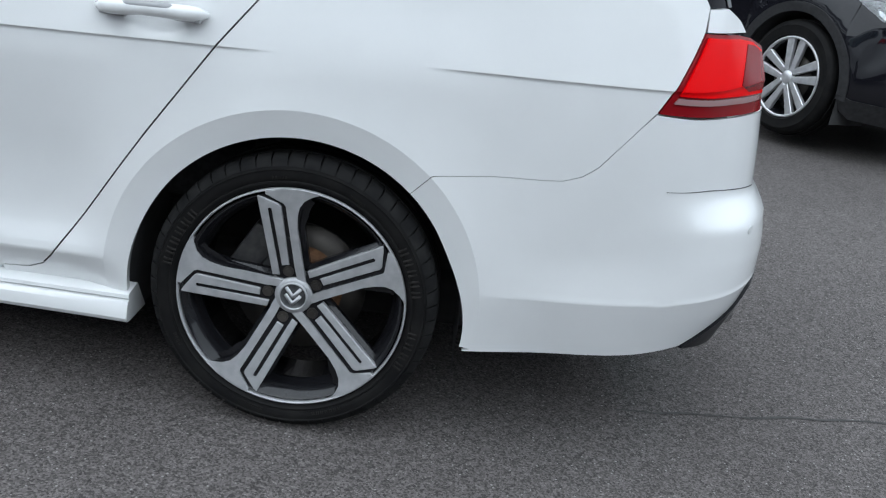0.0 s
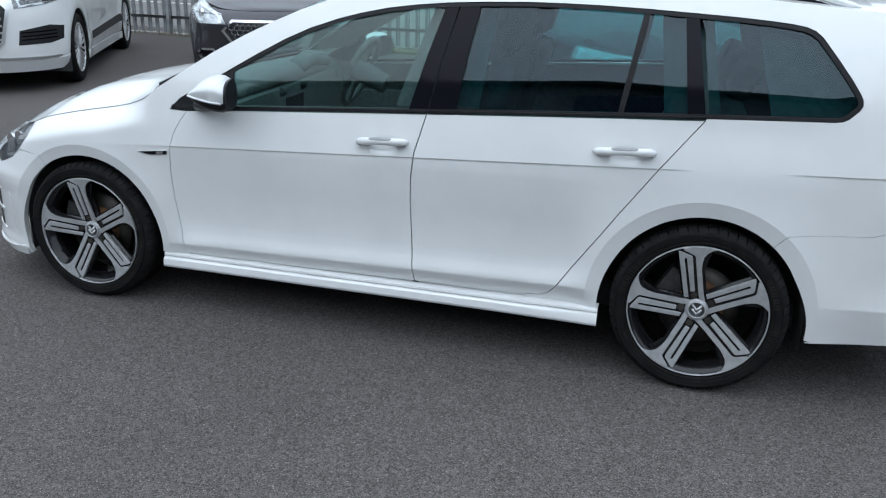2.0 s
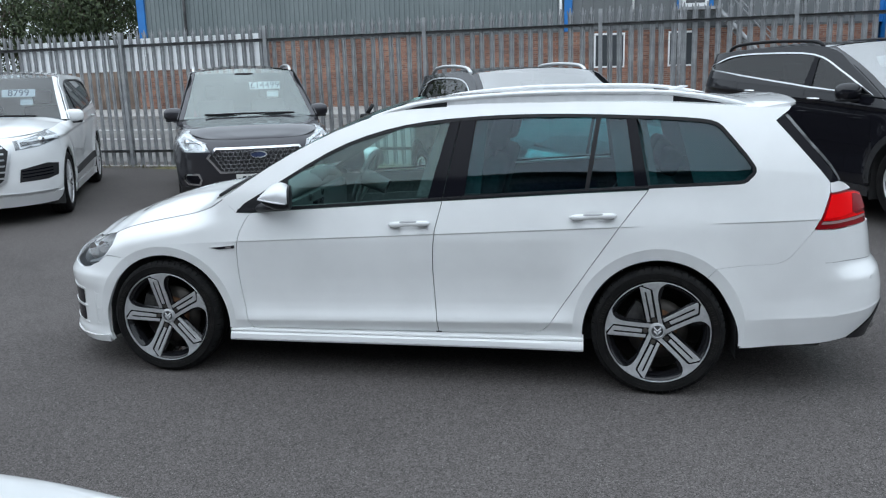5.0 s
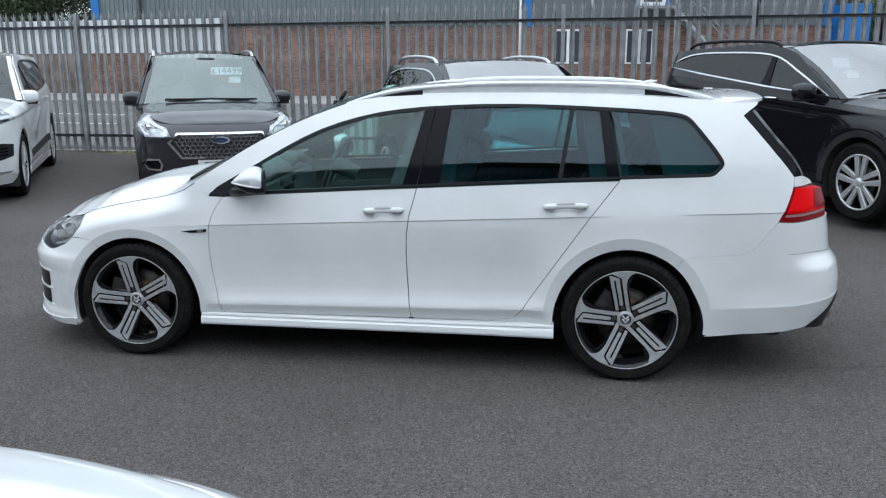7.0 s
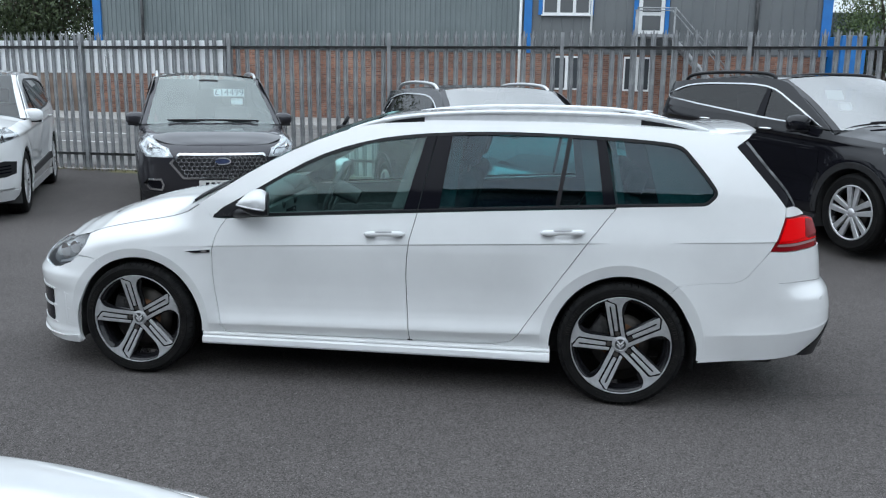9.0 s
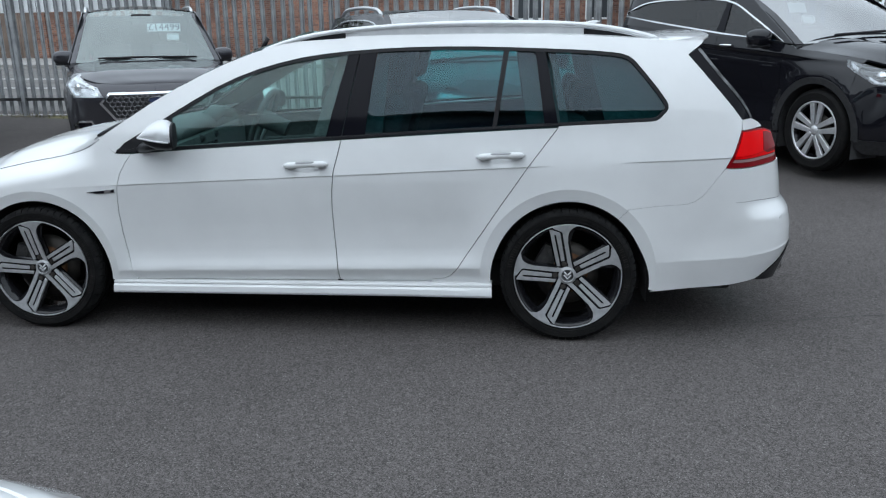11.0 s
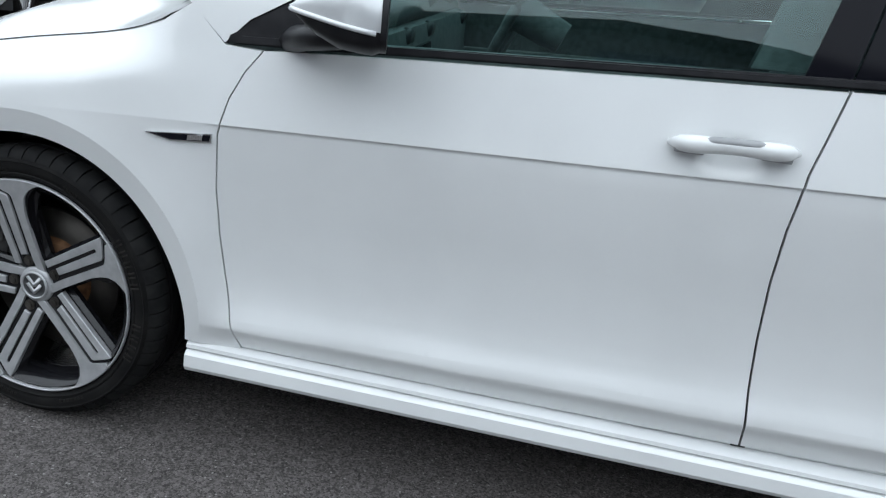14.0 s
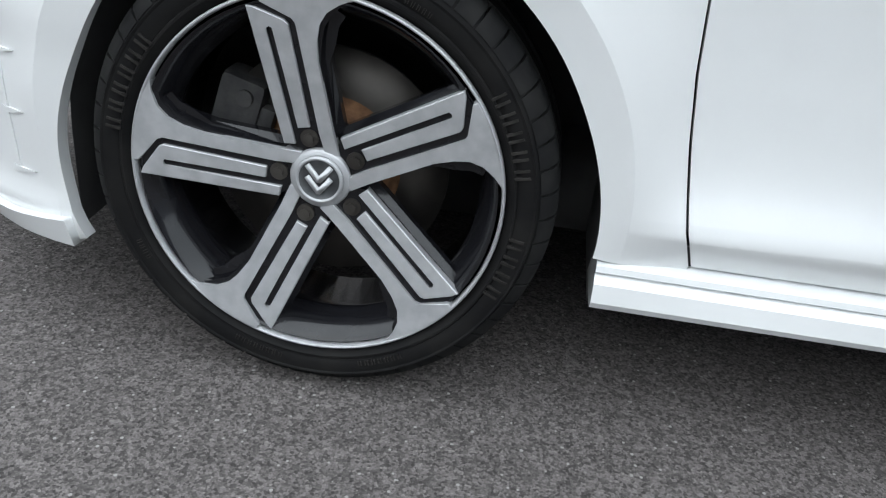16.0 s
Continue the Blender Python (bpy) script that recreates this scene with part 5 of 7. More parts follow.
    part("engine_block", bm, UNDER, root)
    bm = bmesh.new()
    grid(bm, lambda u, v: (-1.34 + 1.80 * u, (2 * v - 1) * 0.60, 1.40 + 0.03 * (1 - (2 * v - 1) ** 2)), 8, 8)
    part("headlining", bm, CLOTH, root, "dark cloth headlining")
    bm = bmesh.new()
    tube(bm, [(-2.18, -0.68, 0.90), (-2.16, 0, 0.93), (-2.18, 0.68, 0.90)], 0.12, 16, 0.55)
    box(bm, (-2.3, -0.7, 0.55), (-2.02, 0.7, 0.90), 0.05)
    box(bm, (-2.06, -0.13, 0.40), (-1.55, 0.13, 0.66), 0.05)
    tube(bm, [(-2.10, 0.18, 0.945), (-2.10, 0.36, 0.975), (-2.10, 0.54, 0.945)], 0.06, 12, 0.7)
    part("dashboard", sharpen(bm, 50), DASH, root, "dark soft-touch dashboard")
    bm = bmesh.new()
    box(bm, (-2.03, -0.10, 0.72), (-2.012, 0.10, 0.84), 0.006)
    part("dash_screen", sharpen(bm), PIANO, root, "dark dashboard screen")
    for y in (-0.60, -0.12, 0.12, 0.60):
        part("air_vent", rod(bmesh.new(), (-2.045, y, 0.86), (-2.02, y, 0.855), 0.035, 20), TRIM, root, "dark air vent ring")
    bm = bmesh.new()
    m = pose(-1.80, 0.36, 0.93, 0, -66, 0)
    ringp = [m @ Vector((0.185 * math.cos(2 * math.pi * k / 40), 0.185 * math.sin(2 * math.pi * k / 40), 0)) for k in range(41)]
    tube(bm, ringp, 0.016, 10, caps=False)
    rod(bm, m @ Vector((0, 0, 0.02)), m @ Vector((0, 0, -0.16)), 0.06, 20, 0.05)
    for a in (0, 180, 270):
        rod(bm, m @ Vector((0, 0, 0)), m @ Vector((0.18 * math.sin(radians(a + 90)), 0.18 * math.cos(radians(a + 90)), 0)), 0.016, 8)
    part("steering_wheel", sharpen(bm, 50), DASH, root, "dark three-spoke steering wheel")
    bm = bmesh.new()
    box(bm, (-1.70, -0.10, 1.30), (-1.66, 0.14, 1.37), 0.015)
    rod(bm, (-1.68, 0, 1.36), (-1.64, 0, 1.42), 0.012)
    part("rear_view_mirror", bm, TRIM, root, "black interior mirror")
    for y in (-0.36, 0.36):
        bm = bmesh.new()
        box(bm, (-1.55, y - 0.24, 0.42), (-1.02, y + 0.24, 0.58), 0.06, segments=3)
        box(bm, (-0.06, -0.25, 0.0), (0.06, 0.25, 0.62), 0.055, pose(-1.02, y, 0.55, 0, 17, 0), 3)
        box(bm, (-0.05, -0.13, 0.66), (0.05, 0.13, 0.86), 0.045, pose(-1.02, y, 0.55, 0, 15, 0), 3)
        rod(bm, pose(-1.02, y, 0.55, 0, 15, 0) @ Vector((0, 0.05, 0.6)), pose(-1.02, y, 0.55, 0, 15, 0) @ Vector((0, 0.05, 0.7)), 0.008)
        rod(bm, pose(-1.02, y, 0.55, 0, 15, 0) @ Vector((0, -0.05, 0.6)), pose(-1.02, y, 0.55, 0, 15, 0) @ Vector((0, -0.05, 0.7)), 0.008)
        part("front_seat", sharpen(bm, 50), CLOTH, root, "dark cloth front seat with headrest")
    bm = bmesh.new()
    box(bm, (-0.62, -0.64, 0.42), (-0.14, 0.64, 0.57), 0.06, segments=3)
    box(bm, (-0.06, -0.64, 0.0), (0.06, 0.64, 0.56), 0.05, pose(-0.12, 0, 0.52, 0, 18, 0), 3)
    for y in (-0.42, 0.0, 0.42):
        box(bm, (-0.045, y - 0.12, 0.56), (0.045, y + 0.12, 0.70), 0.04, pose(-0.12, 0, 0.52, 0, 18, 0), 3)
    part("rear_bench", sharpen(bm, 50), CLOTH, root, "dark cloth rear bench")
    bm = bmesh.new()
    box(bm, (0.08, -0.66, 0.94), (0.72, 0.66, 0.955), 0.004)
    part("load_cover", bm, TRIM, root, "black load cover")
    # wheels
    for side in (-1, 1):
        flip = pose(0, 0, 0, 0, 0, 0 if side < 0 else 180)
        twin_spoke_wheel(root, pose(0.001, side * (sh.W + 0.019), 0.3107, 2.8 * side, 0, 1.7 * side) @ flip @ Matrix.Scale(1.0138, 4), False)
        twin_spoke_wheel(root, pose(-2.6427, side * (sh.W + 0.014), 0.3163, 1.8 * side, 0, 0.4 * side) @ flip @ Matrix.Scale(0.9686, 4), True)
    return root


estate_car()


# ---- the parked row ----
def words(text, size, mat, m, parent, name="lettering"):
    cu = bpy.data.curves.new(name, "FONT")
    cu.body, cu.size, cu.align_x, cu.align_y, cu.extrude = text, size, "CENTER", "CENTER", 0.001
    tmp = bpy.data.objects.new(name, cu)
    me = bpy.data.meshes.new_from_object(tmp)
    bpy.data.objects.remove(tmp)
    ob = new(name, me)
    me.materials.clear()
    me.materials.append(mat)
    ob.parent = parent
    ob.matrix_local = m
    return ob


PLATE = mottle(shader("number_plate", rough=0.4), (0.72, 0.72, 0.70), (0.80, 0.80, 0.78), 8)
CARD = mottle(shader("price_card", rough=0.6), (0.80, 0.84, 0.88), (0.86, 0.90, 0.93), 6)
INK_BLUE = mottle(shader("blue_ink", rough=0.6), (0.02, 0.032, 0.085), (0.032, 0.05, 0.12), 20)
CLAD = mottle(shader("grey_plastic_cladding", rough=0.6), (0.014, 0.014, 0.015), (0.028, 0.028, 0.03), 40, bump=0.1)
MESH_BLACK = mottle(shader("grille_black", rough=0.45), (0.006, 0.006, 0.007), (0.016, 0.016, 0.018), 60)
MESH_GREY = mottle(shader("satin_grille_mesh", rough=0.35, metal=0.4), (0.20, 0.20, 0.21), (0.30, 0.30, 0.31), 40)
GLASS_SHADED = pane("shaded_car_screen", (0.58, 0.68, 0.67), 0.21, (0.92, 1.0, 0.98))
GLASS_DIM = pane("dim_car_screen", (0.55, 0.63, 0.65), 0.09)
GLASS_SCREEN = pane("parked_car_screen", (0.46, 0.52, 0.51), 0.34)
GLASS_SIDE = pane("parked_car_side_glass", (0.16, 0.20, 0.20), 0.06)


def suv(label, m, body, wb, front, rear, W, R, rim, zb, zh, zn, zr, xw, xa, xd, xt, b1=0.03, spokes=5, chrome=True, rails=SATIN, clad=True, style="", wheel_mat=None, seat=CLOTH, lamp_in=CHROME, group="cars parked along the fence", wheels=True, screen=None, strip=False, mx=0.17, my=0.07, gx=0.22, crown=0.05, spoke_w=1.0, hood_up=0.10, nf=2.6, pod=False):
    """A parked car: wb wheelbase, front and rear overhangs, W half width, zb waist, zh bonnet rear, zn bonnet lip, zr roof edge, xw xa screen foot and head, xd roof end, xt tail at the waist."""
    hF, hR = -wb / 2, wb / 2
    tipF, tipR = hF - front, hR + rear
    lip = R + 0.045
    sh = Shape(W=W, xf0=hF - 0.12, Lf=front - 0.12, nf=nf, xr0=hR + 0.1, Lr=rear - 0.1, nr=2.8, hubF=hF, hubR=hR, hubz=R, b0=zb - b1 * hF, b1=b1, t0=zb - 0.10 - b1 * hF, slope=b1,
               extra=(zb - 0.10 - b1 * hF, zb - 0.105 - b1 * hF), tum=0.36, crease=0.008, crease_amp=lambda x: 1.0, flare=0.02, lipF=lip, lipR=lip, lip_w=(0.06, 0.06), shoulder=0.10,
               low=[(0.30, 0.03), (0.42, 0.0), (0.47, 0.004), (0.60, 0.02), (0.75, 0.006), (0.85, 0.0)],
               hood=[(tipF, zn), (tipF + 0.15, zn + 0.02), (hF - 0.4, zn + 0.5 * (zh - zn)), (hF, zn + 0.72 * (zh - zn)), (hF + 0.3, zn + 0.86 * (zh - zn)), (xw, zh)],
               nose=[(0.2, 0.10), (0.34, 0.02), (0.45, 0.0), (0.75, 0.0), (zn, 0.03), (zn + 0.2, 0.12)], tail=[(0.25, 0.06), (0.4, 0.0), (0.7, 0.0), (0.85, 0.05), (1.3, 0.12)])
    root = thing("parked_car", m, label, "car", group)
    seam1, seamB, seamR = max(xw + 0.10, hF + lip + 0.04), (hF + hR) / 2 + 0.05, hR - 0.16
    belt = lambda x: sh.b0 + b1 * x
    sill = 0.30
    hl = [(x, z) for x, z in sh.hood[1:]][::-1]
    dlo = spline([(xw + gx, belt(xw) + 0.025), ((xw + xa) / 2 + 0.14, (zh + zr) / 2 + 0.005), (xa + 0.15, zr - 0.075), ((xa + xd) / 2, zr - 0.05), (xd - 0.45, zr - 0.07), (xd - 0.18, zr - 0.13)], 4) + [(xt - 0.32, belt(xt) + 0.14), (xt - 0.38, belt(xt) + 0.075), (xd - 0.7, belt(xd) + 0.03), (0, belt(0) + 0.024)]
    top = spline([(xw, zh + 0.012), ((xw + xa) / 2, (zh + zr) / 2 + 0.03), (xa, zr - 0.012), ((xa + xd) / 2, zr), (xd, zr - 0.045)], 5)
    tailline = [(xt - 0.05, belt(xt) + 0.06), (xt, belt(xt) - 0.02)]
    lower = CLAD if clad else body
    for side in (-1, 1):
        part("side_frame", panel(sh, top + tailline + [(xt - 0.3, belt(xt) + 0.004), (xt - 0.36, belt(xt) + 0.08)] + dlo[:-3][::-1] + [(xw + 0.1, belt(xw) + 0.02)], side, 0.06), body, root)
        af = arc(hF, R, lip, 168, 2, 20)
        ar = arc(hR, R, lip, 178, 8, 20)
        wing = hl[:-1] + [(hF - 0.36, 0.62 * zn + 0.2), (hF - lip * 0.98, R + 0.10)] + af[1:] + [(hF + lip + 0.01, sill), (seam1 - 0.003, sill), (seam1 - 0.003, belt(seam1) - 0.005)]
        part("front_wing", panel(sh, wing, side, 0.06), body, root)
        d1 = [(seam1 + 0.003, sill), (seam1 + 0.003, belt(seam1)), (seamB - 0.003, belt(seamB)), (seamB - 0.003, sill)]
        d2 = [(seamB + 0.003, sill), (seamB + 0.003, belt(seamB)), (seamR, belt(seamR)), (seamR - 0.12, 0.72), (hR - lip - 0.10, 0.5), (hR - lip - 0.14, sill)]
        fd = part("front_door", panel(sh, d1, side, 0.06), body, root)
        rd = part("rear_door", panel(sh, d2, side, 0.06), body, root)
        q = [(seamR + 0.006, belt(seamR)), (xt - 0.3, belt(xt)), (xt, belt(xt) - 0.02), (tipR - 0.25, 0.72)] + [(hR + lip * 0.98, R + 0.12)] + ar[::-1][1:] + [(hR - lip - 0.01, sill), (hR - lip - 0.134, sill), (hR - lip - 0.094, 0.5), (seamR - 0.114, 0.72)]
        part("rear_wing", panel(sh, q, side, 0.06), body, root)
        part("sill", panel(sh, [(hF + lip + 0.01, 0.20), (hF + lip + 0.01, sill - 0.005), (hR - lip - 0.01, sill - 0.005), (hR - lip - 0.01, 0.20)], side, 0.2, 0.05, -0.012), lower, root, "dark lower sill")
        if strip:
            part("door_strip", panel(sh, [(hF + lip + 0.20, 0.40), (hR - lip - 0.06, 0.44), (hR - lip - 0.06, 0.53), (hF + lip + 0.26, 0.48)], side, 0.2, 0.015, -0.010), CLAD, root, "dark door protection strip")
        if clad:
            for hx in (hF, hR):
                o = arc(hx, R, lip + 0.055, 186, -6, 24)
                i = arc(hx, R, lip - 0.004, -6, 186, 24)
                part("arch_moulding", panel(sh, o + i, side, 0.3, 0.02, -0.010), CLAD, root, "dark arch moulding")
        fb = [(sh.s_at(hF - lip * 0.98), R + 0.10), (sh.s_at(hF - 0.36), 0.62 * zn + 0.196), (sh.s_at(hF - 0.4), zn + 0.05), (sh.s_at(tipF + 0.15), zn + 0.01), (sh.sF + 0.001, zn - 0.01), (sh.sF + 0.001, 0.24), (sh.s_at_front(W * 0.6), 0.235), (sh.s_at(hF - 0.5), 0.24), (sh.s_at(hF - lip - 0.01), 0.26)]
        part("front_bumper", panel(sh, fb, side, 0.06, conv=False), body, root)
        part("front_valance", panel(sh, [(sh.s_at(hF - lip - 0.012), 0.27), (sh.s_at(hF - lip - 0.012), 0.36), (sh.s_at(hF - 0.5), 0.34), (sh.sF + 0.001, 0.33), (sh.sF + 0.001, 0.21), (sh.s_at(hF - 0.5), 0.22)], side, 0.08, 0.03, -0.008, conv=False), lower, root, "dark lower valance")
        rb = [(sh.s_at(hR + lip * 0.98), R + 0.116), (sh.s_at(tipR - 0.26), 0.716), (sh.sR - 0.001, 0.72), (sh.sR - 0.001, 0.3), (sh.s_at(hR + lip + 0.02), 0.28)]
        part("rear_bumper", panel(sh, rb, side, 0.08, conv=False), body, root)
        tl = [(tipR - 0.30, 0.73), (xt - 0.10, belt(xt) - 0.06), (tipR - 0.1, belt(xt) - 0.08), (tipR - 0.06, 0.74)]
        part("tail_light", panel(sh, tl, side, 0.06, 0.02, -0.006), DEEP_RED, root, "dark red tail light")
        wb_ = [(xw + gx - 0.07, belt(xw + 0.15) + 0.001), (0, belt(0) + 0.001), (xd - 0.7, belt(xd - 0.7) + 0.001), (xt - 0.29, belt(xt) + 0.001), (xt - 0.355, belt(xt) + 0.085), (xt - 0.38, belt(xt) + 0.078), (xd - 0.7, belt(xd) + 0.033), (0, belt(0) + 0.027), (xw + gx, belt(xw) + 0.028)]
        part("waist_panel", panel(sh, wb_, side, 0.1, 0.012, 0.001), body, root)
        # glass
        gi = inset(dlo, 0.015)
        part("side_window", panel(sh, gi, side, 0.12, 0.0, 0.012), GLASS_SIDE, root, "dark side glass")
        part("window_trim", ring(sh, dlo, 0.015 if chrome else 0.024, side, -0.004 if chrome else 0.002, 0.02), CHROME if chrome else TRIM, root, "bright window trim" if chrome else "")
        zt = lerp_list([(p[0], p[1]) for p in top], seamB) - 0.06
        part("pillar_trim", panel(sh, [(seamB - 0.07, belt(seamB) + 0.03), (seamB + 0.05, belt(seamB) + 0.03), (seamB + 0.03, zt), (seamB - 0.03, zt)], side, 0.2, 0.01, 0.004), PIANO, root)
        for hx, d in ((seamB - 0.16, fd), (seamR - 0.26, rd)):
            bm = bmesh.new()
            tube(bm, [sh.xz(hx + 0.1 * k, belt(hx) - 0.075, side, -0.012 - 0.03 * (1 - abs(k))) for k in (-1, -0.5, 0, 0.5, 1)], [0.01, 0.014, 0.014, 0.014, 0.01], 10)
            part("handle", bm, CHROME if chrome else body, d, "door handle")
        bm = bmesh.new()
        mm = pose(xw + mx, side * (W + my), zb + 0.075, 0, 0, side * -8)
        bmesh.ops.create_icosphere(bm, subdivisions=3, radius=1.0)
        for v in bm.verts:
            x, y, z = v.co
            v.co = mm @ Vector((math.copysign(abs(x) ** 0.8, x) * 0.075, math.copysign(abs(y) ** 0.8, y) * 0.125, math.copysign(abs(z) ** 0.75, z) * 0.085))
        mir = part("door_mirror", bm, body, fd, "door mirror")
        bm = bmesh.new()
        box(bm, (-0.05, -0.10, -0.09), (0.05, 0.10, -0.05), 0.02, mm)
        tube(bm, [sh.xz(xw + mx, zb, side, 0.03), mm @ Vector((0, side * -0.05, -0.07))], 0.035, 10)
        part("mirror_base", bm, TRIM, mir)
        if rails:
            bm = bmesh.new()
            line = spline([(xa + 0.12, zr - 0.005), (xa + 0.28, zr + 0.05), ((xa + xd) / 2, zr + 0.07), (xd - 0.35, zr + 0.045), (xd - 0.18, zr - 0.02)], 6)
            tube(bm, [(x, side * (W - 0.02 - sh.tum * (zr - zb) - 0.03), z) for x, z in line], [0.01] + [0.02] * (len(line) - 2) + [0.01], 10)
            part("roof_rail", bm, rails, root, "roof rail")
        arch_liner(root, sh, hF, lip, side, 0.3)
        arch_liner(root, sh, hR, lip, side, 0.3)
        if wheels:
            for hx in (hF, hR):
                plain_wheel(root, pose(hx, side * (W - 0.015), R) @ pose(0, 0, 0, 0, 0, 0 if side < 0 else 180), R, rim, spokes, 0.2, wheel_mat, spoke_w)
    E = [(sh.s_at(x), z) for x, z in hl] + [(sh.s_at_front(W * 0.4), zn + 0.004), (sh.sF + 0.01, zn)]
    part("bonnet", hood_sheet(sh, E, hood_up, off=0.004, swage=0.0 if style == "low" else 0.12), body, root, "bonnet")
    low_car = style == "low"
    part("bonnet_frame", hood_sheet(sh, [(s, z - (0.007 if low_car else 0.014)) for s, z in E], hood_up - 0.001 if low_car else hood_up - 0.020, off=0.007 if low_car else 0.010, swage=0.0), body, root, "painted inner bonnet edge")
    scr = [(xw, zh + 0.012), ((xw + xa) / 2, (zh + zr) / 2 + 0.03), (xa, zr - 0.012)]
    part("windscreen", span_sheet(sh, scr, lambda u: 0.02 + 0.025 * u, lambda u: -0.20 + 0.06 * u, off=0.03, across=(0.035, 0.965)), screen or GLASS_SCREEN, root, "windscreen reflecting the sky")
    for across in ((0.0, 0.036), (0.964, 1.0)):
        part("screen_pillar", span_sheet(sh, scr, lambda u: 0.02 + 0.025 * u, lambda u: -0.20 + 0.06 * u, 16, 3, 0.026, 0.0, across), body, root, "painted pillar beside the windscreen")
    if pod:
        bm = bmesh.new()
        box(bm, (xa - 0.26, -0.13, zr - 0.17), (xa - 0.02, 0.13, zr - 0.02), 0.04)
        part("mirror_pod", bm, TRIM, root, "black camera pod and mirror mount behind the screen")
    part("screen_border", span_sheet(sh, [(xw - 0.03, zh - 0.012), (xw + 0.05, zh + 0.035)], 0.02, -0.20, 2, 12, off=0.028), TRIM, root, "black screen border")
    part("roof", span_sheet(sh, [(xa, zr - 0.012), (xa + 0.3, zr - 0.003), ((xa + xd) / 2, zr), (xd, zr - 0.045)], lambda u: crown, 0.0), body, root, "roof")
    part("tailgate", span_sheet(sh, [(xd, zr - 0.045), (xt - 0.05, belt(xt) + 0.06), (xt + 0.02, belt(xt) - 0.06), (tipR - 0.06, 0.72)], 0.02, 0.10, 10, 12), body, root, "tailgate")
    part("wiper", tube(bmesh.new(), [(xw - 0.12, -0.58, zh + hood_up * 0.5 + 0.035), (xw - 0.205, 0.0, zh + hood_up + 0.02), (xw - 0.12, 0.55, zh + hood_up * 0.5 + 0.04)], 0.012, 8), TRIM, root, "black wiper")
    bm = bmesh.new()
    box(bm, (tipF + 0.25, -W + 0.3, 0.22), (tipR - 0.2, W - 0.3, 0.36), 0.04)
    part("floor_pan", bm, UNDER, root)
    bm = bmesh.new()
    box(bm, (xw - 0.1, -W + 0.14, 0.6), (xw + 0.42, W - 0.14, zh - 0.02), 0.06)
    part("dashboard", bm, TRIM, root)
    for y in (-0.38, 0.38):
        bm = bmesh.new()
        box(bm, (-0.07, -0.25, 0.0), (0.07, 0.25, 0.62), 0.06, pose(xa + 0.75, y, 0.62, 0, 15, 0), 2)
        box(bm, (-0.05, -0.13, 0.64), (0.05, 0.13, 0.84), 0.04, pose(xa + 0.75, y, 0.62, 0, 15, 0), 2)
        part("front_seat", bm, seat, root)
    front_face(style, sh, root, zn, lamp_in)
    return root, sh


def lamp(sh, root, pts, inner=CHROME, base=LAMP_INNER):
    for side in (-1, 1):
        o = [(sh.s_at_front(y) if y < sh.W * 0.93 else sh.s_at(x), z) for y, x, z in pts]
        h = part("headlight", panel(sh, o, side, 0.04, 0.03, -0.001, conv=False), base, root, "clear headlight with bright reflector")
        part("lens", panel(sh, o, side, 0.04, 0.01, -0.022, conv=False), GLASS_LAMP, h)
        c = (sum(p[0] for p in o) / len(o), sum(p[1] for p in o) / len(o))
        bar = [((p[0] - c[0]) * 0.86 + c[0], (p[1] - c[1]) * 0.86 + c[1]) for p in o]
        part("reflector", ring_s(sh, bar, 0.02, side, -0.008), inner, h, "bright reflector rim")
        p = sh.at(c[0], c[1], side, 0.0)
        n = (sh.at(c[0], c[1], side, -0.03) - p).normalized()
        part("projector", rod(bmesh.new(), p, p + n * 0.018, 0.038, 20, 0.045), CHROME, h, "projector lens")


def ring_s(sh, outline, width, side, off):
    inner = inset(outline, width)
    bm = bmesh.new()
    n = len(outline)
    a = [bm.verts.new(sh.at(s, z, side, off)) for s, z in outline]
    b = [bm.verts.new(sh.at(s, z, side, off - 0.002)) for s, z in inner]
    c = [bm.verts.new(sh.at(s, z, side, off + 0.02)) for s, z in inner]
    for p, q in ((a, b), (b, c)):
        for i in range(n):
            bm.faces.new((p[i], p[(i + 1) % n], q[(i + 1) % n], q[i]))
    bmesh.ops.recalc_face_normals(bm, faces=bm.faces[:])
    return bm


def plate_bars(sh, root, z, mat=PLATE, y=0.0):
    p = part("number_plate", front_panel(sh, [(y - 0.26, z - 0.056), (y - 0.26, z + 0.056), (y + 0.26, z + 0.056), (y + 0.26, z - 0.056)], -0.02, 0.1, 0.015), mat, root, "pale number plate with plain bars")
    for i in range(7):
        y0 = y - 0.21 + 0.06 * i + (0.02 if i > 3 else 0.0)
        part("plate_bar", front_panel(sh, [(y0 - 0.019, z - 0.035), (y0 - 0.019, z + 0.035), (y0 + 0.019, z + 0.035), (y0 + 0.019, z - 0.035)], -0.0225, 0.1, 0.002), PIANO, p)


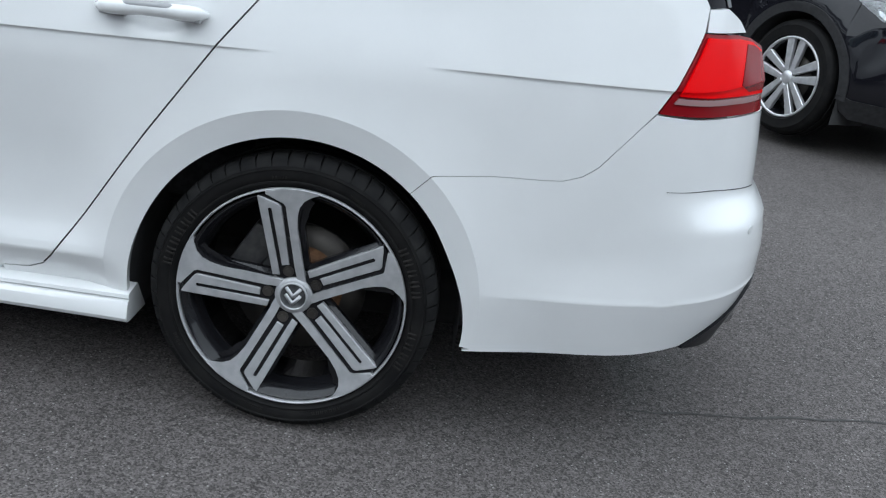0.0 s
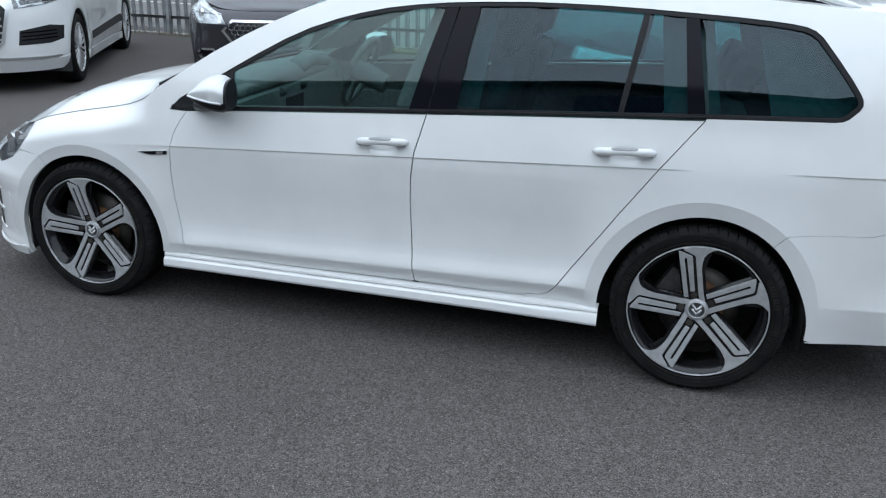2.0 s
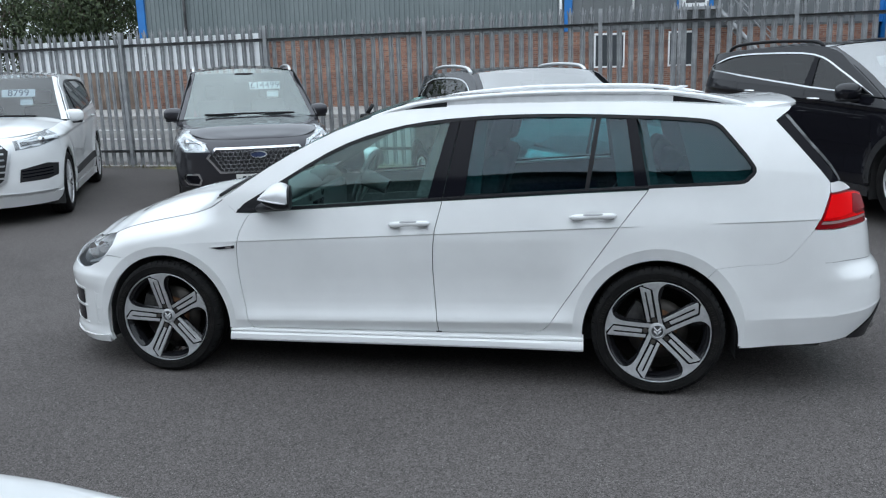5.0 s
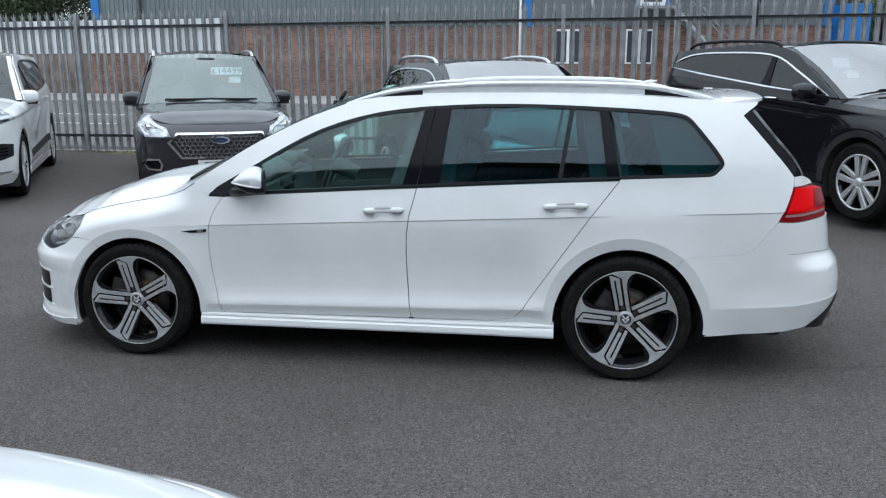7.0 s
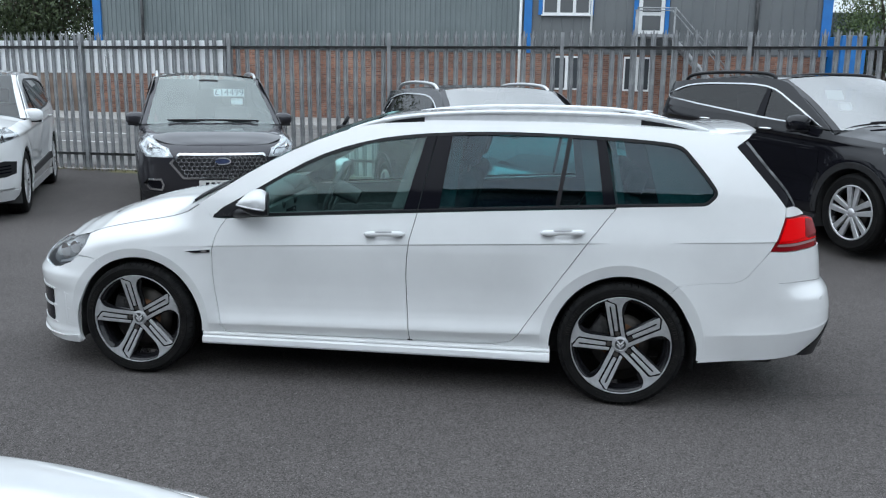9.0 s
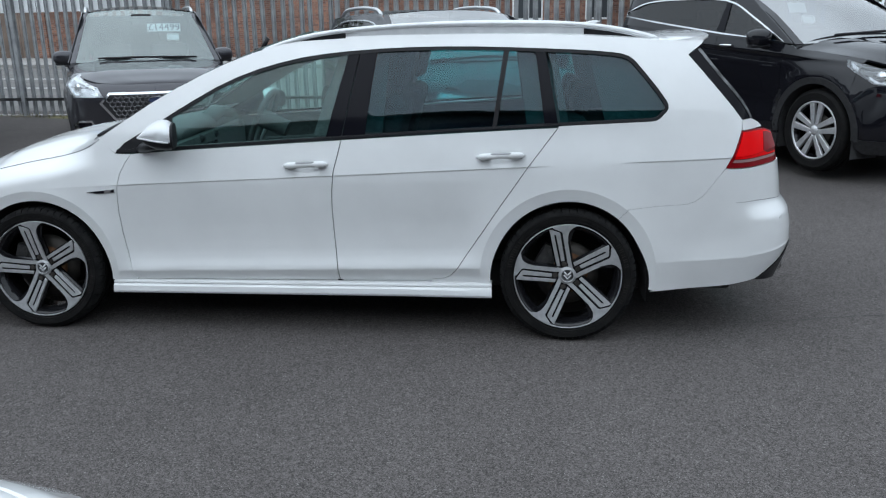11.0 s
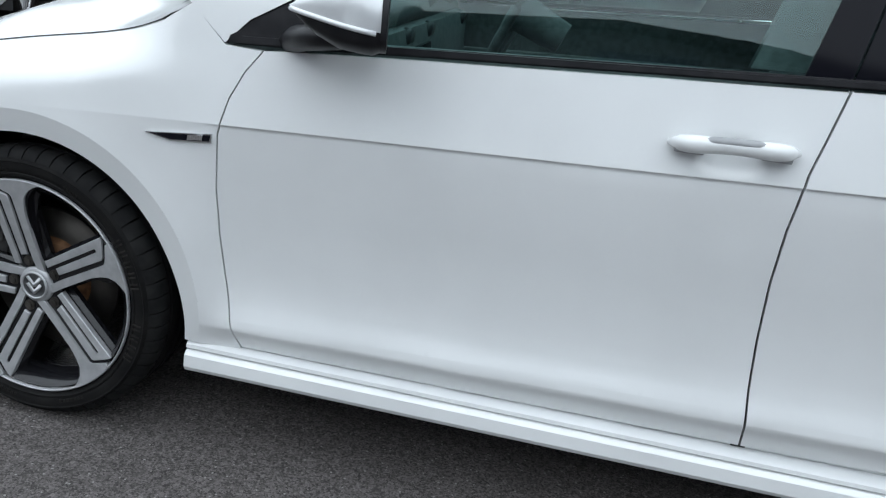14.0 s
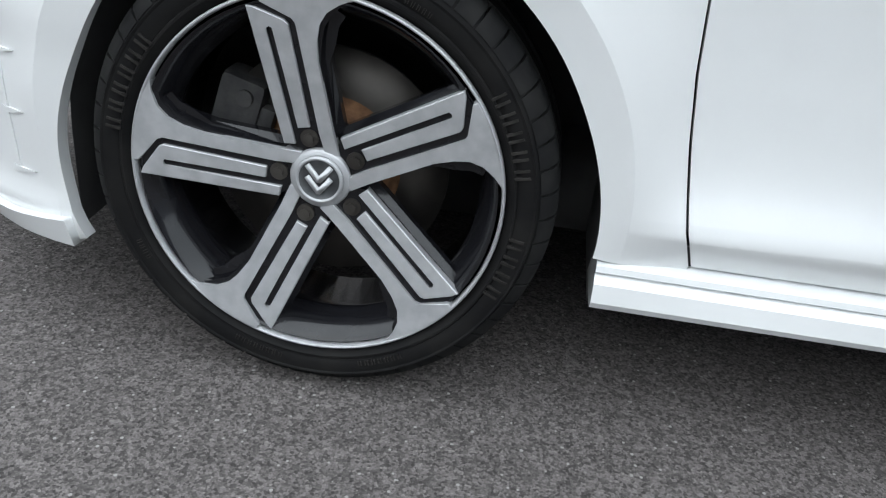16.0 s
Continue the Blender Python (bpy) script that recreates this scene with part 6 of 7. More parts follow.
def front_face(style, sh, root, zn, lamp_in):
    W = sh.W
    x1 = sh.hubF - 0.30
    if style == "hex":
        hexa = [(-0.57, zn - 0.19), (-0.47, zn - 0.075), (0.47, zn - 0.075), (0.57, zn - 0.19), (0.43, zn - 0.37), (-0.43, zn - 0.37)]
        g = part("grille", front_panel(sh, hexa, -0.003, 0.06), MESH_BLACK, root, "black hexagonal mesh grille with bright frame")
        part("grille_frame", front_band(sh, hexa, 0.024, -0.016, 0.03), CHROME, g, "bright grille frame")
        bm = bmesh.new()
        for r in range(6):
            for k in range(-9, 10):
                y, z = k * 0.056 + (0.028 if r % 2 else 0), zn - 0.112 - r * 0.045
                if abs(y) < 0.50 - 0.12 * abs(z - (zn - 0.19)) / 0.18:
                    c = [(y + 0.027 * math.cos(radians(60 * j + 30)), z + 0.027 * math.sin(radians(60 * j + 30))) for j in range(6)]
                    o = [bm.verts.new(sh.front(a, b, -0.010)) for a, b in c]
                    i_ = [bm.verts.new(sh.front(a * 0.86 + y * 0.14, b * 0.86 + z * 0.14, -0.006)) for a, b in c]
                    for j in range(6):
                        bm.faces.new((o[j], o[(j + 1) % 6], i_[(j + 1) % 6], i_[j]))
        tagged(part("grille_mesh", bm, MESH_GREY, g, "dark honeycomb mesh"), kind="stuff")
        oval = [(0.095 * math.cos(2 * math.pi * k / 24), zn - 0.165 + 0.042 * math.sin(2 * math.pi * k / 24)) for k in range(24)]
        e = part("emblem", front_panel(sh, oval, -0.022, 0.1, 0.02), INK_BLUE, g, "plain blue oval emblem")
        part("emblem_rim", front_band(sh, oval, 0.012, -0.026, 0.01), CHROME, e)
        lamp(sh, root, [(0.53, 0, zn - 0.125), (0.60, 0, zn - 0.03), (0.80, 0, zn + 0.03), (W, x1 - 0.06, zn + 0.095), (W, x1 - 0.08, zn - 0.01), (0.80, 0, zn - 0.13)], lamp_in)
        plate_bars(sh, root, zn - 0.44)
        for s in (-1, 1):
            fog = [(s * 0.63, zn - 0.44), (s * 0.66, zn - 0.37), (s * 0.80, zn - 0.38), (s * 0.85, zn - 0.44), (s * 0.80, zn - 0.51), (s * 0.66, zn - 0.51)]
            f = part("fog_light", front_panel(sh, fog, -0.003, 0.05), PIANO, root, "fog light in a bright bezel")
            part("fog_bezel", front_band(sh, fog, 0.02, -0.012, 0.02), CHROME, f)
        low = [(-0.55, zn - 0.50), (0.55, zn - 0.50), (0.60, zn - 0.62), (-0.60, zn - 0.62)]
        part("lower_grille", front_panel(sh, low, -0.01, 0.08), MESH_BLACK, root, "black lower grille")
    elif style == "slat":
        trap = [(-0.60, zn - 0.10), (-0.50, zn - 0.01), (0.50, zn - 0.01), (0.60, zn - 0.10), (0.46, zn - 0.33), (-0.46, zn - 0.33)]
        g = part("grille", front_panel(sh, trap, -0.003, 0.06), MESH_BLACK, root, "black grille with bright slats")
        part("grille_frame", front_band(sh, trap, 0.012, -0.014, 0.03), CHROME, g, "bright grille frame")
        for k in range(4):
            z = zn - 0.065 - 0.07 * k
            w = 0.52 - 0.05 * max(0, k - 1)
            part("slat", front_panel(sh, [(-w, z - 0.007), (-w, z + 0.007), (w, z + 0.007), (w, z - 0.007)], -0.014, 0.1, 0.02), SATIN, g)
        oval = [(0.085 * math.cos(2 * math.pi * k / 24), zn - 0.12 + 0.045 * math.sin(2 * math.pi * k / 24)) for k in range(24)]
        part("emblem_rim", front_band(sh, oval, 0.016, -0.03, 0.02), CHROME, g, "plain bright oval")
        lamp(sh, root, [(0.60, 0, zn - 0.10), (0.70, 0, zn - 0.02), (W, x1 + 0.06, zn + 0.10), (W, x1, zn + 0.045), (0.86, 0, zn - 0.09), (0.74, 0, zn - 0.115)], LAMP_INNER, LAMP_DARK)
        plate_bars(sh, root, zn - 0.40)
        for s in (-1, 1):
            fog = rounded([(s * 0.50, zn - 0.40), (s * 0.54, zn - 0.33), (s * 0.78, zn - 0.30), (s * 0.80, zn - 0.345), (s * 0.74, zn - 0.445), (s * 0.54, zn - 0.45)], 1)
            f = part("fog_light", front_panel(sh, fog, -0.003, 0.05), PIANO, root, "fog light in a bright bezel")
            part("fog_bezel", front_band(sh, fog, 0.012, -0.014, 0.02), CHROME, f, "bright bezel")
            lit = rounded([(s * 0.57, zn - 0.40), (s * 0.58, zn - 0.355), (s * 0.71, zn - 0.345), (s * 0.71, zn - 0.395)], 1)
            part("fog_lens", front_panel(sh, lit, -0.008, 0.05), LAMP_INNER, f, "clear fog lens")
        part("skid_plate", front_panel(sh, [(-0.55, zn - 0.60), (-0.62, zn - 0.56), (0.62, zn - 0.56), (0.55, zn - 0.60), (0.5, zn - 0.64), (-0.5, zn - 0.64)], -0.022, 0.08), SATIN, root, "silver skid strip")
        part("lower_grille", front_panel(sh, [(-0.5, zn - 0.48), (0.5, zn - 0.48), (0.55, zn - 0.55), (-0.55, zn - 0.55)], -0.006, 0.08), MESH_BLACK, root, "black lower grille")
    elif style == "frame":
        octa = [(-0.54, zn - 0.12), (-0.44, zn - 0.01), (0.44, zn - 0.01), (0.54, zn - 0.12), (0.46, zn - 0.46), (0.38, zn - 0.52), (-0.38, zn - 0.52), (-0.46, zn - 0.46)]
        g = part("grille", front_panel(sh, octa, -0.003, 0.06), MESH_BLACK, root, "black grille with satin frame and slats")
        part("grille_frame", front_band(sh, octa, 0.030, -0.018, 0.03), SATIN, g)
        for k in range(6):
            z = zn - 0.09 - 0.066 * k
            part("slat", front_panel(sh, [(-0.46, z - 0.01), (-0.46, z + 0.01), (0.46, z + 0.01), (0.46, z - 0.01)], -0.012, 0.1, 0.02), SATIN, g)
        lamp(sh, root, [(0.58, 0, zn - 0.13), (0.57, 0, zn - 0.03), (0.80, 0, zn + 0.01), (W, x1 - 0.06, zn + 0.065), (W, x1 - 0.06, zn - 0.03), (0.80, 0, zn - 0.10)], SATIN, LAMP_DARK)
        for s in (-1, 1):
            ins = [(s * 0.58, zn - 0.48), (s * 0.60, zn - 0.34), (s * 0.84, zn - 0.29), (s * 0.93, zn - 0.31), (s * 0.92, zn - 0.44), (s * 0.84, zn - 0.47)]
            f = part("air_intake", front_panel(sh, ins, -0.004, 0.05), MESH_BLACK, root, "black air intake")
            for k in range(3):
                z = zn - 0.36 - 0.035 * k
                part("intake_slat", front_panel(sh, [(s * 0.61, z - 0.006), (s * 0.61, z + 0.006), (s * 0.88, z + 0.02), (s * 0.88, z + 0.008)], -0.012, 0.08, 0.01), PIANO, f)
        part("skid_strip", front_panel(sh, [(-0.9, zn - 0.62), (-0.9, zn - 0.60), (0.9, zn - 0.60), (0.9, zn - 0.62)], -0.02, 0.1), SATIN, root, "silver lower strip")
        plate_bars(sh, root, zn - 0.33)
    elif style == "low":
        lamp(sh, root, [(0.45, 0, zn - 0.28), (0.50, 0, zn - 0.22), (W, x1 - 0.10, zn - 0.21), (W, x1 - 0.10, zn - 0.28), (0.75, 0, zn - 0.31)], lamp_in)
        part("grille", front_panel(sh, [(-0.42, zn - 0.20), (0.42, zn - 0.20), (0.42, zn - 0.13), (-0.42, zn - 0.13)], -0.006, 0.08), MESH_BLACK, root, "black grille")
        plate_bars(sh, root, zn - 0.36)
    else:
        lamp(sh, root, [(0.45, 0, zn - 0.10), (0.50, 0, zn - 0.02), (W, x1 - 0.10, zn + 0.03), (W, x1 - 0.10, zn - 0.05), (0.75, 0, zn - 0.12)], lamp_in)
        part("grille", front_panel(sh, [(-0.42, zn - 0.09), (0.42, zn - 0.09), (0.42, zn - 0.03), (-0.42, zn - 0.03)], -0.006, 0.08), MESH_BLACK, root, "black grille")


def price_card(root, text, xc, yc, zc, lean=-58):
    m = Matrix.Translation((xc, yc, zc)) @ pose(0, 0, 0, 0, 0, -90) @ pose(0, 0, 0, 90 + lean + 30, 0, 0)
    bm = bmesh.new()
    half = 0.20 if text else 0.11
    box(bm, (-half, -0.055, -0.002), (half, 0.055, 0.002), 0.001, m)
    c = part("price_card", bm, CARD, root, "pale price card behind the windscreen")
    if text:
        words(text, 0.13, INK_BLUE, m @ Matrix.Translation((0, 0, 0.003)), c)
    bm = bmesh.new()
    box(bm, (0.02, -0.175, -0.002), (0.17, -0.09, 0.002), 0.02, m)
    part("sticker", bm, CARD, root, "oval windscreen sticker")


ROW = 115.6
kuga, _ = suv("graphite crossover with chrome hexagonal grille, parked facing out from the fence", pose(-5.02, 6.94, 0, 0, 0, ROW), GRAPHITE, 2.69, 0.90, 0.94, 0.915, 0.345, 0.235, 1.03, 1.03, 0.87, 1.63, -0.72, -0.02, 1.75, 2.05, style="hex", chrome=False, spokes=5, screen=GLASS_SHADED, my=0.02, crown=0.085, hood_up=0.055, pod=True)
price_card(kuga, "£14499", -0.30, -0.26, 1.44)
q7, _ = suv("white luxury crossover with silver wheels, parked by the fence", pose(-8.06, 6.00, 0, 0, 0, ROW), WHITE, 2.99, 0.98, 1.08, 0.975, 0.375, 0.265, 1.05, 1.08, 0.97, 1.63, -0.85, -0.10, 1.95, 2.35, style="frame", chrome=False, spokes=10, clad=False, rails=None, screen=GLASS_DIM, strip=True, my=0.0, crown=0.07, hood_up=0.07)
price_card(q7, "8799", -0.36, -0.30, 1.42)
suv("dark grey crossover with silver roof rails, parked behind the estate", pose(-0.90, 4.95, 0, 0, 0, ROW + 2), DARK_PAINT, 2.65, 0.90, 0.90, 0.91, 0.345, 0.235, 1.03, 1.05, 0.90, 1.56, -0.70, 0.05, 1.70, 2.0, style="", chrome=True)
sf, _ = suv("black crossover with chrome slatted grille, parked on the asphalt", pose(2.68, 5.43, 0.145, 0, 0, ROW), BLACK_PAINT, 2.70, 0.93, 1.06, 0.93, 0.372, 0.258, 1.09, 1.10, 0.90, 1.60, -1.0, -0.06, 1.85, 2.2, style="slat", chrome=True, rails=TRIM, spokes=5, b1=0.055, mx=0.34, gx=0.12, spoke_w=2.0)
price_card(sf, "", -0.30, 0.24, 1.44)
suv("bronze-grey crossover with bright window trim, at the row's end", pose(7.28, 8.56, 0.17, 0, 0, ROW - 4), GREY_PAINT, 2.75, 0.90, 1.0, 0.92, 0.36, 0.245, 1.06, 1.08, 0.94, 1.60, -0.80, -0.05, 1.8, 2.15, chrome=True, rails=SATIN)
suv("white car with smooth rounded bonnet, parked opposite the estate", pose(-1.70, -4.68, -0.013, 0, 0, -90), WHITE, 2.60, 0.85, 0.75, 0.90, 0.315, 0.225, 0.94, 0.888, 0.784, 1.36, -0.55, 0.10, 1.6, 1.9, chrome=False, rails=None, clad=False, style="low", group="cars parked opposite", nf=3.3, hood_up=0.088)


# ---- ground ----
GRASS = mottle(shader("rough_grass", rough=0.95), (0.085, 0.085, 0.03), (0.21, 0.18, 0.09), 7, bump=0.6, bump_dist=0.02)
KERB = mottle(shader("concrete", rough=0.9), (0.24, 0.23, 0.22), (0.36, 0.35, 0.33), 6, bump=0.3)
GALV = mottle(shader("weathered_galvanised_steel", rough=0.6, metal=0.3), (0.21, 0.217, 0.225), (0.36, 0.37, 0.378), 5, rough=(0.45, 0.75), bump=0.1)
GALV_DARK = mottle(shader("dull_steel_rail", rough=0.6, metal=0.3), (0.06, 0.062, 0.065), (0.12, 0.122, 0.125), 5)
LINE = mottle(shader("road_paint", rough=0.8), (0.45, 0.45, 0.43), (0.7, 0.7, 0.68), 12)
BOARD = mottle(shader("white_board", rough=0.5), (0.82, 0.84, 0.85), (0.88, 0.90, 0.91), 3)
SHEET = mottle(shader("grey_green_cladding", rough=0.5, metal=0.1), (0.138, 0.165, 0.17), (0.172, 0.20, 0.205), 0.6, bump=0.05)
SHEET_DARK = mottle(shader("slate_cladding", rough=0.5, metal=0.1), (0.115, 0.125, 0.13), (0.14, 0.15, 0.155), 0.6, bump=0.05)
BLUE = mottle(shader("blue_coated_steel", rough=0.4), (0.01, 0.13, 0.40), (0.015, 0.17, 0.48), 2)
FRAME_WHITE = mottle(shader("white_upvc", rough=0.4), (0.70, 0.71, 0.71), (0.78, 0.79, 0.79), 4)
DARK_PANE = shader("dark_window_pane", (0.05, 0.055, 0.06), 0.08, coat=0.5)
BARK = mottle(shader("bark", rough=0.95), (0.05, 0.04, 0.03), (0.12, 0.10, 0.08), 12, bump=0.6, bump_dist=0.01)


def leaf_material(name, a, b):
    m = shader(name, a, 0.6)
    t = m.node_tree
    g = t.nodes.new("ShaderNodeNewGeometry")
    r = t.nodes.new("ShaderNodeValToRGB")
    r.color_ramp.elements[0].color, r.color_ramp.elements[1].color = (*a, 1), (*b, 1)
    link(m, g.outputs["Random Per Island"], r.inputs[0])
    link(m, r.outputs[0], t.nodes["Principled BSDF"].inputs["Base Color"])
    return m


LEAF = leaf_material("leaves", (0.045, 0.08, 0.025), (0.14, 0.19, 0.07))
LEAF_DARK = leaf_material("dark_leaves", (0.018, 0.032, 0.012), (0.06, 0.085, 0.03))


def brick_material():
    m = shader("red_brick", (0.3, 0.12, 0.08), 0.9)
    b = m.node_tree.nodes["Principled BSDF"]
    tc = m.node_tree.nodes.new("ShaderNodeTexCoord")
    sx = m.node_tree.nodes.new("ShaderNodeSeparateXYZ")
    cx = m.node_tree.nodes.new("ShaderNodeCombineXYZ")
    link(m, tc.outputs["Object"], sx.inputs[0])
    link(m, sx.outputs[0], cx.inputs[0])
    link(m, sx.outputs[2], cx.inputs[1])
    br = m.node_tree.nodes.new("ShaderNodeTexBrick")
    for k, v in (("Scale", 1.0), ("Mortar Size", 0.006), ("Brick Width", 0.225), ("Row Height", 0.075)):
        br.inputs[k].default_value = v
    br.inputs["Color1"].default_value = (0.15, 0.066, 0.048, 1)
    br.inputs["Color2"].default_value = (0.35, 0.17, 0.112, 1)
    br.inputs["Mortar"].default_value = (0.30, 0.27, 0.23, 1)
    link(m, cx.outputs[0], br.inputs["Vector"])
    nz = node(m, "ShaderNodeTexNoise", Scale=0.7, Detail=5)
    link(m, tc.outputs["Object"], nz.inputs["Vector"])
    mx = m.node_tree.nodes.new("ShaderNodeMix")
    mx.data_type, mx.blend_type = "RGBA", "MULTIPLY"
    mx.inputs[0].default_value = 0.85
    rr = m.node_tree.nodes.new("ShaderNodeValToRGB")
    rr.color_ramp.elements[0].position, rr.color_ramp.elements[1].position = 0.35, 0.65
    rr.color_ramp.elements[0].color = (0.45, 0.45, 0.47, 1)
    link(m, nz.outputs["Fac"], rr.inputs[0])
    link(m, br.outputs["Color"], mx.inputs[6])
    link(m, rr.outputs[0], mx.inputs[7])
    link(m, mx.outputs[2], b.inputs["Base Color"])
    bp = node(m, "ShaderNodeBump", Strength=0.4, Distance=0.006)
    link(m, br.outputs["Fac"], bp.inputs["Height"])
    bp.invert = True
    link(m, bp.outputs[0], b.inputs["Normal"])
    return m


BRICK = brick_material()


def rise(x, y):
    """The yard climbs a little to the right of the estate car."""
    dip = 0.015 * smoothstep(-2.4, -0.5, x) * (1 - smoothstep(1.0, 3.0, x)) * smoothstep(-3.2, -0.8, y) * (1 - smoothstep(1.8, 3.2, y))
    return 0.17 * smoothstep(0.5, 4.6, x) * smoothstep(-1.5, 2.5, y) - dip


def yard(u, v):
    far = lambda k: math.copysign(abs(2 * k - 1) ** 3.2, k - 0.5) * 800
    x, y = far(u), far(v)
    return (x, y, rise(x, y))


bm = bmesh.new()
grid(bm, yard, 160, 160)
tagged(obj("ground", bm, ASPHALT), "dark grey worn asphalt with pale stone chips", "ground", kind="structure")

# hairline joint in the asphalt behind the estate
CRACK = mottle(shader("crack_filler", rough=0.9), (0.030, 0.029, 0.028), (0.055, 0.052, 0.050), 40)
bm = bmesh.new()
rng = random.Random(4)
prev = None
for i in range(60):
    x = 0.85 + i * 0.06
    y = 0.275 + 0.10 * (x - 0.87) + 0.012 * math.sin(x * 5) + rng.uniform(-0.006, 0.006)
    w = 0.0045 + rng.uniform(-0.002, 0.002)
    row = [bm.verts.new((x, y - w, rise(x, y) + 0.002)), bm.verts.new((x, y + w, rise(x, y) + 0.002))]
    if prev:
        bm.faces.new((prev[0], row[0], row[1], prev[1]))
    prev = row
tagged(obj("asphalt_joint", bm, CRACK, False), "thin dark joint line across the asphalt", "crack", kind="structure")

# ---- palisade fence ----
FX, FY, FT = -2.895, 9.30, -4.453
FENCE = pose(FX, FY, -0.03, 0, -0.6, FT)
fence = thing("palisade_fence", FENCE, "weathered galvanised steel palisade fence with pointed pales", "fence")


def pale_mesh():
    bm = bmesh.new()
    prof = [(-0.040, 0.0), (-0.031, 0.010), (-0.017, 0.010), (-0.009, -0.006), (0.009, -0.006), (0.017, 0.010), (0.031, 0.010), (0.040, 0.0)]
    low = [bm.verts.new((x, y, 0.06)) for x, y in prof]
    mid = [bm.verts.new((x, y, 2.33)) for x, y in prof]
    tip = [bm.verts.new((x + dx, y - 0.014 * (abs(x) > 0.01), z)) for (x, y), dx, z in zip(prof, (-0.012, -0.012, -0.004, 0, 0, 0.004, 0.012, 0.012), (2.40, 2.43, 2.36, 2.455, 2.455, 2.36, 2.43, 2.40))]
    for a, b in ((low, mid), (mid, tip)):
        for i in range(7):
            bm.faces.new((a[i], a[i + 1], b[i + 1], b[i]))
    bm.normal_update()
    me = bpy.data.meshes.new("pale")
    bm.to_mesh(me)
    bm.free()
    me.materials.append(GALV)
    return me


pm = pale_mesh()
rng = random.Random(11)
for bay in range(-7, 8):
    for i in range(17):
        x = bay * 2.75 + 0.135 + i * 0.155
        ob = new("pale", pm)
        ob.parent = fence
        ob.matrix_local = pose(x + rng.uniform(-0.006, 0.006), 0.06, rng.uniform(-0.01, 0.01), rng.uniform(-0.4, 0.4), rng.uniform(-0.5, 0.5), rng.uniform(-3, 3))
post = bmesh.new()
box(post, (-0.028, -0.05, 0.0), (0.028, -0.042, 2.42), 0.002)
box(post, (-0.028, 0.042, 0.0), (0.028, 0.05, 2.42), 0.002)
box(post, (-0.004, -0.045, 0.0), (0.004, 0.045, 2.42))
post_me = bpy.data.meshes.new("post")
post.to_mesh(post_me)
post.free()
post_me.materials.append(GALV)
for k in range(-7, 9):
    ob = new("post", post_me)
    ob.parent = fence
    ob.matrix_local = pose(k * 2.75, 0.0, 0.0)
for k in range(-7, 8):
    for z in (2.19, 0.36):
        bm = bmesh.new()
        box(bm, (k * 2.75 + 0.02, 0.012, z - 0.025), (k * 2.75 + 2.73, 0.018, z + 0.025))
        box(bm, (k * 2.75 + 0.02, -0.025, z + 0.019), (k * 2.75 + 2.73, 0.018, z + 0.025))
        part("rail", bm, GALV_DARK, fence, "dull angle-iron rail", smooth=False)

bm = bmesh.new()
box(bm, (-4.9, 0.082, 1.76), (-0.06, 0.095, 2.31), 0.002)
board = obj("white_board", bm, BOARD, False)
board.matrix_world = FENCE @ pose(-2.75, 0, 0)
tagged(board, "long white board fixed behind the fence pales", "sign")
bm = bmesh.new()
box(bm, (-25, -0.02, 0.0), (25, 0.14, 0.10), 0.01)
k = tagged(obj("fence_kerb", bm, KERB, False), "low concrete edging under the fence", "kerb", kind="structure")
k.matrix_world = FENCE
bm = bmesh.new()
rng = random.Random(7)
box(bm, (-25, -0.30, -0.10), (25, 0.30, 0.022), 0.02)
for i in range(5200):
    x, y = rng.uniform(-20, 20), rng.gauss(-0.12, 0.10)
    h, a = rng.uniform(0.03, 0.11), rng.uniform(0, 6.28)
    dx, dy = 0.008 * math.cos(a), 0.008 * math.sin(a)
    vs = [bm.verts.new(p) for p in ((x - dx, y - dy, 0), (x + dx, y + dy, 0), (x + rng.gauss(0, 0.03), y + rng.gauss(0, 0.03), h))]
    bm.faces.new(vs)
g = tagged(obj("grass_verge", bm, GRASS, False), "rough dry grass along the fence foot", "grass", kind="stuff")
g.matrix_world = FENCE @ pose(0, -0.06, 0.06)

# ---- the road beyond ----
ROAD = pose(FX, FY, 0.0, 0, 0, FT)
ROAD_TOP = mottle(shader("worn_road_asphalt", rough=0.9, spec=0.2), (0.13, 0.125, 0.12), (0.18, 0.175, 0.168), 1.3, bump=0.2)
bm = bmesh.new()
box(bm, (-60, 0.7, -0.05), (60, 13.6, 0.004))
rd_ = tagged(obj("road", bm, ROAD_TOP, False), "worn pale grey asphalt road beyond the fence", "road", kind="structure")
rd_.matrix_world = ROAD
bm = bmesh.new()
for i in range(14):
    x = -38 + i * 5.0
    box(bm, (x, 8.5, 0.0), (x + 3.0, 8.68, 0.010))
    box(bm, (x + 1.5, 5.5, 0.0), (x + 4.5, 5.64, 0.010))
m_ = tagged(obj("road_markings", bm, LINE, False), "broken white road lines", "road marking", kind="structure")
m_.matrix_world = ROAD
bm = bmesh.new()
box(bm, (-45, 13.6, -0.02), (40, 13.75, 0.13), 0.02)
kk = tagged(obj("far_kerb", bm, KERB, False), "pale concrete kerb beyond the road", "kerb", kind="structure")
kk.matrix_world = ROAD
bm = bmesh.new()
box(bm, (-45, 13.76, -0.02), (40, 19.6, 0.11))
kk = tagged(obj("pavement", bm, KERB, False), "pale concrete pavement", "pavement", kind="structure")
kk.matrix_world = ROAD

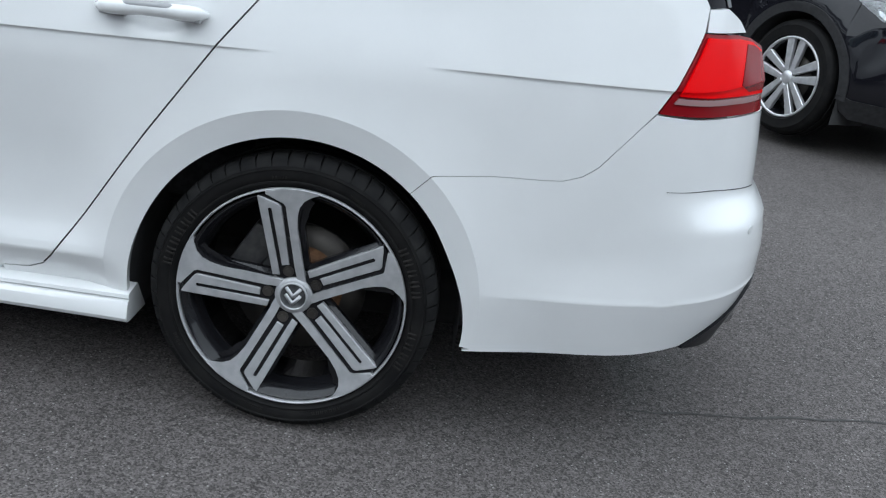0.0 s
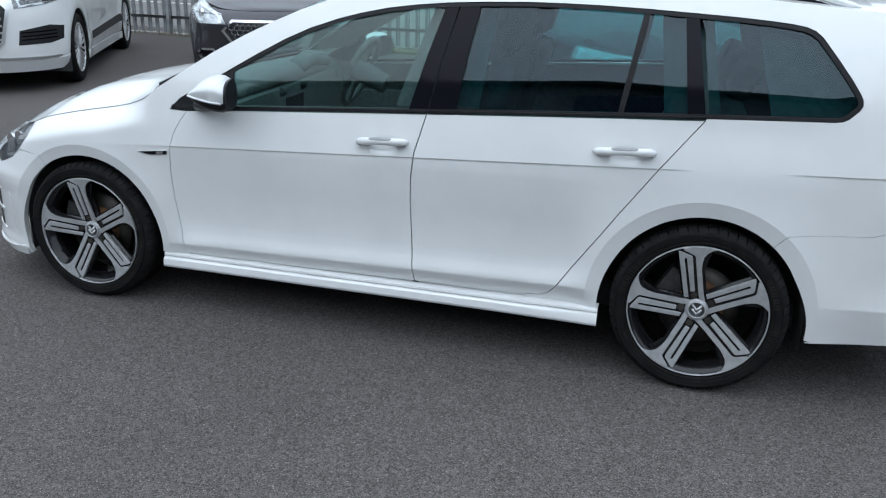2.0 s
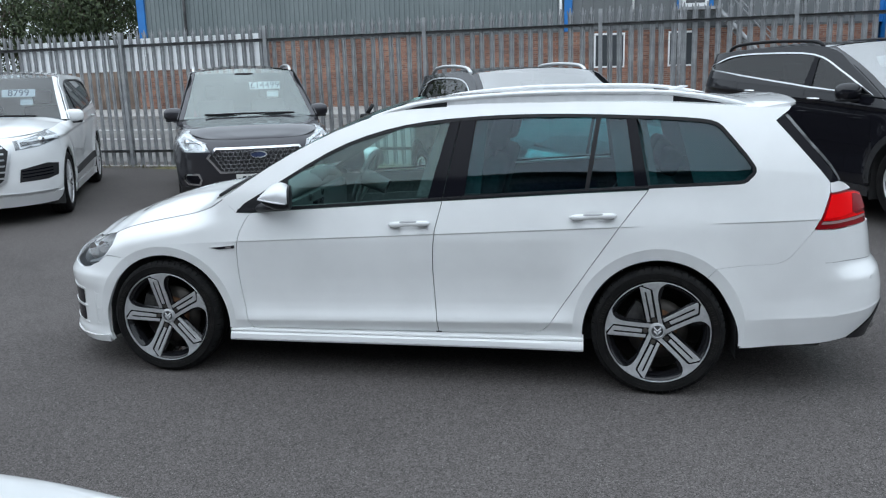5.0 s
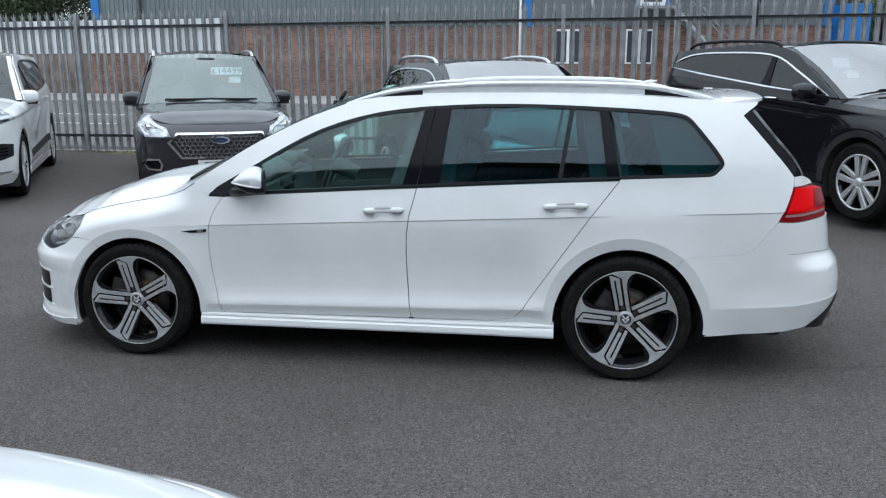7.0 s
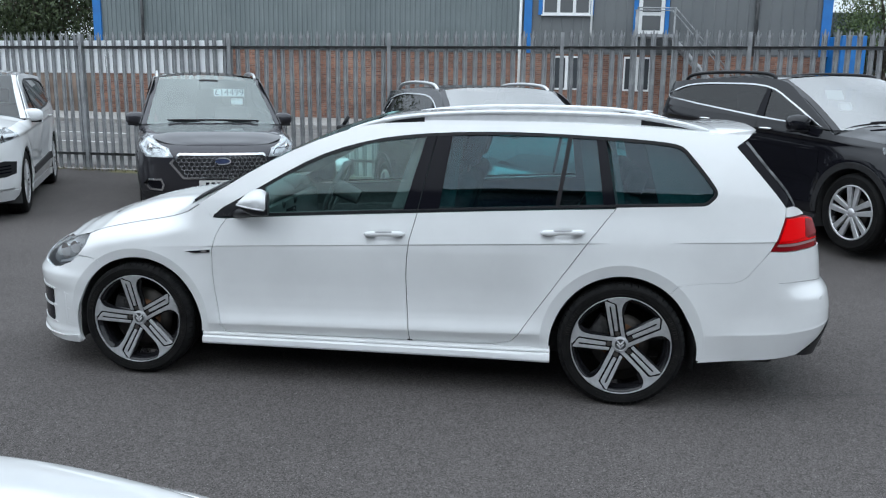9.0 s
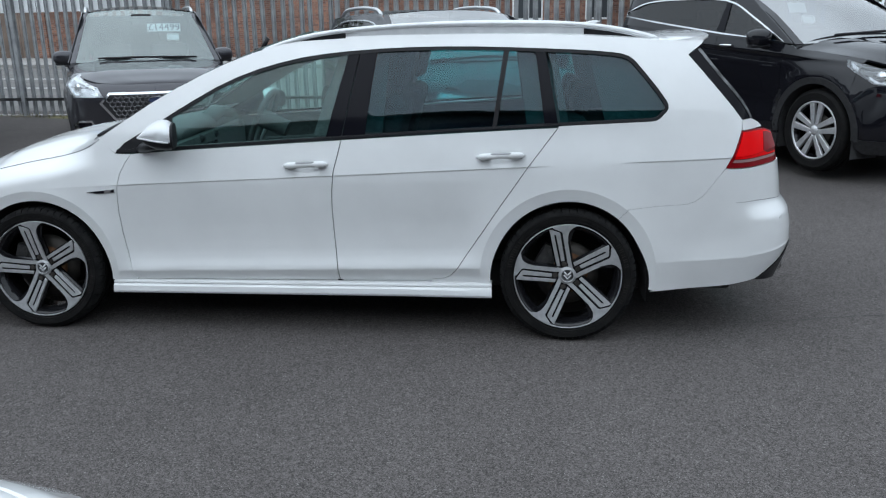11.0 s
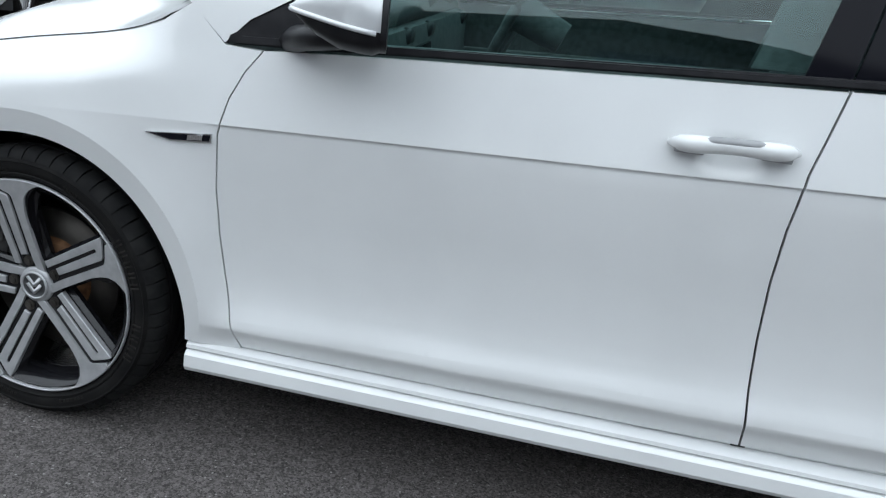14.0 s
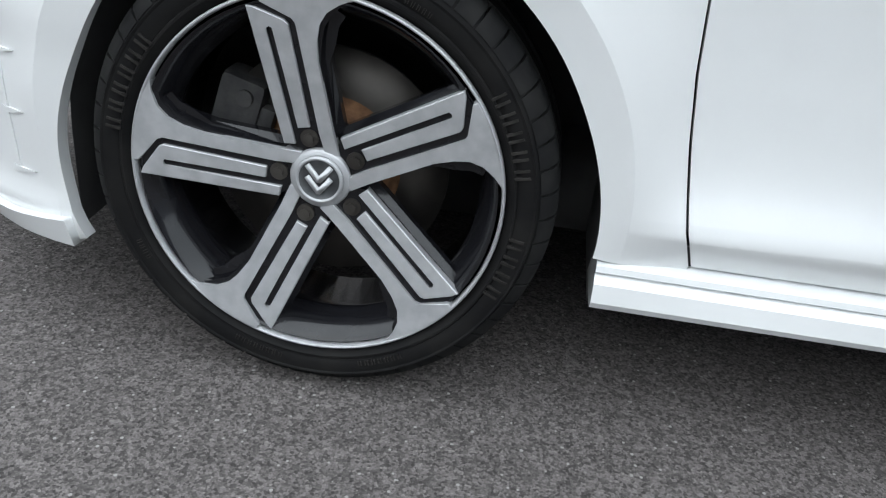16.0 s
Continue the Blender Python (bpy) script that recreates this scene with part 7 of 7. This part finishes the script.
# ---- the clad building ----
HALL = pose(0, 29.0, 0, 0, 0, FT * 0.5)
hall = thing("industrial_building", HALL, "grey-green clad industrial unit on a brick base with blue trim", "building")
L0, L1, MID, TOP, SPLIT = -18.9, 9.7, -1.1, 6.5, 2.80


def ribbed(x0, x1, z0, z1, pitch, depth, land):
    bm = bmesh.new()
    xs = []
    x = x0
    while x < x1 - 1e-6:
        for f, y in ((0.0, 0.0), (land, 0.0), (land + 0.10, -depth), (0.90, -depth)):
            xs.append((min(x1, x + f * pitch), y))
        x += pitch
    xs.append((x1, 0.0))
    a = [bm.verts.new((x, y, z0)) for x, y in xs]
    b = [bm.verts.new((x, y, z1)) for x, y in xs]
    for i in range(len(xs) - 1):
        bm.faces.new((a[i], a[i + 1], b[i + 1], b[i]))
    return bm


part("cladding", ribbed(L0, MID - 0.25, SPLIT, TOP, 0.20, 0.035, 0.55), SHEET, hall, "ribbed grey-green steel cladding", smooth=False)
part("cladding", ribbed(MID + 0.15, L1, SPLIT, TOP, 0.40, 0.02, 0.75), SHEET_DARK, hall, "flat slate steel cladding", smooth=False)
bm = bmesh.new()
box(bm, (L0, 0.05, 0), (L1, 6.0, TOP - 0.05))
part("core_wall", bm, SHEET_DARK, hall, smooth=False)
bm = bmesh.new()
box(bm, (L0, -0.06, 0), (L1, 0.04, SPLIT))
part("brick_base", bm, BRICK, hall, "stained red brick base wall", smooth=False)
bm = bmesh.new()
box(bm, (L0, -0.09, SPLIT - 0.02), (L1, 0.02, SPLIT + 0.05))
part("base_flashing", bm, GALV_DARK, hall, smooth=False)
bm = bmesh.new()
box(bm, (L0 - 0.1, -0.15, TOP - 0.1), (L1 + 0.1, 6.1, TOP + 0.15))
part("roof_edge", bm, SHEET_DARK, hall, smooth=False)
for x, w in ((L0 - 0.2, 0.35), (MID - 0.15, 0.30), (L1 - 0.12, 0.34)):
    bm = bmesh.new()
    box(bm, (x, -0.12, SPLIT), (x + w, -0.03, TOP), 0.01)
    part("corner_trim", bm, BLUE, hall, "bright blue corner trim", smooth=False)
for x, mat, r in ((MID - 0.28, FRAME_WHITE, 0.055), (L0 + 2.0, GALV_DARK, 0.06), (7.3, GALV_DARK, 0.07), (-0.15 + 1.45, FRAME_WHITE, 0.04)):
    part("downpipe", rod(bmesh.new(), (x, -0.14, 0.2 if mat is FRAME_WHITE and x < 0 else SPLIT), (x, -0.14, TOP), r, 12), mat, hall, "downpipe")


def window(x0, x1, z0, z1, lights, trim=True):
    w = part("window", box(bmesh.new(), (x0, -0.10, z0), (x1, -0.04, z1), 0.01), FRAME_WHITE, hall, "white framed window with dark panes", smooth=False)
    n = lights
    for i in range(n):
        a, b = x0 + (x1 - x0) * i / n + 0.06, x0 + (x1 - x0) * (i + 1) / n - 0.06
        part("pane", box(bmesh.new(), (a, -0.112, z0 + 0.07), (b, -0.10, z1 - 0.07)), DARK_PANE, w, smooth=False)
    if trim:
        for a, b in ((x0 - 0.16, x0 - 0.01), (x1 + 0.01, x1 + 0.13)):
            part("jamb", box(bmesh.new(), (a, -0.09, z0 - 0.02), (b, -0.03, z1 + 0.3)), BLUE, w, "blue jamb trim", smooth=False)
        part("sill", box(bmesh.new(), (x0 - 0.05, -0.2, z0 - 0.06), (x1 + 0.05, -0.03, z0), 0.01), FRAME_WHITE, w, smooth=False)


window(-0.55, 1.24, 4.24, 5.46, 3)
window(-0.12, 1.02, 1.42, 2.70, 2, False)
window(2.6, 3.6, 1.42, 2.70, 2, False)
d = part("door", box(bmesh.new(), (3.04, -0.10, 3.55), (3.99, -0.04, 5.52), 0.01), FRAME_WHITE, hall, "white framed glazed door above steps", smooth=False)
part("pane", box(bmesh.new(), (3.18, -0.115, 4.35), (3.85, -0.10, 5.38)), DARK_PANE, d, smooth=False)
part("pane", box(bmesh.new(), (3.18, -0.115, 3.68), (3.85, -0.10, 4.22)), DARK_PANE, d, smooth=False)
for a, b in ((2.86, 3.02), (4.01, 4.16)):
    part("jamb", box(bmesh.new(), (a, -0.09, 3.5), (b, -0.03, 5.7)), BLUE, d, "blue jamb trim", smooth=False)
st = part("steps", box(bmesh.new(), (2.9, -1.3, 3.38), (4.3, -0.15, 3.48)), GALV, hall, "galvanised steel landing and steps", smooth=False)
for i in range(12):
    part("tread", box(bmesh.new(), (4.3 + i * 0.26, -1.2, 3.2 - i * 0.27), (4.58 + i * 0.26, -0.3, 3.24 - i * 0.27)), GALV, st, smooth=False)
for y in (-1.3, -0.25):
    part("stringer", tube(bmesh.new(), [(4.2, y, 3.4), (7.3, y, 0.1)], 0.07, 8), GALV, st)
    part("handrail", tube(bmesh.new(), [(2.9, y, 4.4), (4.25, y, 4.4), (7.3, y, 1.1)], 0.025, 8), GALV, st)
for x, y in ((2.95, -1.25), (4.25, -1.25), (2.95, -0.3)):
    part("leg", rod(bmesh.new(), (x, y, 0), (x, y, 4.4), 0.035, 8), GALV, st)
part("alarm_box", rod(bmesh.new(), (-2.85, -0.15, 5.22), (-2.85, -0.03, 5.22), 0.16, 16), FRAME_WHITE, hall, "round white alarm box")

# weathered close-boarded timber fence that runs on from the brick base
TIMBER = mottle(shader("weathered_timber", rough=0.9), (0.10, 0.075, 0.060), (0.24, 0.18, 0.145), 1.2, bump=0.3)
rng = random.Random(23)
timber_fence = thing("timber_fence", HALL, "tall weathered brown close-boarded timber fence beside the brick unit", "fence")
bm = bmesh.new()
x = -24.6
while x < L0 - 0.45:
    w = rng.uniform(0.13, 0.17)
    box(bm, (x, rng.uniform(-0.015, 0.015), 0.12), (x + w - 0.008, 0.04, 2.72 + rng.uniform(-0.02, 0.02)))
    x += w
tagged(part("board", bm, TIMBER, timber_fence, smooth=False), kind="stuff")
for z in (0.5, 1.4, 2.3):
    part("rail", box(bmesh.new(), (-24.6, 0.045, z), (L0 - 0.45, 0.10, z + 0.09), 0.005), TIMBER, timber_fence, smooth=False)
part("brick_pier", box(bmesh.new(), (L0 - 0.42, -0.15, 0.0), (L0 + 0.02, 0.30, 2.85), 0.01), BRICK, timber_fence, "red brick end pier", smooth=False)

# ---- right-hand distance ----
bm = bmesh.new()
box(bm, (9.9, 27.2, 0.0), (10.75, 30.5, 3.5), 0.04)
tagged(obj("blue_container", bm, BLUE, False), "blue steel container beside the unit", "container")
bm = bmesh.new()
box(bm, (10.0, 33, 0), (13.4, 40, 4.75))
tagged(obj("far_shed", bm, SHEET, False), "grey clad shed beyond the container", "building")
bm = bmesh.new()
box(bm, (12.8, 26.6, 0), (14.3, 27.2, 3.0), 0.02)
tagged(obj("brick_pier", bm, BRICK, False), "red brick gate pier", "wall")
bm = bmesh.new()
box(bm, (15.0, 30, 0), (60, 30.4, 2.6), 0.02)
tagged(obj("far_brick_wall", bm, BRICK, False), "long red brick boundary wall", "wall")
lp = thing("street_lamp", pose(16.6, 27, 0), "slim grey street lamp column", "lamp")
part("column", rod(bmesh.new(), (0, 0, 0), (0, 0, 8), 0.09, 12, 0.05), GALV, lp)
part("lantern", box(bmesh.new(), (-0.9, -0.12, 7.95), (0.05, 0.12, 8.1), 0.04), GALV, lp)


def tree(at, height, spread, leaves, mat, seed, name_label, clumps=40):
    r = random.Random(seed)
    root = thing("tree", pose(*at), name_label, "tree")
    bm = bmesh.new()
    tube(bm, [(0, 0, 0), (0.08, 0.05, height * 0.25), (-0.05, 0.1, height * 0.5), (0.1, 0, height * 0.8)], [height * 0.035, height * 0.028, height * 0.02, height * 0.008], 10)
    centres = []
    for i in range(clumps):
        a, u = r.uniform(0, 6.28), r.random()
        rad = spread * (0.25 + 0.75 * math.sqrt(r.random())) * math.sin(math.pi * (0.18 + 0.75 * u)) ** 0.7
        c = Vector((rad * math.cos(a), rad * math.sin(a), height * (0.25 + 0.75 * u)))
        centres.append(c)
        if i % 2 == 0:
            base = Vector((0, 0, height * r.uniform(0.2, 0.6)))
            tube(bm, [base, (base + c) / 2 + Vector((0, 0, 0.15 * height * r.random())), c], [height * 0.012, height * 0.007, 0.01], 6)
    part("trunk", bm, BARK, root, "grey-brown trunk and limbs")
    verts, faces = [], []
    for i in range(leaves):
        c = r.choice(centres)
        s = spread * 0.20
        p = c + Vector((r.gauss(0, s), r.gauss(0, s), r.gauss(0, s * 0.8)))
        q = Euler((r.uniform(0, 6.28), r.uniform(0, 6.28), r.uniform(0, 6.28))).to_matrix()
        k = height * r.uniform(0.007, 0.014)
        n = len(verts)
        verts += [p + q @ Vector(v) * k for v in ((-1, 0, 0), (0, -0.45, 0.1), (1, 0, 0), (0, 0.45, 0.1))]
        faces.append((n, n + 1, n + 2, n + 3))
    me = bpy.data.meshes.new("crown")
    me.from_pydata(verts, [], faces)
    me.materials.append(mat)
    cr = new("crown", me)
    cr.parent = root
    tagged(cr, "loose crown of small leaves", kind="stuff")
    return root


tree((13.0, 31.5, 0), 5.9, 2.3, 11000, LEAF, 3, "leafy green tree behind the fence")
tree((17.2, 32.5, 0), 6.6, 2.0, 9000, LEAF, 5, "leafy green tree behind the fence")
tree((-25.5, 37, 0), 9.8, 4.8, 26000, LEAF_DARK, 8, "dense dark green tree beyond the road", 90)
tree((-31.5, 39, 0), 9.4, 4.8, 22000, LEAF_DARK, 9, "dense green tree beyond the road", 60)
tree((-21.0, 42, 0), 10.0, 4.5, 20000, LEAF_DARK, 10, "dense dark green tree behind the unit", 60)

# ---- the showroom behind the camera, seen in the reflections ----
SHOW = mottle(shader("grey_cladding", rough=0.8), (0.19, 0.20, 0.22), (0.26, 0.27, 0.29), 1.0)
show = thing("showroom", pose(0, -13.0, 0), "grey clad showroom front with dark roof edge and blue fascia", "building")
eaves = [(-26, 5.4), (-9, 6.2), (-2, 7.15), (4, 5.6), (26, 4.8)]
part("wall", prism(bmesh.new(), [(-26, 0.0)] + eaves + [(26, 0.0)], 0.0, -6.0), SHOW, show, "grey clad wall", smooth=False)
part("roof_edge", prism(bmesh.new(), [(x, z) for x, z in eaves] + [(x, z + 0.32) for x, z in eaves[::-1]], 0.6, -6.5), TRIM, show, "dark roof edge", smooth=False)
part("fascia", box(bmesh.new(), (-2.3, 0.0, 4.9), (-0.5, 0.15, 6.2)), INK_BLUE, show, "dark blue fascia board", smooth=False)
for i in range(6):
    part("shop_window", box(bmesh.new(), (-22 + i * 7.4, 0.0, 0.3), (-16 + i * 7.4, 0.08, 3.4)), DARK_PANE, show, "dark shop window", smooth=False)

# plain unseen walls added at both ends of the yard to darken side reflections
for name, x in (("unseen_wall_west", -24.0), ("unseen_wall_east", 30.0)):
    w = obj(name, box(bmesh.new(), (x - 0.2, -19, 0), (x + 0.2, 19, 4.6), 0.02), SHOW, False)
    tagged(w, "plain grey clad wall added out of view to darken reflections", "wall", kind="structure")
